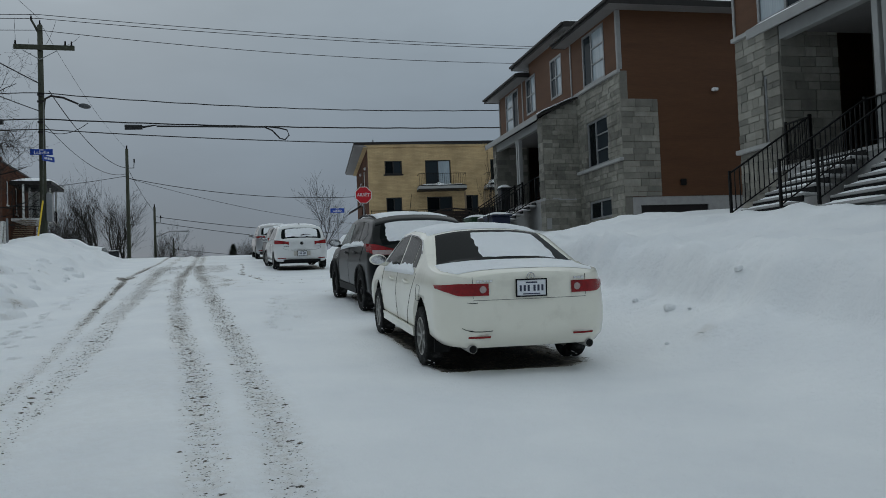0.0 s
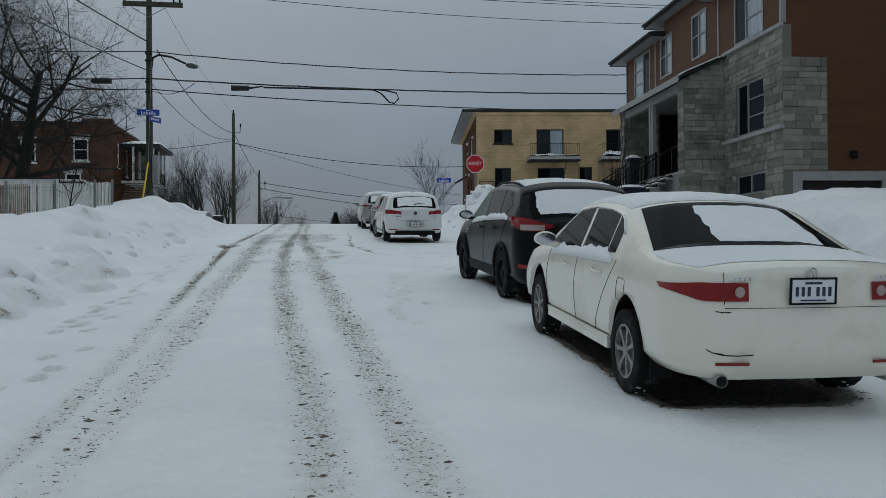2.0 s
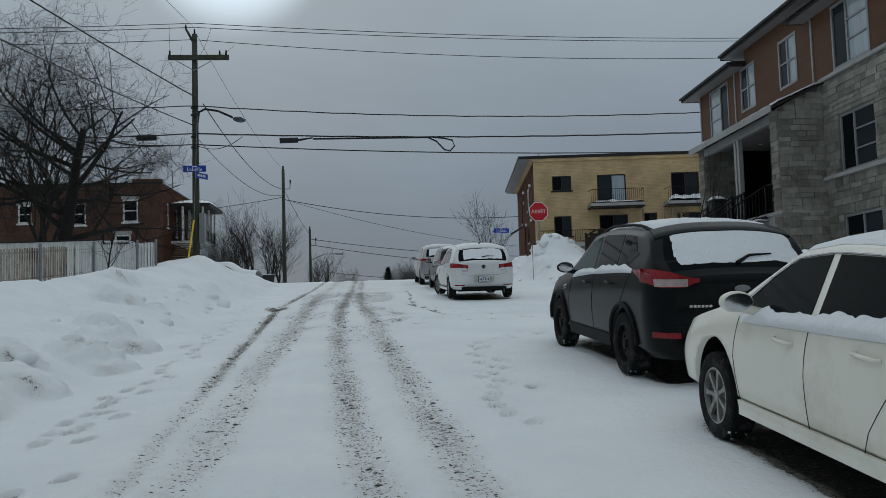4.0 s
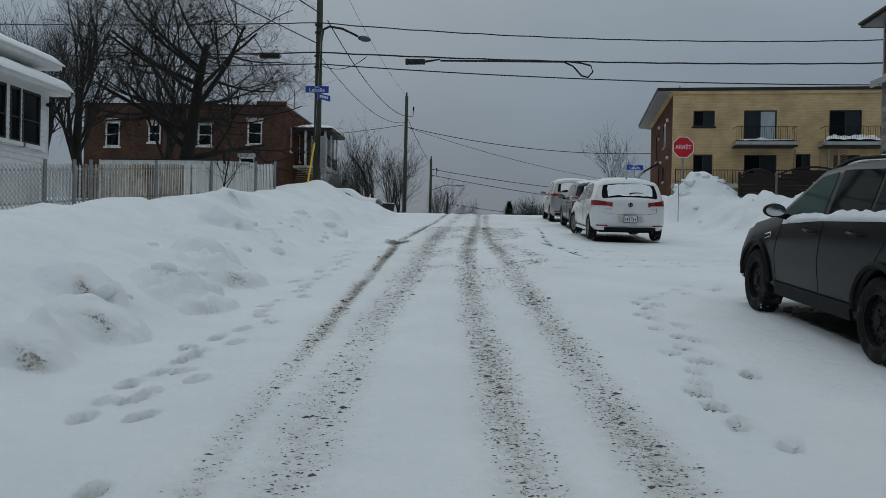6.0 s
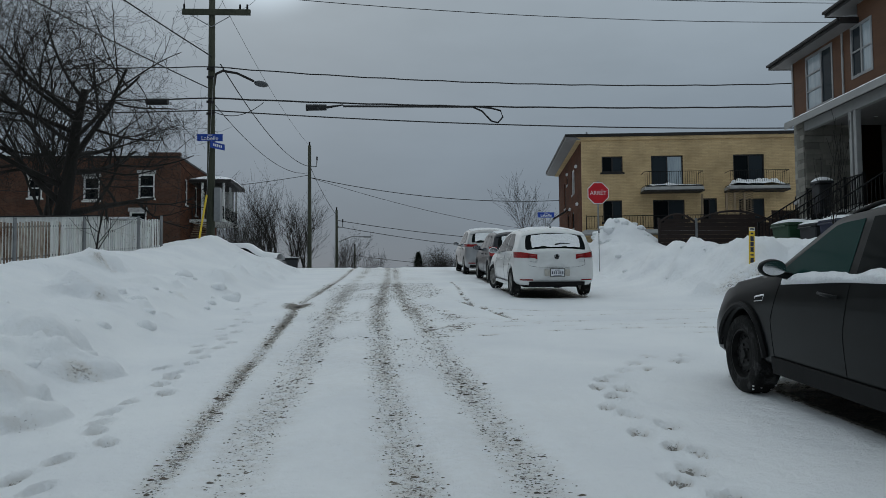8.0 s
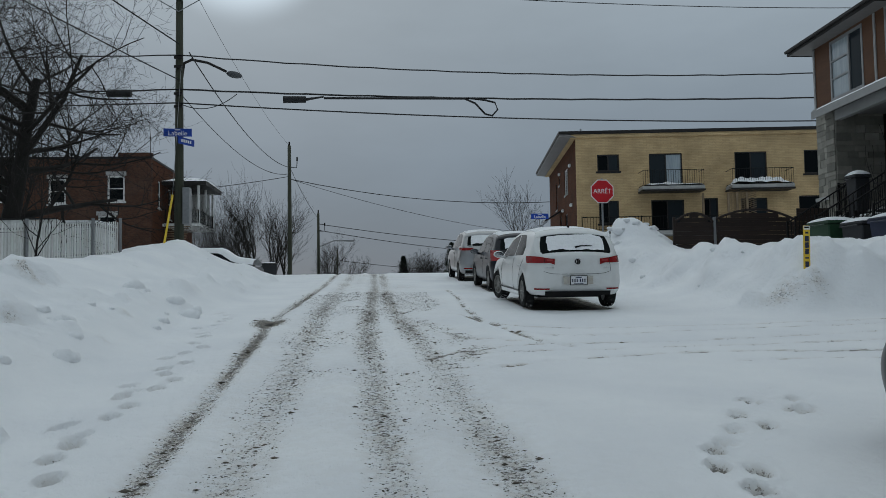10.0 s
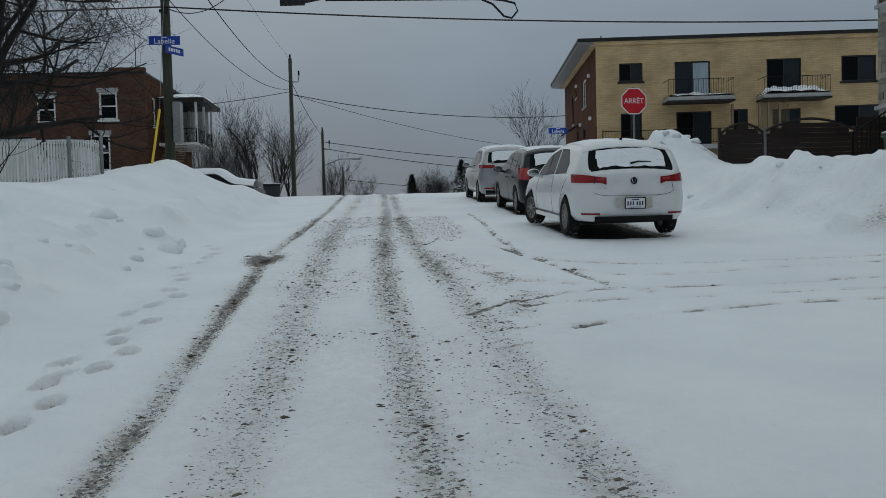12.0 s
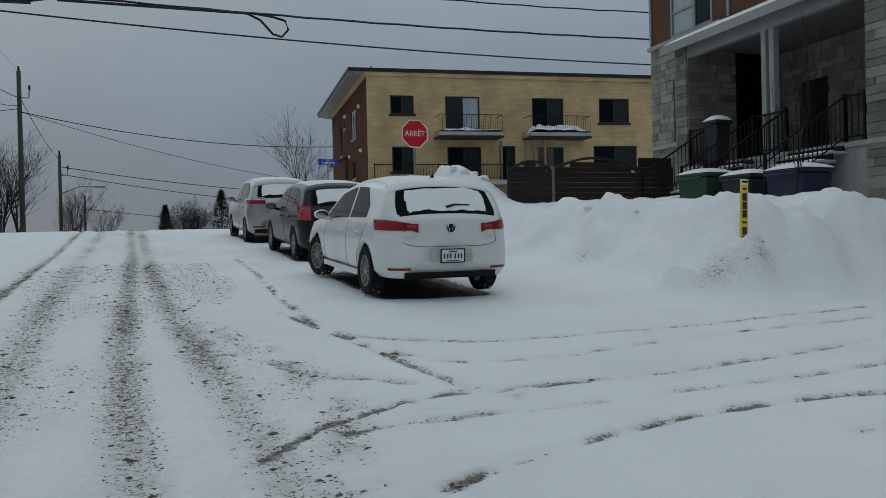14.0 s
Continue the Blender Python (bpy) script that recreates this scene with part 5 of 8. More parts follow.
        tail_bar(s, sx * 0.66, sx * 0.87, 0.49, 0.545, "red_lamp", car, "reflector")
        ex = tb((sx * 0.50, -0.04, 0.33), (sx * 0.50, 0.3, 0.33), 0.05, n=18)
        part("exhaust", ex, "alloy", car, "exhaust tail pipe", True)
        # front wing vent
        v = pipe(bmesh.new(), [s.side(y, z, sx, 0.006) for y, z in ((3.36, 0.90), (3.52, 0.87), (3.52, 0.83), (3.37, 0.85), (3.36, 0.90))], 0.007, 5)
        part("wing_vent", v, "chrome", car)
    part("tailgate_seam", pipe(bmesh.new(), [s.tail(x, 0.60, 0.002) for x in np.linspace(-0.7, 0.7, 20)], 0.005, 4), "trim", car)
    tail_bar(s, -0.56, 0.56, 0.34, 0.46, "grey_trim", car, "skid_plate", "grey skid plate under the bumper", out=0.012)
    p = s.tail(0, 0.97, 0.006)
    em = bmesh.new()
    bmesh.ops.create_icosphere(em, subdivisions=3, radius=1, matrix=Matrix.Translation(p) @ Matrix.Diagonal((0.085, 0.008, 0.036, 1)))
    part("emblem", em, "grey_metal", car, "oval emblem", True)
    bd = bmesh.new()
    for k in range(6):
        q = s.tail(-0.55 + 0.04 * k, 0.80, 0.004)
        box(bd, q.x, q.x + 0.03, q.y - 0.003, q.y + 0.004, 0.79, 0.815)
    part("badge_bars", bd, "chrome", car)
    wp = pipe(bmesh.new(), [s.over(0.09, 0.0, 0.02), s.over(0.15, 0.2, 0.03), s.over(0.17, 0.5, 0.03)], [0.022, 0.014, 0.008], 6)
    part("rear_wiper", wp, "trim", car)
    part("aerial", tb(s.over(1.0, 0.0, 0), s.over(1.0, 0.0, 0) + Vector((0, -0.18, 0.36)), 0.006, 0.003, 6), "trim", car)
    part("underside", bx(-0.68, 0.68, 0.6, 4.2, 0.22, 0.32), "trim", car)
    number_plate(s, car, 0.80, 2)
    snow_on(s, m, [(0.11, 0.44, -0.74, 0.88, 0.014), (0.66, 2.45, -0.86, 0.86, 0.05), (3.4, 4.3, -0.9, 0.9, 0.03)], "snow lying on the black SUV's roof and rear window", 5)
    snow_ledge(s, m, -1, 0.75, 3.1, lambda y: belt(y) + 0.0, 0.07, "snow caught along the SUV's window sills", 6)


def hatch():
    L = 4.27
    s = Shape(L, 1.80, [(0, 1.0), (0.04, 1.06), (0.33, 1.42), (0.48, 1.49), (1.2, 1.54), (1.8, 1.525), (2.35, 1.43), (3.1, 1.0), (3.3, 0.96), (4.0, 0.84), (L, 0.66)],
              [(0, 1.0), (1.0, 0.98), (2.2, 0.94), (3.1, 0.88), (3.8, 0.78), (L, 0.6)], 0.27, 0.36, 0.36, 0.5, 0.05, 0.05)
    wy = (0.80, 3.43)
    car, m = car_base("hatchback", 2.78, 28.83, 2.0, "white five-door hatchback with a dirty bumper and snowy rear window", dz=0.04, wheels=wy)
    part("body", body_mesh(s, wy, 0.32), "golf_paint", car, "white painted body", True)
    for y in wy:
        liner(car, s, y, 0.32)
    for x in (-0.80, 0.80):
        for y in wy:
            wheel(car, x, y, 0.32, 0.2, "twin", turn=14 if y > 2 else 0)
    part("rear_window", top_patch(s, 0.05, 0.36, -0.9, 0.9, squeeze=0.08), "car_glass", car)
    part("windscreen", top_patch(s, 3.05, 2.4, -0.9, 0.9, squeeze=0.05), "car_glass", car)
    part("spoiler", top_patch(s, 0.32, 0.55, -0.96, 0.96, out=0.018, thick=0.045), "golf_paint", car)
    belt = s.zbelt
    low = lambda y: belt(y) + 0.02
    roofl = lambda y: min(s.edge(y) - 0.045, 1.40, 1.42 - max(0, y - 2.2) * 0.60)
    for sx in (-1, 1):
        part("side_window", side_patch(s, sx, list(np.linspace(0.86, 1.62, 9)), low, lambda y: min(roofl(y), 1.16 + (y - 0.86) * 0.8)), "car_glass", car)
        part("side_window", side_patch(s, sx, list(np.linspace(1.70, 2.86, 12)), low, lambda y: max(low(y) + 0.004, roofl(y))), "car_glass", car)
        part("door_seam", door_line(s, sx, [(0.75, 0.94), (0.90, 0.8), (1.16, 0.5), (1.2, 0.3)]), "trim", car)
        part("door_seam", door_line(s, sx, [(1.66, 0.93), (1.70, 0.6), (1.66, 0.28)]), "trim", car)
        part("door_seam", door_line(s, sx, [(2.82, 0.88), (2.92, 0.6), (2.86, 0.30)]), "trim", car)
        part("sill_panel", side_patch(s, sx, list(np.linspace(1.2, 3.0, 10)), lambda y: 0.215, lambda y: 0.29, out=0.012, thick=0.03), "golf_paint", car)
        handle(s, sx, 0.95, 0.80, "golf_paint", car)
        handle(s, sx, 1.85, 0.79, "golf_paint", car)
        mirror_unit(s, sx, 2.62, 0.92, "golf_paint", car)
        lamp = part("tail_lamp", tail_patch(s, [sx * v for v in np.linspace(0.43, 0.882, 16)], lambda x: 0.835 + 0.03 * sstep(abs(x), 0.43, 0.52), lambda x: 0.945 + 0.05 * sstep(abs(x), 0.43, 0.85), 0.010), "red_lamp", car, "red wrap-round tail lamp")
        part("lamp_clear_band", tail_patch(s, [sx * v for v in np.linspace(0.47, 0.58, 5)], lambda x: 0.90, lambda x: 0.935, 0.015), "pink_lamp", lamp)
        part("lamp_seam", pipe(bmesh.new(), [s.tail(sx * 0.615, z, 0.012) for z in (0.845, 0.9, 0.96)], 0.005, 4), "trim", lamp)
        tail_bar(s, sx * 0.54, sx * 0.80, 0.37, 0.40, "red_lamp", car, "reflector")
    tail_bar(s, -0.62, 0.62, 0.265, 0.345, "trim", car, "rear_diffuser", "black lower bumper insert", out=0.012)
    part("tailgate_seam", pipe(bmesh.new(), [s.tail(x, 0.66 + 0.06 * (abs(x) / 0.64) ** 6, 0.0) for x in np.linspace(-0.64, 0.64, 26)], 0.0028, 4), "trim", car)
    part("tailgate_seam", pipe(bmesh.new(), [s.tail(x, 0.66 + 0.06, 0.002) for x in (0.64,)] + [s.tail(0.63, z, 0.002) for z in (0.77, 0.83)], 0.004, 4), "trim", car)
    p = s.tail(0, 0.89, 0.006)
    em = bmesh.new()
    tube(em, p + Vector((0, 0.004, 0)), p + Vector((0, -0.006, 0)), 0.06, 0.058, 28)
    ob = part("emblem", em, "trim", car, "round emblem with chrome ring")
    part("emblem_ring", pipe(bmesh.new(), [p + Vector((0.058 * math.cos(a), -0.006, 0.058 * math.sin(a))) for a in np.linspace(0, 6.2832, 29)], 0.006, 5), "chrome", ob)
    eb = pipe(bmesh.new(), [p + Vector((x, -0.008, z)) for x, z in ((-0.034, 0.038), (-0.014, -0.038), (0, 0.0), (0.014, -0.038), (0.034, 0.038))], 0.005, 4)
    part("emblem_bars", eb, "chrome", ob)
    bd = bmesh.new()
    for a, n, w in ((-0.60, 3, 0.045), (0.50, 3, 0.03)):
        for k in range(n):
            q = s.tail(a + (w + 0.012) * k, 0.78, 0.004)
            box(bd, q.x, q.x + w, q.y - 0.003, q.y + 0.004, 0.77, 0.79)
    part("badge_bars", bd, "chrome", car)
    wp = pipe(bmesh.new(), [s.over(0.10, -0.02, 0.02), s.over(0.12, 0.15, 0.025), s.over(0.125, 0.42, 0.02)], [0.018, 0.012, 0.007], 6)
    part("rear_wiper", wp, "trim", car)
    fin = bmesh.new()
    prism(fin, [(0.62, 1.49), (0.82, 1.50), (0.64, 1.56)], "x", -0.015, 0.015)
    part("aerial_fin", fin, "trim", car)
    part("underside", bx(-0.62, 0.62, 0.6, 4.0, 0.19, 0.28), "trim", car)
    part("bumper_dirt", tail_patch(s, list(np.linspace(-0.28, 0.28, 20)), lambda x: 0.47, lambda x: 0.63 - 0.02 * abs(math.sin(9 * x)), 0.003, thick=0.004), "road_dirt", car, "dried mud round the number plate")
    number_plate(s, car, 0.545, 3, out=0.016)
    snow_on(s, m, [(0.08, 0.31, -0.70, 0.74, 0.012), (0.57, 2.3, -0.9, 0.9, 0.03), (3.2, 4.1, -0.9, 0.9, 0.03)], "snow lying on the white hatchback's roof and rear window", 8)


def wagon(name, x, y, yaw, label, paint, L, W, H, lampmat, style, seed, lampz, lampw=0.42):
    """A tall hatchback seen from behind, farther up the row."""
    k = H / 1.55
    s = Shape(L, W, [(0, 0.98 * k), (0.08, 1.05 * k), (0.42, 1.44 * k), (0.6, 1.50 * k), (1.3, 1.55 * k), (1.9, 1.55 * k), (2.4, 1.48 * k), (3.2, 1.05 * k), (3.4, 1.0 * k), (L - 0.25, 0.88 * k), (L, 0.70 * k)],
              [(0, 0.97 * k), (1.0, 0.99 * k), (2.2, 0.96 * k), (3.1, 0.91 * k), (L - 0.4, 0.8 * k), (L, 0.62 * k)], 0.24, 0.34, 0.40, 0.5, 0.05, 0.05)
    wy = (0.85, L - 0.88)
    car, m = car_base(name, x, y, yaw, label, wheels=wy)
    r = 0.32 * math.sqrt(k)
    part("body", body_mesh(s, wy, r), paint, car, "", True)
    for yy in wy:
        liner(car, s, yy, r)
    for xx in (-W / 2 + 0.1, W / 2 - 0.1):
        for yy in wy:
            wheel(car, xx, yy, r, 0.2, style)
    part("rear_window", top_patch(s, 0.10, 0.42, -0.87, 0.87, squeeze=0.07), "car_glass", car)
    part("windscreen", top_patch(s, 3.14, 2.46, -0.9, 0.9, squeeze=0.05), "car_glass", car)
    part("spoiler", top_patch(s, 0.38, 0.60, -0.95, 0.95, out=0.018, thick=0.045), paint, car)
    belt = s.zbelt
    low = lambda q: belt(q) + 0.02
    roofl = lambda q: min(s.edge(q) - 0.045, 1.43 * k, 1.45 * k - max(0, q - 2.25) * 0.58)
    for sx in (-1, 1):
        part("quarter_window", side_patch(s, sx, list(np.linspace(0.66, 1.02, 5)), lambda q: low(q) + 0.05, lambda q: max(low(q) + 0.055, min(roofl(q), 1.2 * k + (q - 0.66) * 0.6))), "car_glass", car)
        part("side_window", side_patch(s, sx, list(np.linspace(1.08, 1.78, 9)), low, roofl), "car_glass", car)
        part("side_window", side_patch(s, sx, list(np.linspace(1.86, 2.96, 12)), low, lambda q: max(low(q) + 0.004, roofl(q))), "car_glass", car)
        part("door_seam", door_line(s, sx, [(1.82, 0.95 * k), (1.85, 0.6), (1.82, 0.3)]), "trim", car)
        handle(s, sx, 1.1, 0.84 * k, paint, car)
        handle(s, sx, 2.0, 0.83 * k, paint, car)
        mirror_unit(s, sx, 2.70, 0.95 * k, paint, car)
        part("tail_lamp", tail_patch(s, [sx * v for v in np.linspace(W / 2 - lampw, W / 2 - 0.02, 14)], lambda q: lampz[0], lambda q: lampz[1], 0.012), lampmat, car, "tail lamp")
        tail_bar(s, sx * (W / 2 - 0.40), sx * (W / 2 - 0.12), 0.40, 0.44, "red_lamp", car, "reflector")
    tail_bar(s, -W / 2 + 0.16, W / 2 - 0.16, 0.26, 0.36, "trim", car, "lower_bumper", out=0.012)
    wp = pipe(bmesh.new(), [s.over(0.13, 0.0, 0.02), s.over(0.16, 0.2, 0.025), s.over(0.17, 0.42, 0.02)], [0.018, 0.012, 0.007], 6)
    part("rear_wiper", wp, "trim", car)
    part("underside", bx(-W / 2 + 0.25, W / 2 - 0.25, 0.6, L - 0.3, 0.20, 0.29), "trim", car)
    number_plate(s, car, 0.66, seed)
    snow_on(s, m, [(0.16, 0.40, -0.7, 0.7, 0.016), (0.62, 2.35, -0.88, 0.88, 0.03), (3.4, L - 0.3, -0.9, 0.9, 0.03)], "snow lying on the " + label.split(" with")[0] + "'s roof", seed + 10)


MAT["road_dirt"] = surface("dried_mud", (0.28, 0.25, 0.20), (0.55, 0.53, 0.49), rough=0.9, grain=22, bump=0.3)
sedan()
suv()
hatch()
wagon("estate_car", 2.90, 34.75, 1.0, "dark blue-black estate car with pale tail lamps", "navy_paint", 4.37, 1.78, 1.55, "pink_lamp", "five", 4, (0.80, 1.07), 0.2)
wagon("crossover", 2.68, 40.35, 1.0, "silver crossover with red tail lamps", "silver_paint", 4.48, 1.85, 1.66, "red_lamp", "five", 6, (1.0, 1.09))


# ---- buildings ----
def wall_boxes(u0, u1, z0, z1, holes):
    """Rectangles (u0, u1, z0, z1) that fill a wall round its openings."""
    us = sorted({u0, u1, *[min(max(h[0], u0), u1) for h in holes], *[min(max(h[1], u0), u1) for h in holes]})
    out = []
    for a, b in zip(us, us[1:]):
        if b - a < 1e-4:
            continue
        cuts = sorted([(h[2], h[3]) for h in holes if h[0] < (a + b) / 2 < h[1]])
        z = z0
        for c, d in cuts:
            if c > z:
                out.append((a, b, z, min(c, z1)))
            z = max(z, d)
        if z < z1:
            out.append((a, b, z, z1))
    return out


def wall(name, u0, u1, z0, z1, x0, x1, holes, mat, parent, axis="y", label=""):
    """A wall with real openings. axis y: it runs along y between x0 and x1 in depth; axis x: along x, between y = x0 and x1."""
    bm = bmesh.new()
    for a, b, c, d in wall_boxes(u0, u1, z0, z1, holes):
        if axis == "y":
            box(bm, x0, x1, a, b, c, d)
        else:
            box(bm, a, b, x0, x1, c, d)
    bmesh.ops.remove_doubles(bm, verts=bm.verts, dist=0.0005)
    return part(name, bm, mat, parent, label)


def window(parent, u0, u1, z0, z1, depth, axis, sign, frame_mat, panes, pane_mats, bars=(), fw=0.06, sill=None, name="window"):
    """A window set in an opening: frame, mullions, panes, sill. depth: the plane of the frame's face; sign: which way is out."""
    def bb(bm, a, b, c, d, e, f):
        # a..b along the wall, e..f outwards
        lo, hi = sorted((depth + sign * e, depth + sign * f))
        return box(bm, lo, hi, a, b, c, d) if axis == "y" else box(bm, a, b, lo, hi, c, d)
    cuts = [u0 + fw] + [u0 + (u1 - u0) * c for c in panes] + [u1 - fw]
    openings = []
    for k in range(len(cuts) - 1):
        a = cuts[k] + (fw * 0.5 if k else 0)
        b = cuts[k + 1] - (fw * 0.5 if k < len(cuts) - 2 else 0)
        zs = [z0 + fw] + sorted(z0 + (z1 - z0) * fz for kk, fz in bars if kk == k) + [z1 - fw]
        for n in range(len(zs) - 1):
            openings.append((a, b, zs[n] + (fw * 0.3 if n else 0), zs[n + 1] - (fw * 0.3 if n < len(zs) - 2 else 0)))
    fr = bmesh.new()
    for a, b, c, d in wall_boxes(u0, u1, z0, z1, openings):
        bb(fr, a, b, c, d, -0.08, 0)
    bmesh.ops.remove_doubles(fr, verts=fr.verts, dist=0.0005)
    win = part(name, fr, frame_mat, parent)
    for k in range(len(cuts) - 1):
        g = bmesh.new()
        bb(g, cuts[k] + 0.01, cuts[k + 1] - 0.01, z0 + fw * 0.5, z1 - fw * 0.5, -0.06, -0.045)
        part("pane", g, pane_mats[k % len(pane_mats)], win)
    if sill:
        g = bmesh.new()
        bb(g, u0 - 0.1, u1 + 0.1, z0 - 0.12, z0 - 0.003, -0.08, 0.10)
        part("sill", g, sill, win)
    return win


def stone_rects(u0, u1, z0, z1, holes, seed, row=(0.13, 0.28), length=(0.24, 0.66)):
    rr = random.Random(seed)
    out = []
    z = z0
    while z < z1 - 0.05:
        h = min(rr.uniform(*row), z1 - z)
        if z1 - z - h < 0.1:
            h = z1 - z
        u = u0
        while u < u1 - 0.02:
            w = min(rr.uniform(*length), u1 - u)
            if u1 - u - w < 0.15:
                w = u1 - u
            a, b, c, d = u + 0.006, u + w - 0.006, z + 0.006, z + h - 0.006
            for ha, hb, hc, hd in holes:
                if a < hb and b > ha and c < hd and d > hc:
                    if a < ha - 0.08:
                        b = min(b, ha)
                    elif b > hb + 0.08:
                        a = max(a, hb)
                    elif c < hc - 0.06:
                        d = min(d, hc)
                    elif d > hd + 0.06:
                        c = max(c, hd)
                    else:
                        b = a
            if b - a > 0.05 and d - c > 0.04:
                out.append((a, b, c, d, rr.uniform(0.022, 0.045)))
            u += w
        z += h
    return out


def stones(parent, u0, u1, z0, z1, plane, axis, sign, holes, seed, single):
    """Stone veneer on a wall face; single: each stone its own part, else joined."""
    rects = stone_rects(u0, u1, z0, z1, holes, seed)
    joined = None if single else bmesh.new()
    for a, b, c, d, t in rects:
        bm = bmesh.new() if single else joined
        lo, hi = sorted((plane, plane + sign * t))
        if axis == "y":
            box(bm, lo, hi, a, b, c, d)
        else:
            box(bm, a, b, lo, hi, c, d)
        if single:
            part("stone", bm, "stone", parent)
    if not single:
        tagged(part("stone_veneer", joined, "stone_field", parent), kind="stuff")


MAT["stone_field"] = surface("grey_stone_veneer_field", (0.155, 0.146, 0.124), (0.30, 0.285, 0.245), rough=0.9, grain=2.4, bump=0.8, bump_scale=26, world_space=True, dist=0.02)
_t = MAT["stone_field"].node_tree
_g = _t.nodes.new("ShaderNodeNewGeometry")
_h = _t.nodes.new("ShaderNodeHueSaturation")
_m = node(_t, "ShaderNodeMapRange", **{"To Min": 0.68, "To Max": 1.32})
_p = _t.nodes["Principled BSDF"]
_c = _p.inputs["Base Color"].links[0].from_socket
_t.links.new(_g.outputs["Random Per Island"], _m.inputs[0])
_t.links.new(_m.outputs[0], _h.inputs["Value"])
_t.links.new(_c, _h.inputs["Color"])
_t.links.new(_h.outputs[0], _p.inputs["Base Color"])


def railing(parent, pts, top=0.92, gap=0.13, r=0.012):
    """Iron railing along a line of floor points: posts, rails and balusters."""
    pts = [Vector(p) for p in pts]
    for p in pts:
        part("post", bx(p.x - 0.025, p.x + 0.025, p.y - 0.025, p.y + 0.025, p.z, p.z + top + 0.05), "black_iron", parent)
    for a, b in zip(pts, pts[1:]):
        for h, rad in ((top, 0.022), (0.10, 0.015)):
            part("rail", tb(a + Vector((0, 0, h)), b + Vector((0, 0, h)), rad, n=6), "black_iron", parent)
        n = max(1, int((b - a).length / gap))
        for k in range(1, n):
            p = a.lerp(b, k / n)
            part("baluster", tb(p + Vector((0, 0, 0.10)), p + Vector((0, 0, top)), r, n=5), "black_iron", parent)


def stair(parent, u0, u1, z_top, x_top, n, rise=0.175, run=0.29):
    """Concrete steps going down towards the street (-x), each with a dark nosing and snow."""
    for k in range(n):
        z = z_top - rise * (k + 1)
        x = x_top - run * (k + 1)
        part("step", bx(x, x + run + 0.06, u0, u1, z - 0.055, z, bevel=0.012), "concrete", parent)
        part("riser", bx(x + run - 0.02, x + run + 0.02, u0 + 0.03, u1 - 0.03, z - 0.05, z + rise - 0.056), "trim", parent)
        sn = bmesh.new()
        rows = []
        for i in range(9):
            rows.append([(x + 0.02 + (run - 0.04) * i / 8, u0 + 0.05 + (u1 - u0 - 0.1) * j / 12, z + 0.004 + 0.055 * math.sin(math.pi * i / 8) ** 0.5 * min(1, j / 2, (12 - j) / 2) * (0.8 + 0.8 * float(fbm(i * 0.6 + k, j * 0.6 + u0)))) for j in range(13)])
        sheet(sn, rows)
        part("step_snow", sn, "snow", parent, "", True)


def hip_roof(bm, u0, u1, x0, x1, z, rise, inset):
    """Low hip roof over a rectangle."""
    a = [bm.verts.new(p) for p in ((x0, u0, z), (x1, u0, z), (x1, u1, z), (x0, u1, z))]
    xm = (x0 + x1) / 2
    r = [bm.verts.new((xm, u0 + inset, z + rise)), bm.verts.new((xm, u1 - inset, z + rise))]
    bm.faces.new((a[0], a[1], r[0]))
    bm.faces.new((a[1], a[2], r[1], r[0]))
    bm.faces.new((a[2], a[3], r[1]))
    bm.faces.new((a[3], a[0], r[0], r[1]))
    bm.faces.new(list(reversed(a)))
    return bm


def eave(house, u0, u1, x0, x1, z, rise, inset, name="roof"):
    """Roof with fascia, soffit, gutter line and snow cover."""
    rf = part(name, hip_roof(bmesh.new(), u0, u1, x0, x1, z + 0.2, rise, inset), "dark_trim", house)
    fa = bmesh.new()
    for a in ((x0, x0 + 0.03, u0, u1), (x1 - 0.03, x1, u0, u1), (x0 + 0.03, x1 - 0.03, u0, u0 + 0.03), (x0 + 0.03, x1 - 0.03, u1 - 0.03, u1)):
        box(fa, a[0], a[1], a[2], a[3], z, z + 0.196)
    part("fascia", fa, "dark_trim", rf)
    part("soffit", bx(x0 + 0.035, x1 - 0.035, u0 + 0.035, u1 - 0.035, z + 0.02, z + 0.05), "soffit", rf)
    g = bmesh.new()
    box(g, x0 - 0.10, x0 - 0.004, u0, u1, z + 0.09, z + 0.19, bevel=0.02)
    part("gutter", g, "dark_trim", rf)
    sn = hip_roof(bmesh.new(), u0 + 0.06, u1 - 0.06, x0 + 0.10, x1 - 0.1, z + 0.24, rise + 0.06, inset)
    part("roof_snow", sn, "snow", rf)


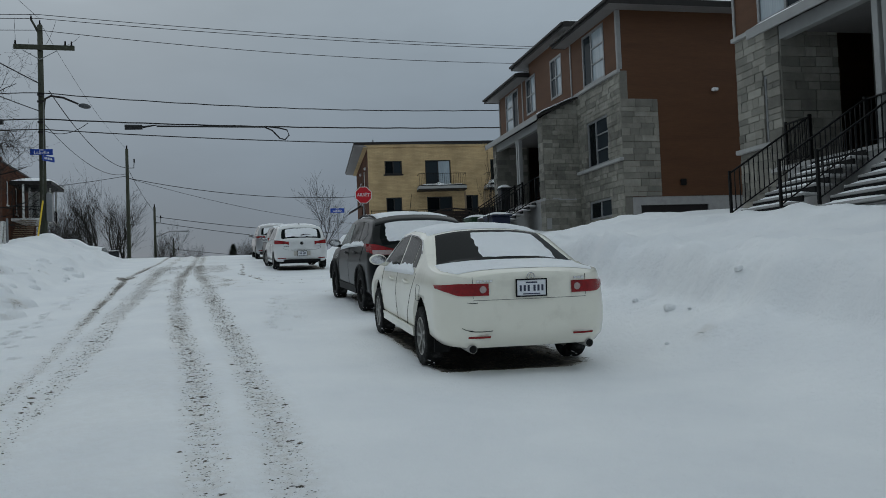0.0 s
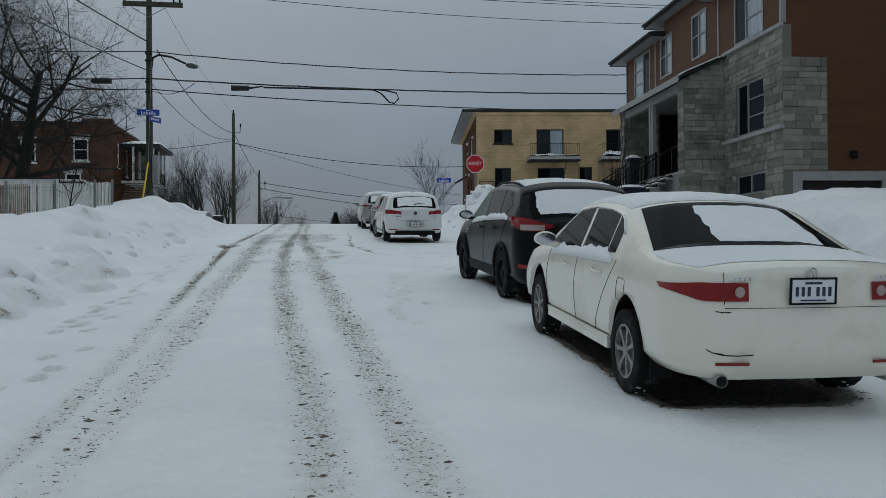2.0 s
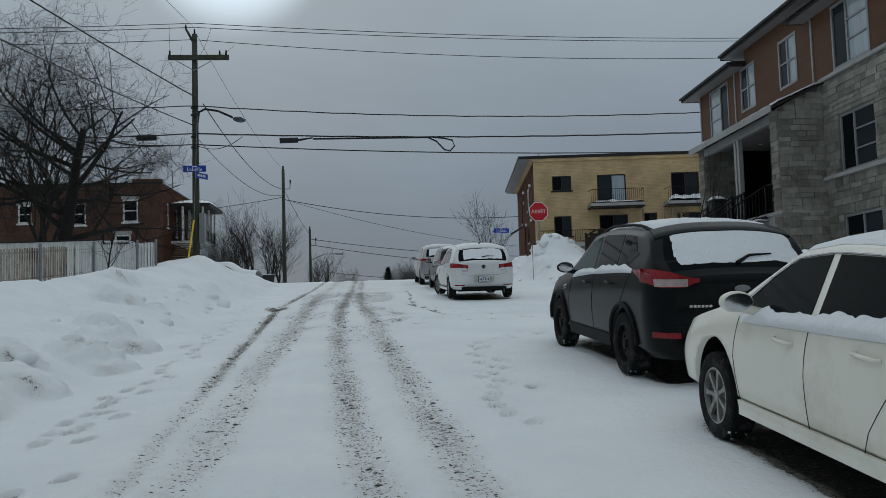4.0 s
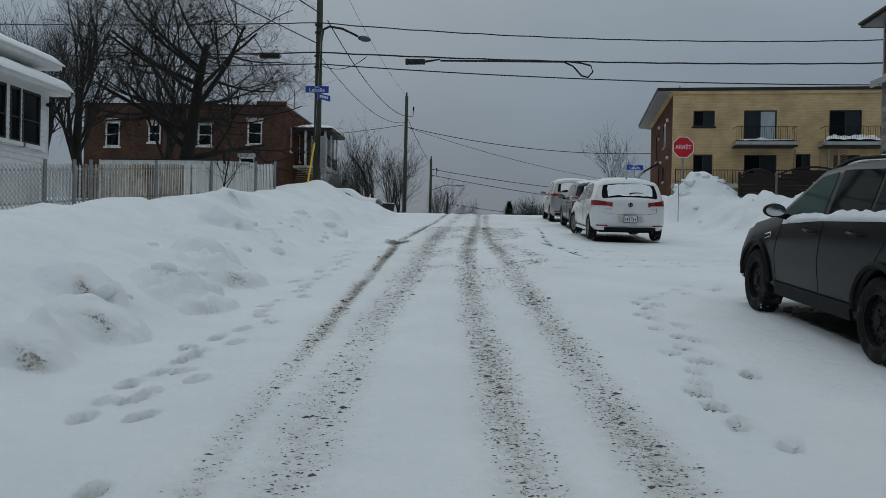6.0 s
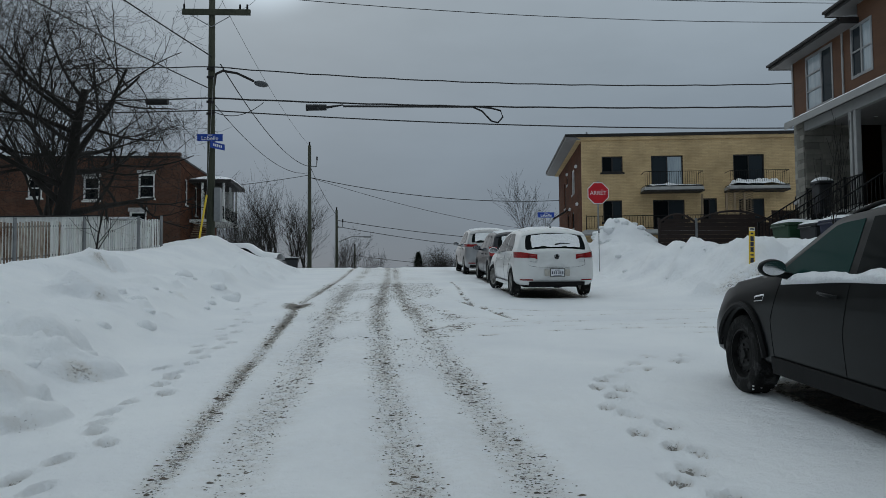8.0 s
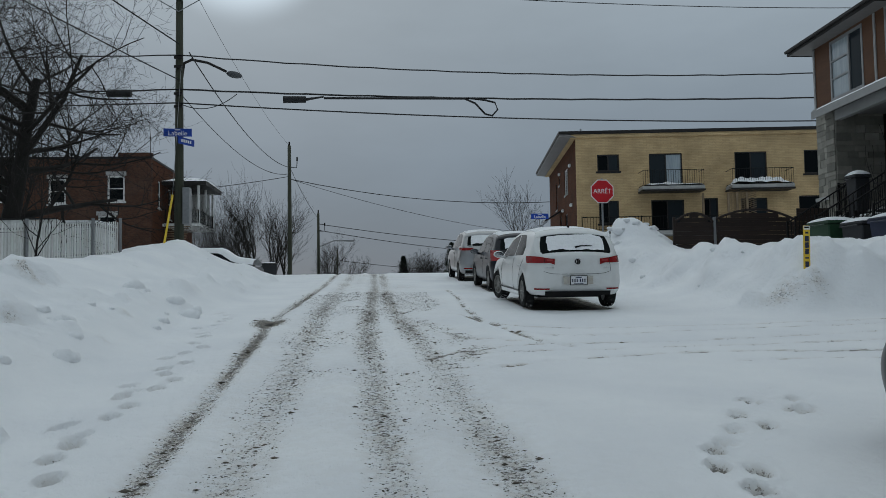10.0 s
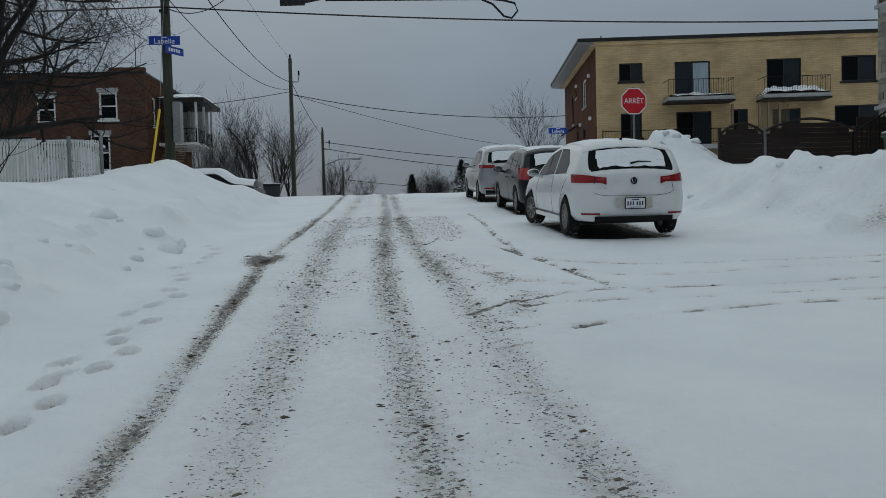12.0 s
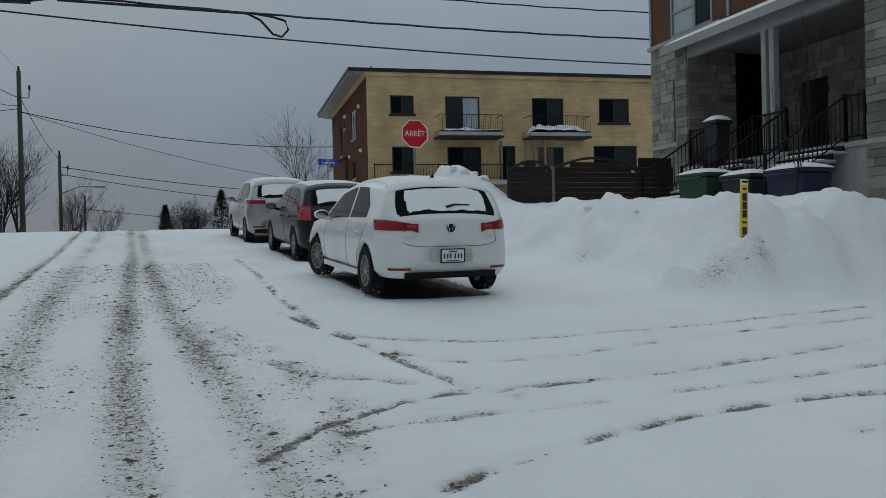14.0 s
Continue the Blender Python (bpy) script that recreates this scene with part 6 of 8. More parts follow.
def town_house(x, y, z, yaw, full):
    """Two-storey pair of houses: stone below, orange-brown siding above, recessed porch between two bays."""
    W, D = 14.65, 10.5
    h = base("town_house", pose(x, y, z, 0, 0, yaw), "two-storey town house in grey stone and orange-brown siding", "house", "town houses")
    band, eav = 8.85, 11.0
    lower = [(1.20, 3.15, 5.80, 7.55), (1.15, 3.2, 3.80, 4.5), (11.45, 13.45, 5.80, 7.55), (11.45, 13.45, 3.8, 4.5)]
    upper = [(1.15, 3.2, 8.92, 10.93), (11.45, 13.5, 8.92, 10.93), (5.5, 6.85, 9.28, 11.0), (8.85, 10.2, 9.28, 11.0)]
    doors = [(4.95, 5.95, 4.78, 6.95), (8.7, 9.7, 4.78, 6.95)]
    wall("front_wall", 0, 4.05, 2.4, band, 0.03, 0.30, lower, "mortar", h)
    wall("front_wall", 11.1, W, 2.4, band, 0.03, 0.30, lower, "mortar", h)
    wall("front_wall", 0, W, band, eav + 0.05, 0.0, 0.30, upper, "siding", h, label="orange-brown horizontal siding")
    # porch back wall set deeper
    wall("porch_back_wall", 4.05, 11.1, 4.3, band, 1.4, 1.6, doors, "mortar", h)
    wall("porch_base", 4.05, 11.1, 2.4, 4.70, -1.45, -1.25, [], "concrete", h)
    part("porch_floor", bx(-1.50, 1.4, 4.05, 11.1, 4.70, 4.80), "concrete", h)
    wall("side_wall", 0.30, D, 4.38, eav + 0.05, 0.0, 0.30, [(7.6, 8.4, 6.5, 8.0)], "siding", h, axis="x")
    wall("side_wall", 0.30, D, 4.38, eav + 0.05, W - 0.30, W, [], "siding", h, axis="x")
    wall("foundation", 0.30, D, 2.0, 4.376, 0.02, 0.30, [(0.62, 3.25, 2.2, 4.08)], "concrete", h, axis="x")
    wall("foundation", 0.30, D, 2.0, 4.376, W - 0.30, W - 0.02, [], "concrete", h, axis="x")
    part("garage_door", bx(0.62, 3.25, 0.12, 0.18, 2.2, 4.08), "door_black", h, "dark garage door below ground level")
    wall("back_wall", 0, W, 2.0, eav, D, D + 0.3, [], "siding", h)
    window(h, 7.6, 8.4, 6.5, 8.0, 0.04, "x", -1, "white_frame", (), ["pane_dark"])
    for hole in doors:
        d = part("door", bx(1.46, 1.52, hole[0] + 0.04, hole[1] - 0.04, hole[2], hole[3] - 0.04), "door_black", h, "dark front door")
        part("door_handle", bx(1.42, 1.46, hole[0] + 0.12, hole[0] + 0.15, 5.7, 5.85), "chrome", d)
    for k, (a, b, c, d) in enumerate(upper):
        wide = k < 2
        side = 0 if k == 0 else 1
        window(h, a, b, c, d, -0.02, "y", -1, "win_frame", ((0.58, 0.42)[side],) if wide else (0.5,), (["curtain", "pane"] if side == 0 else ["pane", "curtain"]) if wide else ["curtain", "pane"], bars=((side, 0.36), (side, 0.66)) if wide else ((0, 0.5), (1, 0.5)), fw=0.09)
    for k, (a, b, c, d) in enumerate(lower):
        tall, side = d - c > 1, 0 if k < 2 else 1
        window(h, a, b, c, d, 0.05, "y", -1, "win_frame", ((0.6, 0.4)[side],) if tall else (0.5,), ["pane", "pane_dark"], bars=((side, 0.33), (side, 0.66)) if tall else (), fw=0.07)
    # stone bands and sills
    for a, b in ((-0.05, 4.05), (11.1, W + 0.05)):
        part("stone_band", bx(-0.10, 0.03, a, b, band - 0.07, band + 0.05, bevel=0.015), "concrete", h, "pale stone band under the upper windows")
        part("stone_sill", bx(-0.12, 0.03, a, b, 5.66, 5.78, bevel=0.015), "concrete", h)
    part("corner_trim", bx(-0.03, 0.12, -0.03, -0.002, band + 0.05, eav), "grey_trim", h)
    for u in (0.0, 4.4, 10.7, W - 0.1):
        part("wall_trim", bx(-0.035, -0.002, u, u + 0.10, band + 0.05, eav), "grey_trim", h)
    # porch end walls, middle columns, roof
    for u0, u1 in ((4.05, 4.62), (10.55, 11.1)):
        pw = bmesh.new()
        prism(pw, [(-1.46, 2.4), (0.03, 2.4), (0.03, 8.80), (-1.46, 8.03)], "y", u0 + 0.03, u1 - 0.03)
        part("porch_wall", pw, "mortar", h)
    for x0, u in ((-1.44, 7.28), (-1.44, 7.55)):
        part("column", bx(x0, x0 + 0.16, u, u + 0.16, 4.80, 7.90, bevel=0.01), "grey_trim", h, "square grey porch column")
    pr = bmesh.new()
    prism(pr, [(-1.75, 8.05), (0.0, 8.80), (0.0, 8.72), (-1.70, 7.98)], "y", 3.85, 11.3)
    roof = part("porch_roof", pr, "dark_trim", h)
    part("porch_beam", bx(-1.46, -1.28, 4.60, 10.57, 7.66, 7.97), "grey_trim", roof)
    part("porch_fascia", bx(-1.80, -1.752, 3.82, 11.33, 7.86, 8.08), "grey_trim", roof)
    part("porch_ceiling", bx(-1.28, 1.4, 4.60, 10.57, 7.86, 7.90), "soffit", roof)
    wall("porch_upper_wall", 4.05, 11.1, 8.0, band, 0.30, 0.42, [], "mortar", h)
    for u in (6.0, 9.2):
        part("downlight", tb((0.2, u, 7.85), (0.2, u, 7.862), 0.06, n=16), "sign_white", roof)
    sn = bmesh.new()
    rows = []
    for i in range(7):
        t = i / 6
        rows.append([(-1.78 + 1.76 * t, 3.84 + 7.46 * j / 40, 8.07 + 0.75 * t + 0.075 * (1 if 0 < i < 6 else 0.15) * (0.8 + 0.7 * float(fbm(i * 0.4, j * 0.35)))) for j in range(41)])
    part("porch_roof_snow", sheet(sn, rows, Vector((0, 0, -0.05))), "snow", roof, "", True)
    # upper roofs: one over each bay, a taller one between and behind them
    eave(h, -0.75, 5.0, -0.60, D + 0.5, eav, 1.3, 2.4)
    eave(h, 9.65, W + 0.75, -0.60, D + 0.5, eav, 1.3, 2.4)
    wall("upper_gable_wall", 4.9, 9.75, eav + 0.05, 11.75, 0.02, 0.30, [], "siding", h)
    eave(h, 3.9, 11.0, -0.45, D, 11.62, 1.4, 3.0, "upper_roof")
    # stone veneer
    stones(h, 0, 4.05, 2.9, band - 0.07, 0.03, "y", -1, lower + [(-1, 99, 5.66, 5.78)], 11, full)
    stones(h, 11.1, W, 2.9, band - 0.07, 0.03, "y", -1, lower + [(-1, 99, 5.66, 5.78)], 12, False)
    stones(h, -1.46, 0.03, 3.4, 7.95, 4.08, "x", -1, [], 13, full)
    stones(h, -1.46, 0.03, 3.4, 7.95, 10.58, "x", -1, [], 14, False)
    stones(h, 4.08, 4.6, 3.4, 8.0, -1.46, "y", -1, [], 15, False)
    stones(h, 10.58, 11.08, 3.4, 8.0, -1.46, "y", -1, [], 16, False)
    stones(h, 4.62, 10.55, 4.8, 7.86, 1.4, "y", -1, doors, 17, False)
    stones(h, 0.0, 1.42, 4.39, 7.85, -0.002, "x", -1, [], 18, False)
    # stone up to the slope of the porch roof
    for k in range(4):
        z0 = 7.95 + 0.19 * k
        u = -1.46 + max(0.0, z0 + 0.19 - 8.03) / 0.77 * 1.49
        if u < -0.1:
            stones(h, u, 0.03, z0, z0 + 0.19, 4.08, "x", -1, [], 30 + k, False)
    # lamp and meter on the flank
    part("flood_lamp", bx(3.55, 3.78, -0.16, -0.003, 8.14, 8.26, bevel=0.03), "sign_white", h, "small white outdoor lamp")
    part("meter_box", bx(2.15, 2.35, -0.12, -0.003, 4.75, 4.98, bevel=0.02), "trim", h)
    part("meter_box", bx(5.3, 5.45, -0.08, -0.003, 4.7, 4.85, bevel=0.02), "sign_white", h)
    # stairs and railings
    for a, b in ((5.15, 6.85), (7.95, 9.65)):
        stair(h, a, b, 4.80, -1.50, 7)
        for u in (a, b):
            railing(h, [(-1.50, u, 4.80), (-3.45, u, 3.60)])
    railing(h, [(-1.47, 4.66, 4.80), (-1.47, 5.15, 4.80)])
    railing(h, [(-1.47, 6.85, 4.80), (-1.47, 7.95, 4.80)])
    railing(h, [(-1.47, 9.65, 4.80), (-1.47, 10.5, 4.80)])
    return h


town_house(13.85, 26.8, 0, -2.3, True)
town_house(13.45, 5.6, -0.85, -2.3, False)


def balcony(parent, u0, u1, z, depth, yf):
    """Slab balcony with iron railing on a facade whose face is at y = yf."""
    b = part("balcony", bx(u0, u1, yf - depth, yf, z - 0.22, z, bevel=0.02), "concrete", parent)
    part("slab_edge", bx(u0 - 0.03, u1 + 0.03, yf - depth - 0.03, yf - 0.02, z - 0.31, z - 0.224), "dark_trim", b)
    for h in (0.06, 0.95):
        part("rail", pipe(bmesh.new(), [(u0 + 0.04, yf - 0.02, z + h), (u0 + 0.04, yf - depth + 0.04, z + h), (u1 - 0.04, yf - depth + 0.04, z + h), (u1 - 0.04, yf - 0.02, z + h)], 0.02, 5), "black_iron", b)
    n = int((u1 - u0) / 0.14)
    for k in range(n + 1):
        u = u0 + 0.05 + (u1 - u0 - 0.1) * k / n
        part("baluster", tb((u, yf - depth + 0.04, z + 0.06), (u, yf - depth + 0.04, z + 0.95), 0.011, n=4), "black_iron", b)
    rows = []
    for i in range(8):
        rows.append([(u0 + 0.06 + (u1 - u0 - 0.12) * j / 24, yf - depth - 0.04 + (depth - 0.0) * i / 7, z + 0.004 + (0.46 if u0 > 8 else 0.24) * min(1, j / 3, (24 - j) / 3, (i + 0.8) / 2) * (0.7 + 1.6 * float(fbm(i * 0.5 + u0, j * 0.3)))) for j in range(25)])
    part("balcony_snow", sheet(bmesh.new(), rows), "snow", b, "", True)
    return b


def yellow_block():
    yaw = -6.0
    h = base("apartment_block", pose(11.9, 63.9, 0, 0, 0, yaw), "two-storey yellow brick apartment block with red flank and balconies", "building")
    u0, W, D, top = -0.54, 24.0, 16.0, 12.25
    wins = [(0.74, 2.08, 10.17, 11.2), (3.9, 5.92, 9.15, 11.2), (9.1, 11.05, 9.15, 11.2), (13.3, 15.25, 9.8, 11.25), (18.0, 20.0, 9.15, 11.2),
            (0.78, 2.0, 6.95, 8.35), (3.96, 5.96, 6.3, 8.34), (7.04, 8.02, 6.3, 8.4), (9.4, 11.0, 6.3, 8.35), (12.9, 15.7, 7.2, 8.45)]
    wall("front_wall", u0, W, 4.0, top, 0.0, 0.3, wins, "yellow_brick", h, axis="x", label="yellow brick front")
    flank = [(4.5, 6.3, 9.45, 11.15), (9.0, 9.8, 10.6, 11.2), (10.9, 11.8, 9.0, 11.0), (5.0, 6.3, 7.0, 8.15), (8.5, 9.4, 6.3, 8.3)]
    wall("side_wall", 0.3, D, 4.0, top, u0, u0 + 0.3, flank, "red_brick", h, axis="y", label="red brick flank")
    wall("side_wall", 0.3, D, 4.0, top, W - 0.3, W, [], "red_brick", h)
    wall("back_wall", u0, W, 4.0, top, D, D + 0.3, [], "red_brick", h, axis="x")
    for k, (a, b, c, d) in enumerate(wins):
        tall = d - c > 1.5
        window(h, a, b, c, d, 0.05, "x", -1, "dark_frame", (0.5,), ["pane", "curtain"] if k == 1 else ["pane_dark", "pane"], fw=0.07, sill=None if tall else "dark_trim")
    for k, (a, b, c, d) in enumerate(flank):
        window(h, a, b, c, d, u0 + 0.05, "y", -1, "white_frame" if k == 0 else "dark_frame", (0.5,), ["pane"], fw=0.08, sill="concrete")
    rf = part("roof", bx(u0 - 0.35, W + 0.3, -0.16, D + 0.6, top + 0.22, top + 0.42), "dark_trim", h, "flat roof with dark metal edge")
    part("soffit", bx(u0 - 0.32, W + 0.25, -0.10, D + 0.5, top + 0.003, top + 0.216), "yellow_brick", rf)
    # overhang along the flank
    ov = bmesh.new()
    prism(ov, [(u0 - 1.0, top + 0.12), (u0 - 0.002, top + 0.02), (u0 - 0.352, top + 0.216), (u0 - 1.0, top + 0.24)], "y", -0.12, D + 0.6)
    part("eave", ov, "soffit", rf, "pale eave along the flank")
    part("eave_edge", bx(u0 - 1.05, u0 - 0.352, -0.16, D + 0.62, top + 0.245, top + 0.42), "dark_trim", rf)
    part("roof_snow", bx(u0 + 0.4, W - 0.3, 0.5, D, top + 0.424, top + 0.46), "snow", rf)
    part("vent_pipe", tb((u0 + 0.6, 2.0, top + 0.5), (u0 + 0.6, 2.0, top + 0.95), 0.06, n=8), "grey_metal", rf)
    balcony(h, 3.2, 6.9, 9.05, 1.3, 0.0)
    balcony(h, 8.5, 12.2, 9.05, 1.3, 0.0)
    for yy, zz in ((2.6, 10.9), (8.6, 11.2), (6.9, 8.4), (2.3, 8.3)):
        part("vent_hood", bx(u0 - 0.16, u0 - 0.003, yy, yy + 0.3, zz, zz + 0.2, bevel=0.03), "sign_white", h)
    # ground-floor terrace railing
    railing(h, [(-0.5, -1.6, 6.35), (3.0, -1.6, 6.35), (8.0, -1.6, 6.35)], top=0.85, gap=0.16)
    part("terrace", bx(-0.6, 8.2, -1.7, -0.004, 6.1, 6.34), "concrete", h)
    # lattice screens between terraces
    for u in (6.7, 8.2, 8.7, 9.3):
        part("screen_post", bx(u, u + 0.12, -1.3, -1.18, 6.3, 8.55), "lattice_wood", h)
    for k in range(16):
        z = 6.6 + 0.12 * k
        part("lattice_slat", tb((8.3, -1.26, z), (9.9, -1.26, z + 0.5), 0.012, n=4), "lattice_wood", h)
        part("lattice_slat", tb((8.3, -1.24, z + 0.5), (9.9, -1.24, z), 0.012, n=4), "lattice_wood", h)
    aw = bmesh.new()
    prism(aw, [(u0 - 1.2, 8.0), (u0 - 0.003, 8.7), (u0 - 0.003, 8.6), (u0 - 1.2, 7.9)], "y", 8.2, 9.8)
    part("awning", aw, "door_black", h, "dark awning over the side entrance")


MAT["lattice_wood"] = surface("weathered_lattice_wood", (0.16, 0.115, 0.07), (0.26, 0.19, 0.12), rough=0.8, grain=8, bump=0.2)
yellow_block()


def brick_house():
    h = base("brick_house", pose(0, 0, 0), "dark red-brown brick house with white windows and a side porch stair", "house")
    x0, x1, y0, y1, top = -31.7, -16.1, 71.5, 84.0, 12.35
    wins = [(-30.05, -28.9, 9.15, 11.05), (-26.7, -25.7, 9.5, 10.9), (-22.85, -21.7, 9.3, 11.0), (-19.0, -17.85, 9.45, 11.2), (-19.6, -18.4, 6.2, 8.5)]
    wall("front_wall", x0, x1, 4.0, top, y0, y0 + 0.3, wins, "dark_red_brick", h, axis="x")
    side = [(73.2, 74.0, 9.2, 11.1), (76.2, 77.1, 8.7, 10.9), (79.0, 79.9, 8.7, 10.9)]
    wall("side_wall", y0 + 0.3, y1, 4.0, top, x1 - 0.3, x1, side, "red_brick", h)
    wall("side_wall", y0 + 0.3, y1, 4.0, top, x0, x0 + 0.3, [], "dark_red_brick", h)
    wall("back_wall", x0, x1, 4.0, top, y1, y1 + 0.3, [], "dark_red_brick", h, axis="x")
    for a, b, c, d in wins:
        w = window(h, a, b, c, d, y0 + 0.06, "x", -1, "white_frame", (), ["pane_dark"], bars=((0, 0.5),), fw=0.12, sill="white_frame")
        part("lintel", bx(a - 0.1, b + 0.1, y0 - 0.03, y0 - 0.002, d, d + 0.28), "concrete", w)
    for a, b, c, d in side:
        window(h, a, b, c, d, x1 - 0.06, "y", 1, "white_frame", (), ["pane_dark"], bars=((0, 0.5),), fw=0.1, sill="white_frame")
    rf = part("roof", bx(x0 - 0.05, x1 + 0.05, y0 - 0.05, y1 + 0.35, top, top + 0.14), "dark_trim", h)
    part("parapet", bx(x1 - 2.2, x1 + 0.06, y0 - 0.06, y0 + 0.3, top + 0.144, top + 0.40), "dark_red_brick", rf)
    part("roof_snow", bx(x0 + 0.3, x1 - 0.3, y0 + 0.4, y1, top + 0.144, top + 0.26), "snow", rf)
    # covered porch and open stair at the flank
    p = part("porch_deck", bx(x1 + 0.004, x1 + 2.6, 74.5, 80, 8.0, 8.2), "white_frame", h, "white side porch")
    part("porch_roof", bx(x1 + 0.004, x1 + 3.1, 74.2, 80.3, 10.95, 11.2), "dark_trim", p)
    rows = [[(x1 + 0.05 + 3.1 * j / 12, 74.15 + 6.2 * i / 8, 11.19 + 0.5 * (max(0.0, math.sin(math.pi * j / 12)) * max(0.0, math.sin(math.pi * i / 8))) ** 0.4) for j in range(13)] for i in range(9)]
    part("porch_snow", sheet(bmesh.new(), rows), "snow", p, "", True)
    for yy in (74.7, 77.2, 79.8):
        part("post", bx(x1 + 2.4, x1 + 2.55, yy, yy + 0.15, 8.2, 10.95), "white_frame", p)
        part("post", bx(x1 + 0.9, x1 + 1.05, yy - 0.4, yy - 0.25, 8.2, 10.95), "white_frame", p)
    part("porch_wall", bx(x1 + 0.3, x1 + 2.3, 79.6, 79.8, 8.2, 10.9), "white_frame", p)
    railing(p, [(x1 + 0.2, 74.5, 8.2), (x1 + 2.5, 74.5, 8.2), (x1 + 2.5, 79.8, 8.2)], top=0.95, gap=0.2)
    for k in range(12):
        z = 8.0 - 0.19 * k
        part("step", bx(x1 + 0.5, x1 + 1.9, 74.3 - 0.26 * k, 74.6 - 0.26 * k, z - 0.05, z), "lattice_wood", p)


brick_house()


def white_house():
    """Low white clapboard house with a snow-laden double eave."""
    h = base("clapboard_house", pose(-14.5, 34.0, 0.22), "low white clapboard house with thick snow on its eaves", "house")
    wins = [(-2.1, -1.55, 4.66, 6.25), (-1.45, -0.45, 4.66, 6.25), (-3.4, -2.3, 4.66, 6.25)]
    bm = wall_boxes(-11, 0, 1.5, 6.35, wins)
    core = bmesh.new()
    for a, b, c, d in bm:
        box(core, -0.25, -0.02, a, b, c, d)
    box(core, -7, -0.25, -0.25, -0.02, 1.5, 6.35)
    part("wall", core, "clapboard", h)
    z = 1.6
    while z < 6.3:
        for a, b, c, d in wall_boxes(-11, 0, z, z + 0.17, wins):
            if d - c > 0.02:
                cb = bmesh.new()
                prism(cb, [(-0.018, c), (0.012, c), (-0.006, d - 0.004), (-0.018, d - 0.004)], "y", a, b)
                part("board", cb, "clapboard", h)
        cb = bmesh.new()
        prism(cb, [(-0.018, z), (0.012, z), (-0.006, z + 0.166), (-0.018, z + 0.166)], "x", -7, -0.02)
        part("board", cb, "clapboard", h)
        z += 0.17
    for a, b, c, d in wins:
        window(h, a, b, c, d, 0.02, "y", 1, "dark_frame", (), ["pane_dark"], bars=((0, 0.45),), fw=0.07, sill="white_frame")
    part("corner_board", bx(-0.1, 0.02, -0.002, 0.03, 1.5, 6.35), "white_frame", h)
    for k, (x0, x1, z0, y1) in enumerate(((-2.6, 0.55, 6.35, 0.35), (-6.0, 0.05, 7.25, 0.75))):
        rf = bmesh.new()
        prism(rf, [(x1, z0), (x1, z0 + 0.16), (x0, z0 + 0.16 + (x1 - x0) * 0.22), (x0, z0 + (x1 - x0) * 0.22)], "y", -11.4, y1)
        r = part("roof", rf, "white_frame", h)
        rows = []
        for i in range(15):
            t = i / 14
            rows.append([(x1 + 0.08 - (x1 - x0) * t, -11.4 + (11.4 + y1 + 0.05) * j / 30, z0 + 0.164 + (x1 - x0) * 0.22 * t + (0.42 * min(1, (i / 3.0)) ** 0.5 if i else 0.0) * (0.85 + 0.5 * float(fbm(i * 0.3, j * 0.25 + k * 5)))) for j in range(31)])
        part("roof_snow", sheet(bmesh.new(), rows, Vector((0, 0, -0.05))), "snow", r, "thick rounded snow on the eave", True)
        part("soffit", bx(-0.02 if k == 0 else -1.6, x1 - 0.03, -11.2, y1 - 0.05, z0 - 0.03, z0 - 0.004), "white_frame", r)
    part("upper_wall", bx(-6, -1.6, -11, -0.02, 6.35, 7.9), "clapboard", h)
    lamp = bmesh.new()
    tube(lamp, (0.02, -0.12, 6.0), (0.22, -0.12, 6.0), 0.05, 0.09, 10)
    part("wall_lamp", lamp, "trim", h, "black wall lamp")


white_house()


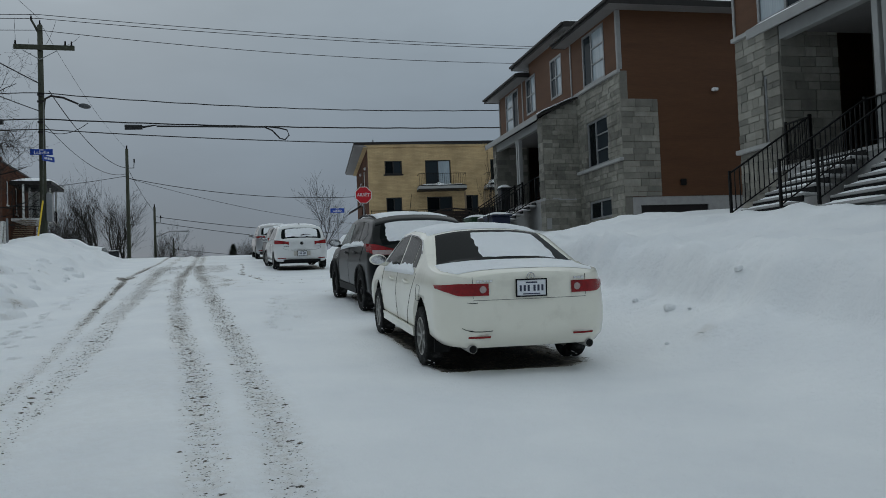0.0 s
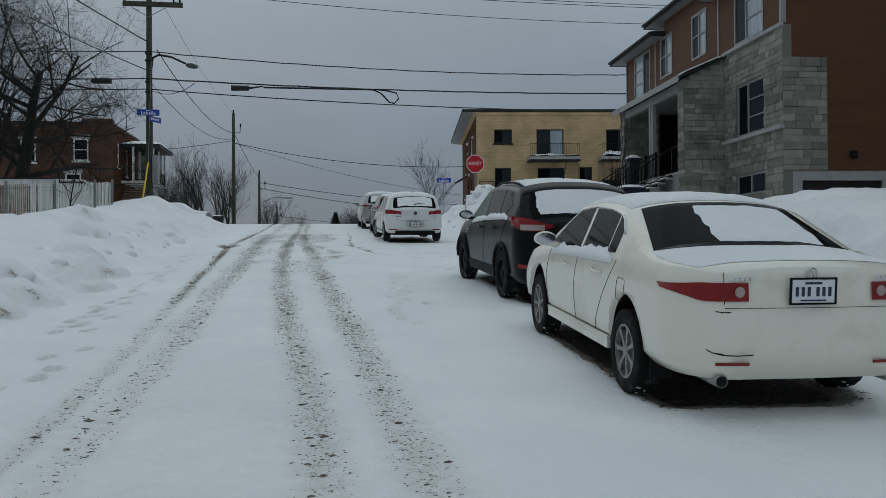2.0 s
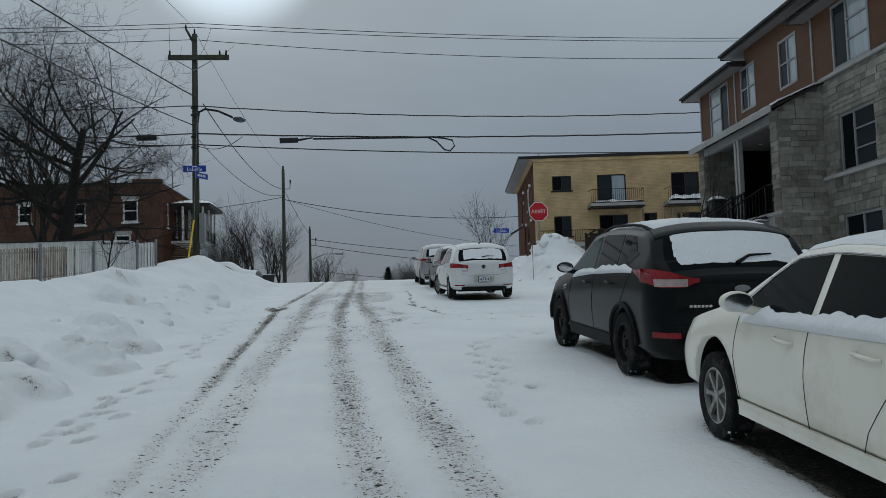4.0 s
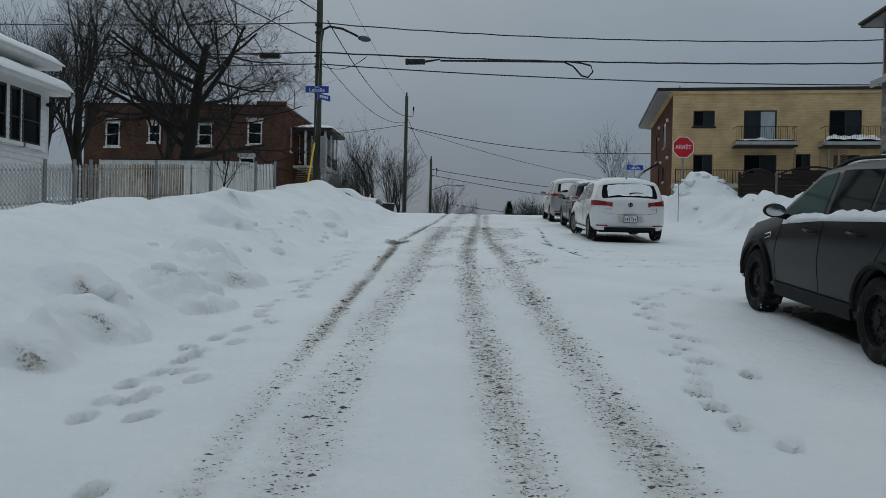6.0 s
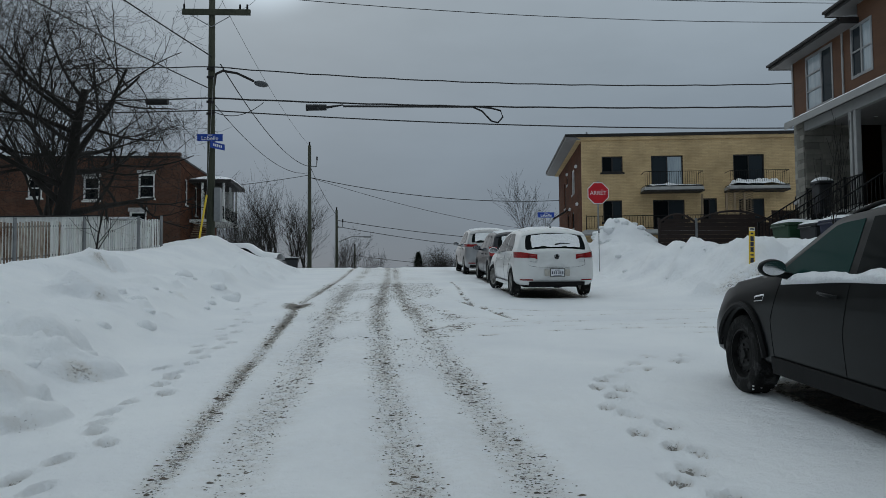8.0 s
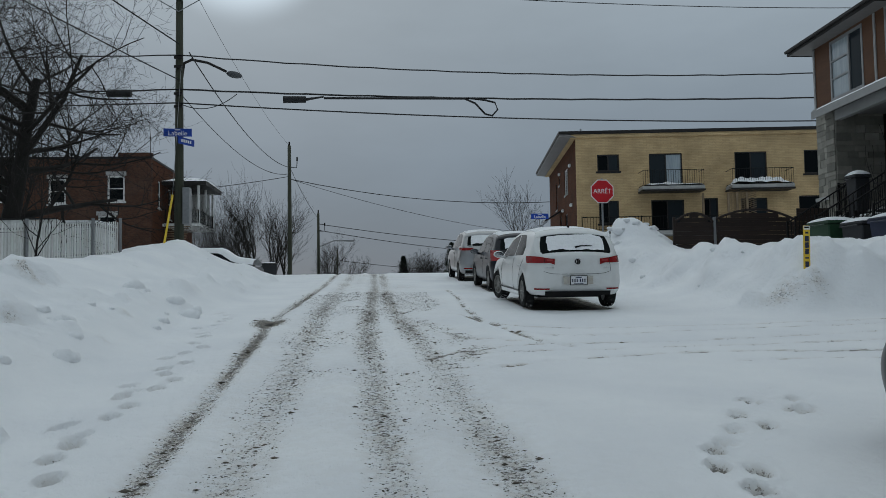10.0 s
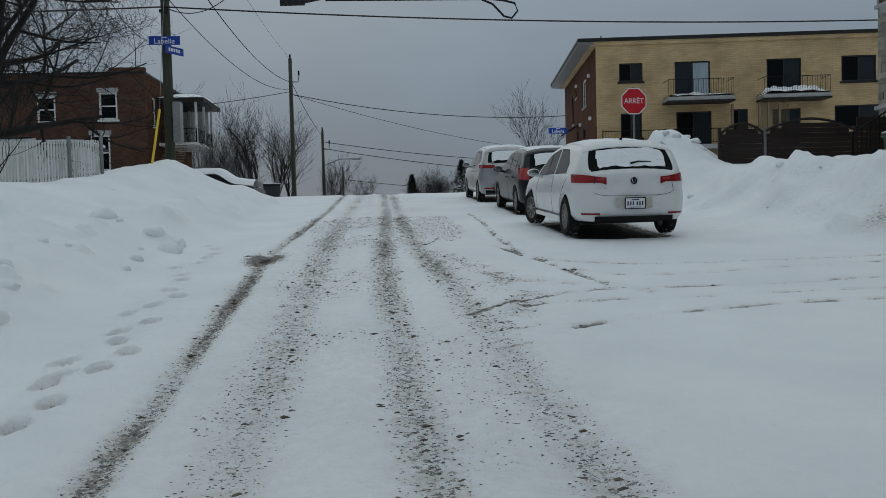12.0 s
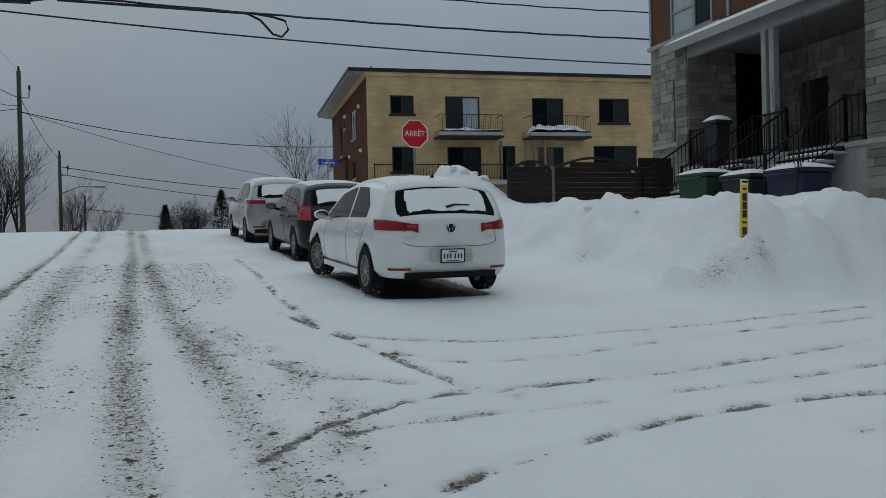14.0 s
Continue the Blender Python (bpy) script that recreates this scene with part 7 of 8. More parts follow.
# ---- poles, wires, signs ----
def utility_pole():
    x, y = -8.4, 46.0
    p = base("utility_pole", pose(x, y, 0), "green-grey wooden utility pole with crossarm and street lamp", "utility pole", "utility poles")
    part("shaft", tb((0, 0, ground_z(x, y) - 1), (0, 0, 15.5), 0.185, 0.125, 14), "pole_wood", p, "", True)
    part("crossarm", bx(-1.2, 1.64, -0.24, -0.12, 14.2, 14.44, bevel=0.01), "pole_wood", p)
    for s in (-1, 1):
        part("brace", tb((s * 0.8, -0.17, 14.16), (0, -0.15, 13.7), 0.02, n=5), "grey_metal", p)
    for u, z in ((-1.12, 14.44), (1.2, 14.44), (1.5, 14.44)):
        part("insulator", tb((u, -0.17, z), (u, -0.17, z + 0.22), 0.05, 0.035, 8), "trim", p)
    part("top_bracket", tb((0, 0, 15.0), (-0.38, -0.1, 15.75), 0.07, 0.05, 8), "pole_wood", p)
    part("insulator", tb((-0.38, -0.1, 15.7), (-0.38, -0.1, 15.95), 0.05, 0.03, 8), "trim", p)
    part("insulator", tb((0.0, 0.0, 15.5), (0.0, 0, 15.75), 0.05, 0.03, 8), "trim", p)
    arm = pipe(bmesh.new(), [(0.1, 0, 11.2), (0.15, 0.1, 11.75), (0.4, 0.3, 11.95), (0.9, 0.8, 11.98), (1.5, 1.5, 11.82)], 0.055, 8)
    a = part("lamp_arm", arm, "dark_trim", p, "", True)
    hd = bmesh.new()
    bmesh.ops.create_icosphere(hd, subdivisions=2, radius=1, matrix=Matrix.Translation((1.78, 1.8, 11.77)) @ Matrix.Rotation(radians(45), 4, "Z") @ Matrix.Diagonal((0.38, 0.17, 0.14, 1)))
    part("lamp_head", hd, "lamp_grey", a, "grey cobra lamp head", True)
    # hardware
    for z in (11.9, 11.55, 10.5, 10.0):
        part("bracket", bx(-0.16, 0.16, -0.22, -0.15, z - 0.05, z + 0.05), "dark_trim", p)
    part("cabinet", bx(0.16, 0.42, -0.2, 0.25, 5.5, 6.9, bevel=0.02), "grey_metal", p, "grey metal box on the pole")
    # street name plates
    n = base("street_sign", pose(x, y - 0.26, 8.98, 0, 0, 3), "blue street name plate with white lettering on the pole", "sign", "street name signs")
    part("plate", bx(-0.52, 0.52, -0.02, 0.02, -0.15, 0.15, bevel=0.008), "sign_blue", n)
    words("Labelle", 0.25, "sign_white", n, pose(0.0, -0.024, -0.035, 90, 0, 0))
    part("small_line", bx(-0.1, 0.1, -0.026, -0.021, 0.085, 0.115), "sign_white", n)
    n = base("street_sign", pose(x + 0.28, y - 0.1, 8.66, 0, 0, 62), "blue street name plate seen almost edge-on on the pole", "sign", "street name signs")
    part("plate", bx(-0.45, 0.45, -0.02, 0.02, -0.13, 0.13, bevel=0.008), "sign_blue", n)
    for k in range(5):
        part("illegible_letter", bx(-0.3 + 0.12 * k, -0.22 + 0.12 * k, -0.025, -0.021, -0.05, 0.06), "sign_white", n)


utility_pole()


def far_pole(x, y, zt, r, lamp):
    p = base("utility_pole", pose(x, y, 0), "slim grey wooden utility pole standing farther down the street", "utility pole", "utility poles")
    part("shaft", tb((0, 0, 1.0), (0, 0, zt), r, r * 0.7, 10), "pole_wood", p, "", True)
    part("bracket", pipe(bmesh.new(), [(0, 0, zt - 1.7), (0.55, 0, zt - 1.7), (0.6, 0, zt - 1.2)], 0.05, 5), "grey_metal", p)
    part("insulator", tb((0.6, 0, zt - 1.2), (0.6, 0, zt - 0.9), 0.07, n=6), "trim", p)
    part("insulator", tb((0, 0, zt), (0, 0, zt + 0.3), 0.07, n=6), "trim", p)
    if lamp:
        part("lamp_arm", pipe(bmesh.new(), [(0, 0, zt - 3.2), (1.5, 0, zt - 2.6), (2.8, 0, zt - 2.6)], 0.05, 5), "grey_metal", p)
        part("lamp_head", bx(2.6, 3.4, -0.12, 0.12, zt - 2.72, zt - 2.55, bevel=0.03), "grey_metal", p)


far_pole(-7.6, 79.0, 14.6, 0.19, False)
far_pole(-6.4, 93.5, 10.8, 0.17, True)
far_pole(-5.5, 112.0, 8.3, 0.14, False)


def wire(a, b, sag, r, label, wiggle=0.0):
    a, b = Vector(a), Vector(b)
    pts = []
    for k in range(41):
        t = k / 40
        p = a.lerp(b, t)
        p.z -= sag * 4 * t * (1 - t) - wiggle * math.sin(t * 90)
        pts.append(p)
    ob = link("wire", pipe(bmesh.new(), pts, r, 4), "cable")
    tagged(ob, label, "wire", "overhead wires")


PX, PY = -8.4, 45.85
THIN, THICK = "thin black overhead power line crossing the street", "thick black overhead telephone cable crossing the street"
for z0, zl, zr, sag in ((16.0, 15.6, 15.74, 0.29), (15.8, 15.4, 15.6, 0.29), (15.2, 14.9, 14.79, 0.50)):
    wire((PX, PY, z0), (24, PY + 1.5, zr), sag, 0.016, THIN)
    wire((PX, PY, z0), (-40, PY - 1, zl), 0.3, 0.016, THIN)
wire((PX, PY, 12.0), (24, PY + 1.5, 12.15), 0.57, 0.026, THICK, 0.014)
wire((PX, PY, 12.0), (-40, PY - 1, 12.0), 0.3, 0.024, THICK, 0.012)
wire((PX, PY, 10.67), (24, PY + 1.5, 10.98), 0.325, 0.034, THICK, 0.012)
wire((PX, PY, 10.67), (-40, PY - 1, 10.5), 0.3, 0.03, THICK, 0.01)
wire((PX, PY, 10.15), (24, PY + 1.5, 9.92), 0.38, 0.026, THICK)
wire((PX, PY, 10.15), (-40, PY - 1, 9.7), 0.2, 0.026, THICK)
# thin jumpers between the top lines and the crossarm
wire((PX - 1.1, PY, 14.35), (PX - 1.15, PY, 15.85), 0.12, 0.008, "thin jumper wire at the pole's crossarm")
wire((PX + 0.25, PY, 14.4), (PX + 0.8, PY, 15.75), 0.15, 0.008, "thin jumper wire at the pole's crossarm")
wire((PX + 1.0, PY, 14.4), (PX + 1.9, PY + 0.08, 14.98), 0.12, 0.008, "thin jumper wire at the pole's crossarm")
wire((PX + 0.1, PY, 10.1), (PX + 2.2, PY, 10.5), 0.35, 0.016, "slack black drop cable under the telephone line")
# lines that follow the street past the poles
wire((PX + 0.4, PY, 12.1), (-7.6, 79.0, 12.9), 0.9, 0.026, "black overhead line along the street")
wire((PX, PY, 10.6), (-7.6, 79.0, 12.4), 1.0, 0.02, "black overhead line along the street")
wire((PX, PY, 15.7), (-7.6, 79.0, 14.6), 0.6, 0.010, "black overhead line along the street")
wire((PX, PY, 12.45), (-14.6, 2.0, 11.3), 0.35, 0.03, "black overhead line along the street")
wire((PX, PY, 11.05), (-12.5, 12.0, 9.2), 0.3, 0.024, "black service cable towards the white house")
wire((PX, PY, 15.8), (-13.0, 2.0, 16.5), 0.5, 0.012, "black overhead line along the street")
wire((-7.6, 79.0, 13.0), (-6.4, 93.5, 10.3), 0.3, 0.022, "black overhead line along the street")
wire((-7.6, 79.0, 12.0), (30, 84, 13.0), 2.2, 0.028, "black cable from the far pole to the apartment block")
wire((-7.6, 79.0, 12.0), (30, 110, 9.5), 1.6, 0.018, "black cable across the far street")
wire((-6.4, 93.5, 9.8), (40, 110, 9.0), 1.4, 0.03, "black cable across the far street")
wire((-6.4, 93.5, 9.2), (40, 120, 8.0), 1.4, 0.03, "black cable across the far street")
wire((-7.6, 79.0, 12.2), (-30, 70, 10.0), 0.8, 0.022, "black cable across the far street")
wire((-5.5, 112, 7.2), (60, 150, 6.5), 1.6, 0.03, "black cable across the far street")

sp = base("cable_splice", pose(-3.85, PY + 0.2, 10.32, 0, 0, 3), "black splice case hanging on the telephone cable", "splice case", "cable splices")
part("case", tb((-0.62, 0, 0), (0.25, 0, 0.02), 0.14, 0.13, 10), "cable", sp)
part("sleeve", tb((0.25, 0, 0.02), (0.95, 0, 0.14), 0.06, 0.03, 8), "cable", sp)
sp = base("cable_splice", pose(-10.6, PY, 10.5, 0, 0, -2), "black splice case hanging on the telephone cable", "splice case", "cable splices")
part("case", tb((-0.45, 0, 0), (0.45, 0, 0), 0.14, 0.14, 10), "cable", sp)
lp = base("cable_loop", pose(3.35, PY + 0.5, 10.22), "slack loop of black telephone cable", "cable")
part("loop", pipe(bmesh.new(), [(-0.75, 0, 0.25), (-0.3, 0, 0.05), (0.1, 0, -0.38), (0.38, 0, -0.45), (0.6, 0, -0.2), (0.5, 0, 0.08), (0.1, 0, 0.18), (-0.6, 0, 0.26)], 0.04, 6), "cable", lp, "", True)
part("lashing", tb((-6.25, -0.3, 0.17), (-0.7, -0.04, 0.23), 0.045, n=6), "cable", lp)


def stop_sign():
    x, y = 7.65, 44.7
    s = base("stop_sign", pose(x, y, 0, 0, 0, 4), "red octagonal stop sign lettered ARRET with a white border", "stop sign")
    part("post", bx(-0.03, 0.03, 0.0, 0.05, ground_z(x, y) - 0.3, 7.0), "grey_metal", s)
    for r, d, mat, nm in ((0.45, 0.0, "sign_white", "border"), (0.415, -0.006, "sign_red", "face")):
        bm = bmesh.new()
        prism(bm, [(r / math.cos(math.pi / 8) * math.cos(math.pi / 8 + k * math.pi / 4), 6.5 + r / math.cos(math.pi / 8) * math.sin(math.pi / 8 + k * math.pi / 4)) for k in range(8)], "y", -0.008 + d, -0.002 + d)
        part(nm, bm, mat, s)
    words("ARRÊT", 0.25, "sign_white", s, pose(0, -0.0165, 6.5, 90, 0, 0), sx=0.95)
    n = base("street_sign", pose(8.55, 61.6, 7.22, 0, 0, 4), "blue street name plate with white lettering on a thin post", "sign", "street name signs")
    part("plate", bx(-0.52, 0.52, -0.02, 0.02, -0.16, 0.16, bevel=0.008), "sign_blue", n)
    words("Labelle", 0.25, "sign_white", n, pose(0.0, -0.024, -0.03, 90, 0, 0))
    part("small_line", bx(-0.1, 0.1, -0.026, -0.021, 0.095, 0.125), "sign_white", n)
    part("post", tb((0, 0.05, -4.0), (0, 0.05, 0.1), 0.03, n=8), "grey_metal", n)


stop_sign()


def stake():
    x, y = 6.9, 28.38
    s = base("marker_stake", pose(x, y, 0, 0, 1.5, 0), "yellow snow marker stake with a column of dark figures", "marker stake")
    top = 3.76
    part("board", bx(-0.062, 0.062, -0.012, 0.012, ground_z(x, y) - 0.4, top, bevel=0.004), "yellow", s)
    part("cap_label", bx(-0.06, 0.06, -0.0165, -0.0125, top - 0.075, top - 0.005), "sign_white", s)
    part("maker_bar", bx(-0.05, 0.05, -0.0185, -0.0168, top - 0.05, top - 0.02), "trim", s)
    part("small_mark", bx(-0.03, 0.03, -0.0165, -0.0125, top - 0.15, top - 0.115), "ink", s)
    for k, h in enumerate((0.052, 0.052, 0.052, 0.014, 0.052, 0.052)):
        z = top - 0.245 - 0.118 * k
        part("figure_bar", bx(-0.036, 0.036, -0.0165, -0.0125, z - h, z + h), "ink", s)


stake()
w = base("driveway_marker", pose(5.9, 37.6, 0), "thin orange-grey wire driveway marker stuck in the snow", "marker")
part("rod", tb((0, 0, ground_z(5.9, 37.6) - 0.2), (0, 0, ground_z(5.9, 37.6) + 1.25), 0.012, n=6), "grey_metal", w)
part("tip", tb((0, 0, ground_z(5.9, 37.6) + 1.25), (0, 0, ground_z(5.9, 37.6) + 1.33), 0.03, n=8), "grey_metal", w)
yp = base("guy_guard", pose(-7.75, 41.3, 0), "leaning yellow plastic guy-wire guard by the pole", "guy guard")
part("sleeve", tb((-0.04, -0.2, ground_z(-7.75, 41.3) - 0.3), (0.1, 0.5, 6.1), 0.036, n=10), "yellow", yp)
part("guy_wire", tb((0.1, 0.5, 6.1), (-0.4, 3.9, 11.4), 0.008, n=5), "grey_metal", yp)


# ---- fences ----
def white_fence():
    f = base("slat_fence", pose(0, 0, 0), "weathered white slat fence, rusty in the middle, with steel posts", "fence")
    a, b = Vector((-11.9, 24.0, 0)), Vector((-8.7, 39.5, 0))
    n = 132
    rr = random.Random(4)

    def top(t):
        return 3.45 + 0.10 * ((a.lerp(b, t)).y - 24.0)
    ang = math.degrees(math.atan2(b.y - a.y, b.x - a.x))
    me = {}
    for k in range(n):
        t = (k + 0.5) / n
        p = a.lerp(b, t)
        mat = "rust_fence" if 0.34 < t + rr.uniform(-0.04, 0.04) < 0.62 else "white_fence"
        if mat not in me:
            bm = bx(-0.034, 0.034, -0.008, 0.008, -1.75, 0, bevel=0.004)
            d = bpy.data.meshes.new("slat")
            bm.to_mesh(d)
            bm.free()
            d.materials.append(MAT[mat])
            me[mat] = d
        ob = new("slat", me[mat])
        ob.parent = f
        ob.matrix_local = pose(p.x, p.y, top(t) + rr.uniform(-0.02, 0.02), rr.uniform(-0.8, 0.8), rr.uniform(-1, 1), ang)
    for h in (-0.12, -0.9):
        part("rail", tb(Vector((a.x - 0.03, a.y, top(0) + h)), Vector((b.x - 0.03, b.y, top(1) + h)), 0.025, n=6), "grey_metal", f)
    for y in (26.0, 27.6, 28.6, 29.2, 32.0, 35.0, 38.0, 39.5):
        t = (y - a.y) / (b.y - a.y)
        p = a.lerp(b, t)
        part("post", tb((p.x + 0.05, p.y, top(t) - 1.9), (p.x + 0.05, p.y, top(t) + 0.12), 0.045, n=10), "grey_metal", f)
    # link mesh on the near stretch: crossed thin wires
    mesh = bmesh.new()
    for k in range(40):
        t0 = k / 40 * 0.34
        p, q = a.lerp(b, t0), a.lerp(b, t0 + 0.10)
        tube(mesh, (p.x + 0.06, p.y, top(t0) - 1.6), (q.x + 0.06, q.y, top(t0) + 0.02), 0.005, n=3)
        tube(mesh, (q.x + 0.06, q.y, top(t0) - 1.6), (p.x + 0.06, p.y, top(t0) + 0.02), 0.005, n=3)
    tagged(part("link_mesh", mesh, "grey_metal", f), kind="stuff")


white_fence()


def back_fence():
    f = base("board_fence", pose(0, 0, 0), "grey-white board fence along the yard behind the slat fence", "fence")
    d = bpy.data.meshes.new("board")
    bm = bx(-0.07, 0.07, -0.01, 0.01, -1.8, 0)
    bm.to_mesh(d)
    bm.free()
    d.materials.append(MAT["white_fence"])
    for k in range(70):
        t = k / 69
        ob = new("board", d)
        ob.parent = f
        ob.matrix_local = pose(-16.5 + 4.6 * t, 42.0 + 1.2 * t, 5.32 + 0.15 * t, 0, 0, 14)
    part("cap_rail", tb((-16.5, 41.97, 5.34), (-11.9, 43.17, 5.49), 0.03, n=6), "dark_trim", f)
    s = base("shed", pose(-13.7, 49.5, 0), "small white shed with a snow-covered roof behind the fence", "shed")
    part("wall", bx(-1.5, 1.5, -1.2, 1.2, ground_z(-13.7, 49.5) - 0.5, 5.65), "clapboard", s)
    part("roof", bx(-1.65, 1.65, -1.35, 1.35, 5.65, 5.75), "dark_trim", s)
    part("roof_snow", bx(-1.6, 1.6, -1.3, 1.3, 5.754, 5.92, bevel=0.06), "snow", s)


back_fence()


def brown_fence():
    f = base("panel_fence", pose(0.18, 39.3, -0.13), "dark brown panel fence with arched tops of horizontal boards", "fence")
    for u0, u1, zl, zr, crown in ((8.3, 9.55, 4.95, 4.95, 0.28), (9.62, 12.2, 4.95, 5.08, 0.32), (12.3, 13.4, 5.45, 5.45, 0.0)):
        z = 3.4
        while z < 5.8:
            zt = z + 0.135
            mid = (zl + zr) / 2
            if zt <= min(zl, zr) + 0.01:
                a, b = u0, u1
            else:
                # width of the arch at this height
                k = (zt - mid) / crown if crown else 2
                if k >= 1:
                    break
                w = math.sqrt(1 - k)
                c = (u0 + u1) / 2
                a, b = c - (u1 - u0) / 2 * w, c + (u1 - u0) / 2 * w
            part("board", bx(a, b, -0.02 + (0.012 if int(z * 10) % 2 else 0), 0.015, z, z + 0.137, bevel=0.006), "brown_fence", f)
            z += 0.14
        arch = [(u0 + (u1 - u0) * k / 16, -0.004, (zl + zr) / 2 + crown * (1 - (2 * k / 16 - 1) ** 2)) for k in range(17)]
        if crown:
            part("arch_cap", pipe(bmesh.new(), arch, 0.04, 6), "brown_fence", f)
    for u in (8.27, 9.585, 12.25, 13.4):
        part("post", bx(u - 0.04, u + 0.04, -0.05, 0.04, 3.2, 5.1, bevel=0.01), "grey_metal" if u < 9.6 and u > 9 else "brown_fence", f)


brown_fence()


# ---- bins by the stairs ----
def bin_box(name, x, y, z, yaw, mat, label, w=0.62, d=0.72, hgt=1.0, snow=0.12):
    b = base(name, pose(x, y, z, 0, 0, yaw), label, "bin", "wheeled bins")
    bm = bmesh.new()
    g = box(bm, -w / 2, w / 2, -d / 2, d / 2, 0.05, hgt * 0.92, bevel=0.03)
    for v in bm.verts:
        k = 0.82 + 0.18 * v.co.z / hgt
        v.co.x *= k
        v.co.y *= k
    part("body", bm, mat, b)
    lid = part("lid", bx(-w / 2 - 0.03, w / 2 + 0.03, -d / 2 - 0.05, d / 2 + 0.02, hgt * 0.925, hgt, bevel=0.025), mat, b)
    part("handle", tb((-w / 2 + 0.06, d / 2 + 0.06, hgt * 0.9), (w / 2 - 0.06, d / 2 + 0.06, hgt * 0.9), 0.02, n=8), mat, b)
    for s in (-1, 1):
        part("wheel", tb((s * w * 0.36, d / 2 - 0.04, 0.1), (s * w * 0.46, d / 2 - 0.04, 0.1), 0.1, n=14), "rubber", b)
    if snow:
        rows = [[(-w / 2 - 0.02 + (w + 0.04) * j / 12, -d / 2 - 0.03 + (d + 0.04) * i / 10, hgt + 0.003 + snow * (math.sin(math.pi * j / 12) * math.sin(math.pi * i / 10)) ** 0.4) for j in range(13)] for i in range(11)]
        part("lid_snow", sheet(bmesh.new(), rows), "snow", b, "snow cap on the lid", True)
    return b


bin_box("wheeled_bin", 10.6, 33.9, ground_z(10.6, 33.9) - 0.38, 95, "green_bin", "green wheeled bin with white marks, half buried in snow", w=0.9, d=0.8)
bin_box("wheeled_bin", 10.8, 32.8, ground_z(10.8, 32.8) - 0.42, 95, "black_bin", "dark navy wheeled bin half buried in snow", w=0.8)
bb = bin_box("wheeled_bin", 10.6, 31.2, ground_z(10.6, 31.2) - 0.36, 95, "blue_bin", "dark blue recycling bin with a white mark, half buried in snow", w=0.9, d=0.78)
for k in range(3):
    part("recycling_mark", pipe(bmesh.new(), [(0.22 + 0.075 * math.cos(2.094 * k + u), -0.375, 0.58 + 0.075 * math.sin(2.094 * k + u)) for u in np.linspace(0.2, 1.7, 6)], 0.013, 4), "sign_white", bb)
for k, x in enumerate((-0.24, -0.1)):
    part("illegible_mark", bx(x, x + 0.05, -0.385, -0.37, 0.5, 0.68), "sign_white", bb)
bin_box("wheeled_bin", 12.6, 36.0, 4.6, 92, "black_bin", "tall black bin with a round snow cap on the porch stairs", w=0.46, d=0.46, hgt=1.2, snow=0.14)
bin_box("wheeled_bin", -7.4, 64.8, ground_z(-7.4, 64.8), 5, "black_bin", "black wheeled bin at the kerb by the far pole", w=1.0, d=0.8, hgt=1.25, snow=0.05)


# ---- trees ----
def branch(bm, p, d, length, r, level, rr, spread, up, sides):
    n = 5 if level < 3 else 3
    pts, rad = [p.copy()], [r]
    for k in range(n):
        d = (d + Vector((rr.uniform(-1, 1), rr.uniform(-1, 1), rr.uniform(-0.6, 0.8))) * 0.20 + Vector((0, 0, up))).normalized()
        p = p + d * (length / n)
        pts.append(p.copy())
        rad.append(max(r * (1 - 0.62 * (k + 1) / n), 0.0045))
    pipe(bm, pts, rad, sides[min(level, len(sides) - 1)])
    return pts, rad, d


def grow(bm_t, bm_c, p, d, length, r, level, rr, spread, up, depth, kids):
    pts, rad, d2 = branch(bm_t if level < 1 else bm_c, p, d, length, r, level, rr, spread, up, (10, 7, 5, 4, 3, 3))
    if level >= depth:
        return
    count = kids[min(level, len(kids) - 1)]
    for k in range(count):
        t = 0.28 + 0.72 * (k + rr.random() * 0.8) / count if level else 0.32 + 0.68 * (k + rr.random()) / count
        t = min(t, 1.0)
        i = min(int(t * (len(pts) - 1)), len(pts) - 2)
        f = t * (len(pts) - 1) - i
        q = pts[i].lerp(pts[i + 1], f)
        ra = rad[i] * (1 - f) + rad[i + 1] * f
        axis = (pts[i + 1] - pts[i]).normalized()
        side = axis.orthogonal().normalized()
        side = Matrix.Rotation(rr.uniform(0, 6.283) + k * 2.4, 3, axis) @ side
        a = rr.uniform(0.6, 1.1) * spread
        nd = (axis * math.cos(a) + side * math.sin(a)).normalized()
        grow(bm_t, bm_c, q, nd, length * rr.uniform(0.50, 0.72), max(ra * rr.uniform(0.52, 0.70) * (0.8 if level == 0 else 1.0), 0.0045), level + 1, rr, spread, up, depth, kids)


def bare_tree(x, y, z, height, seed, label, r=None, spread=0.85, up=0.05, depth=4, kids=(9, 6, 5, 4), trunk=0.42, group="bare trees"):
    rr = random.Random(seed)
    t = base("bare_tree", pose(x, y, z), label, "tree", group)
    bt, bc = bmesh.new(), bmesh.new()
    r = r or height * 0.03
    grow(bt, bc, Vector((0, 0, -0.6)), Vector((rr.uniform(-0.05, 0.05), rr.uniform(-0.05, 0.05), 1)), height * trunk + 0.6, r, 0, rr, spread, up, depth, kids)
    part("trunk", bt, "bark", t, "", True)
    tagged(part("crown", bc, "bark", t, "bare dark branches and twigs"), kind="stuff")
    return t


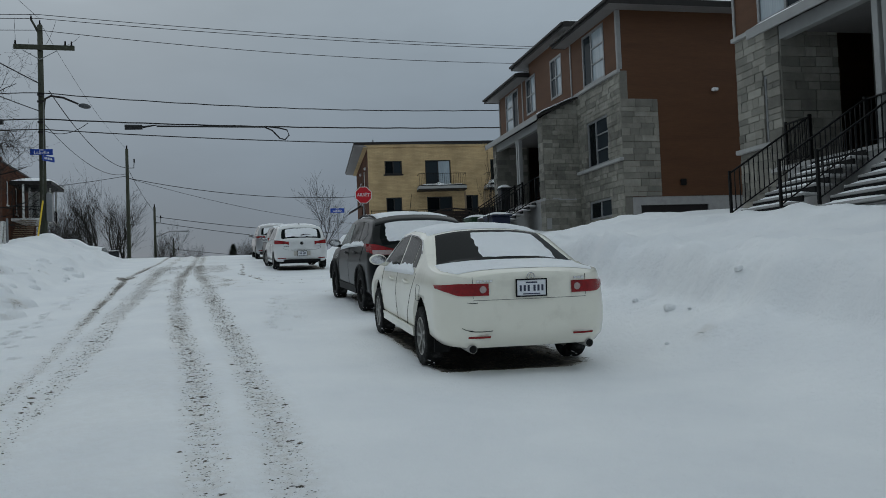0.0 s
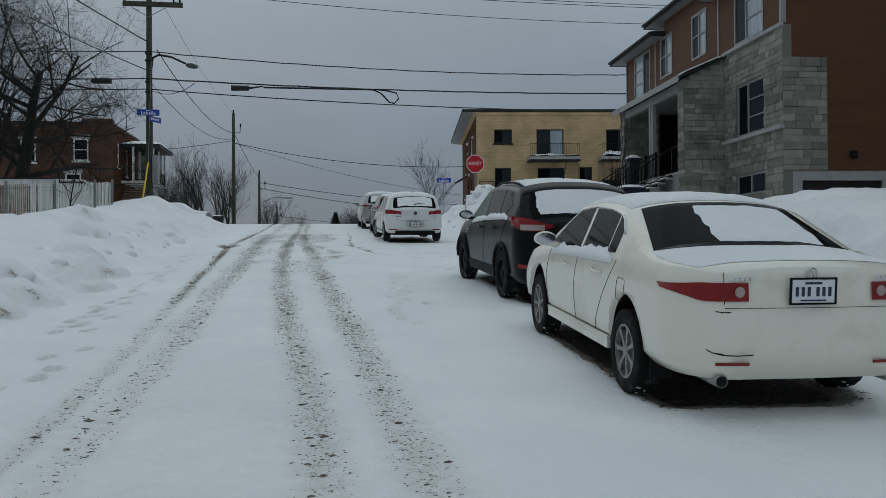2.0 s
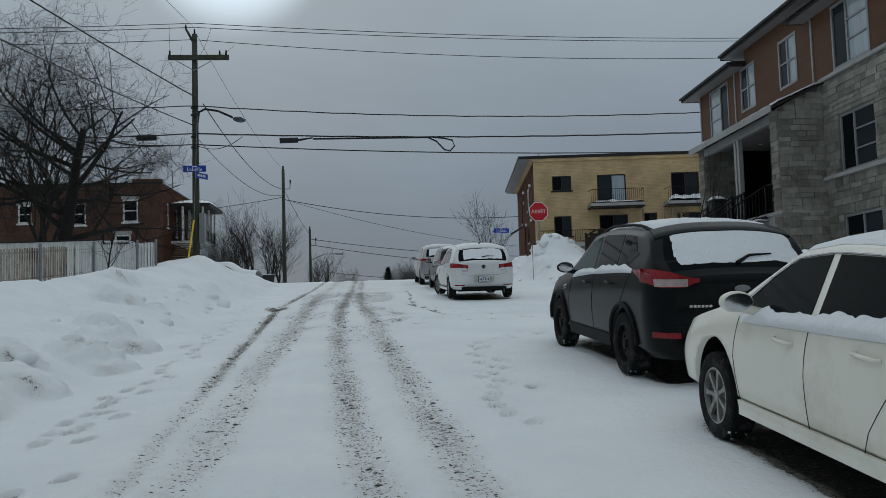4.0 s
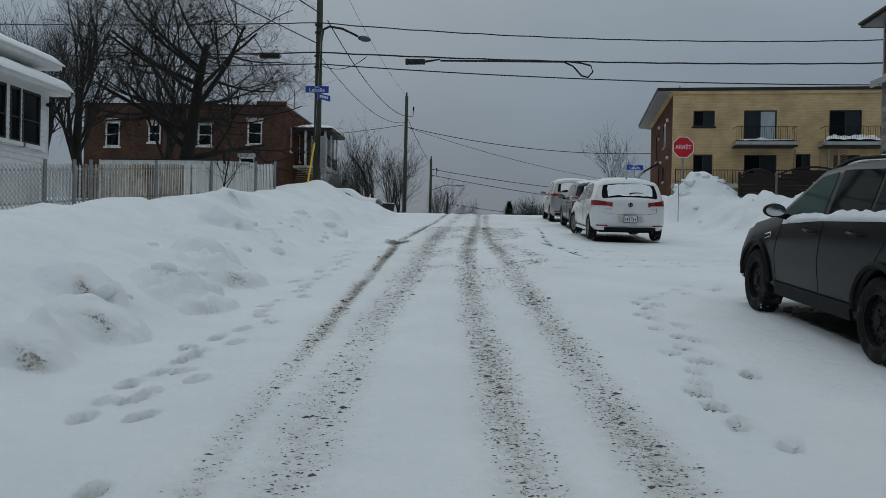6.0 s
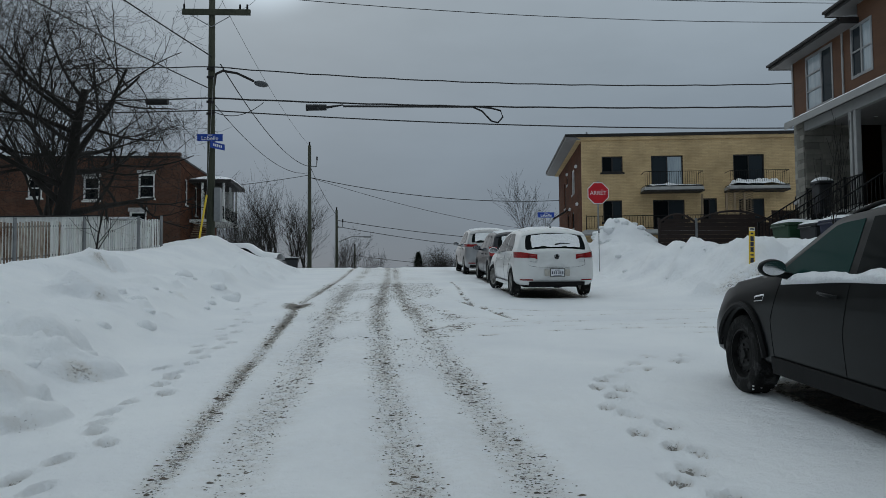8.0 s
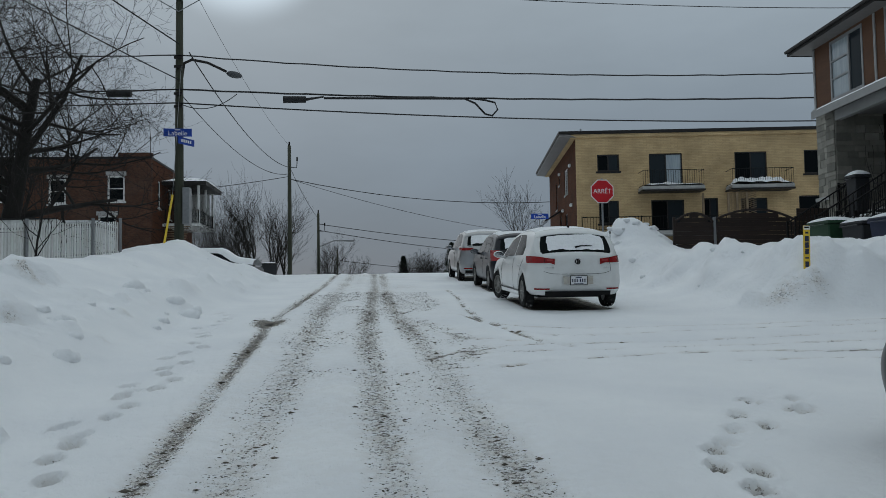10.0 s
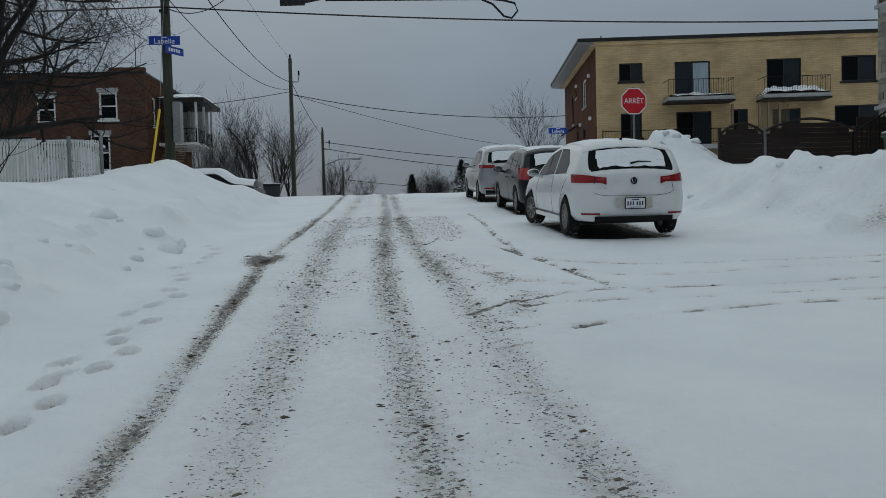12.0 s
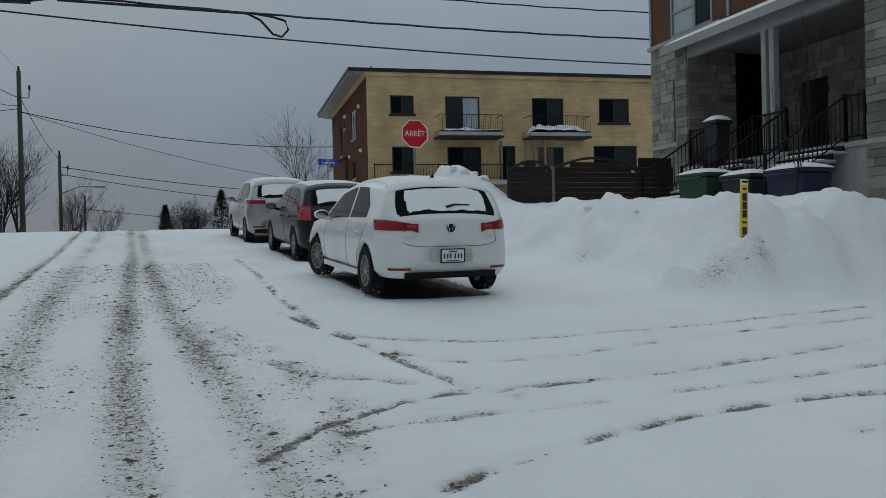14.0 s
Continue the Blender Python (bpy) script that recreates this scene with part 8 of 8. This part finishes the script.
bare_tree(-13.6, 43.2, ground_z(-13.6, 43.2), 13.5, 21, "large bare tree with a wide rounded crown", r=0.38, spread=1.25, up=0.025, depth=5, kids=(14, 6, 5, 5, 3), trunk=0.5)
for k, (x, y, h) in enumerate(((-22, 52, 12), (-26, 55, 12), (-27, 44, 11), (-31, 62, 13), (-36, 60, 13), (-24, 47, 11), (-20, 58, 12))):
    bare_tree(x, y, 3.5, h, 40 + k, "tall bare tree behind the white house", depth=4, kids=(9, 6, 5, 4), spread=0.6, up=0.09, trunk=0.55)
bare_tree(-8.45, 32.4, ground_z(-8.45, 32.4), 2.4, 61, "small bare sapling in front of the slat fence", r=0.035, depth=2, kids=(10, 5), spread=0.95, trunk=0.62)
bare_tree(9.9, 30.7, ground_z(9.9, 30.7), 2.1, 63, "small bare sapling in the snowbank by the stairs", r=0.025, depth=2, kids=(9, 3), spread=0.25, up=0.3, trunk=0.7)
for k, (x, y, h, r) in enumerate(((-16, 76, 8.5, 0.1), (-14.4, 79, 9, 0.1), (-12.8, 76, 9, 0.09), (-11.6, 84, 11, 0.12), (-10.4, 80, 11.5, 0.16), (-9.2, 84, 11.5, 0.16), (-8.6, 88, 11, 0.14), (-14, 90, 10, 0.1), (-6.0, 94, 8, 0.1), (-5.2, 98, 7.5, 0.1), (-4.0, 106, 7, 0.1), (-18, 96, 10, 0.1), (-12, 74, 6, 0.07), (-10.6, 75, 6.5, 0.08))):
    bare_tree(x, y, 2.9 if y < 90 else 2.2, h * 0.7, 70 + k, "bare shrubby tree beyond the crossing", r=r, depth=4, kids=(10, 6, 4, 2), spread=0.6, up=0.10, trunk=0.55)
bare_tree(8.6, 70, 4.0, 5.2, 90, "slender bare tree beside the apartment block", r=0.07, depth=3, kids=(14, 6, 4), spread=0.7, up=0.07, trunk=0.66)
for k, (x, y, h) in enumerate(((2.4, 90, 4.6), (3.2, 91, 5.0), (4.1, 90, 4.6), (3.6, 93, 5))):
    bare_tree(x, y, 2.6, h, 95 + k, "low bare shrub at the crest of the street", r=0.06, depth=4, kids=(12, 6, 4, 3), spread=0.75, up=0.06, trunk=0.4)


def conifer(x, y, z, h, seed, label, wide):
    rr = random.Random(seed)
    t = base("conifer", pose(x, y, z), label, "tree", "conifers")
    part("trunk", tb((0, 0, -0.3), (0, 0, h * 0.95), 0.08, 0.02, 8), "bark", t)
    bm = bmesh.new()
    for k in range(3000):
        f = rr.random() ** 0.8
        rad = wide * (1 - f) ** 0.8 * (0.55 + 0.5 * rr.random())
        a = rr.uniform(0, 6.283)
        p = Vector((rad * math.cos(a), rad * math.sin(a), 0.1 + h * f))
        d = Vector((math.cos(a), math.sin(a), rr.uniform(-0.3, 0.7))).normalized()
        s = d.cross(Vector((0, 0, 1))).normalized() * 0.07
        q = p + d * rr.uniform(0.15, 0.35)
        bm.faces.new([bm.verts.new(v) for v in (p - s, p + s, q)])
    tagged(part("crown", bm, "conifer", t), kind="stuff")


conifer(1.5, 90, 2.6, 3.7, 1, "small dark pointed conifer at the crest of the street", 0.9)
conifer(5.9, 90, 2.6, 4.9, 2, "dense dark evergreen bush at the crest of the street", 1.6)

# parked cars' roofs under snow beyond the pole
mc = base("snowed_in_car", pose(-8.3, 52.3, 0, 0, 0, -6), "dark car buried under a thick cap of snow beyond the pole", "car")
bz = ground_z(-8.3, 52.3) - 0.32
cb = bmesh.new()
prism(cb, [(-2.1, 0.3), (2.1, 0.3), (2.1, 0.8), (1.1, 0.95), (0.5, 1.4), (-1.2, 1.4), (-1.9, 0.95), (-2.1, 0.8)], "y", -0.85, 0.85)
bmesh.ops.bevel(cb, geom=list(cb.edges), offset=0.06, segments=2, affect="EDGES")
bmesh.ops.translate(cb, vec=(0, 0, bz), verts=cb.verts)
part("body", cb, "navy_paint", mc)
rows = [[(-2.0 + 4.0 * j / 20, -0.86 + 1.72 * i / 10, bz + np.interp(-2.0 + 4.0 * j / 20, [-2, -1.9, -1.2, 0.5, 1.1, 2.0], [0.9, 1.0, 1.42, 1.42, 1.0, 0.88]) + 0.28 * (math.sin(math.pi * i / 10) ** 0.5)) for j in range(21)] for i in range(11)]
part("snow_cap", sheet(bmesh.new(), rows), "snow", mc, "thick snow cap", True)
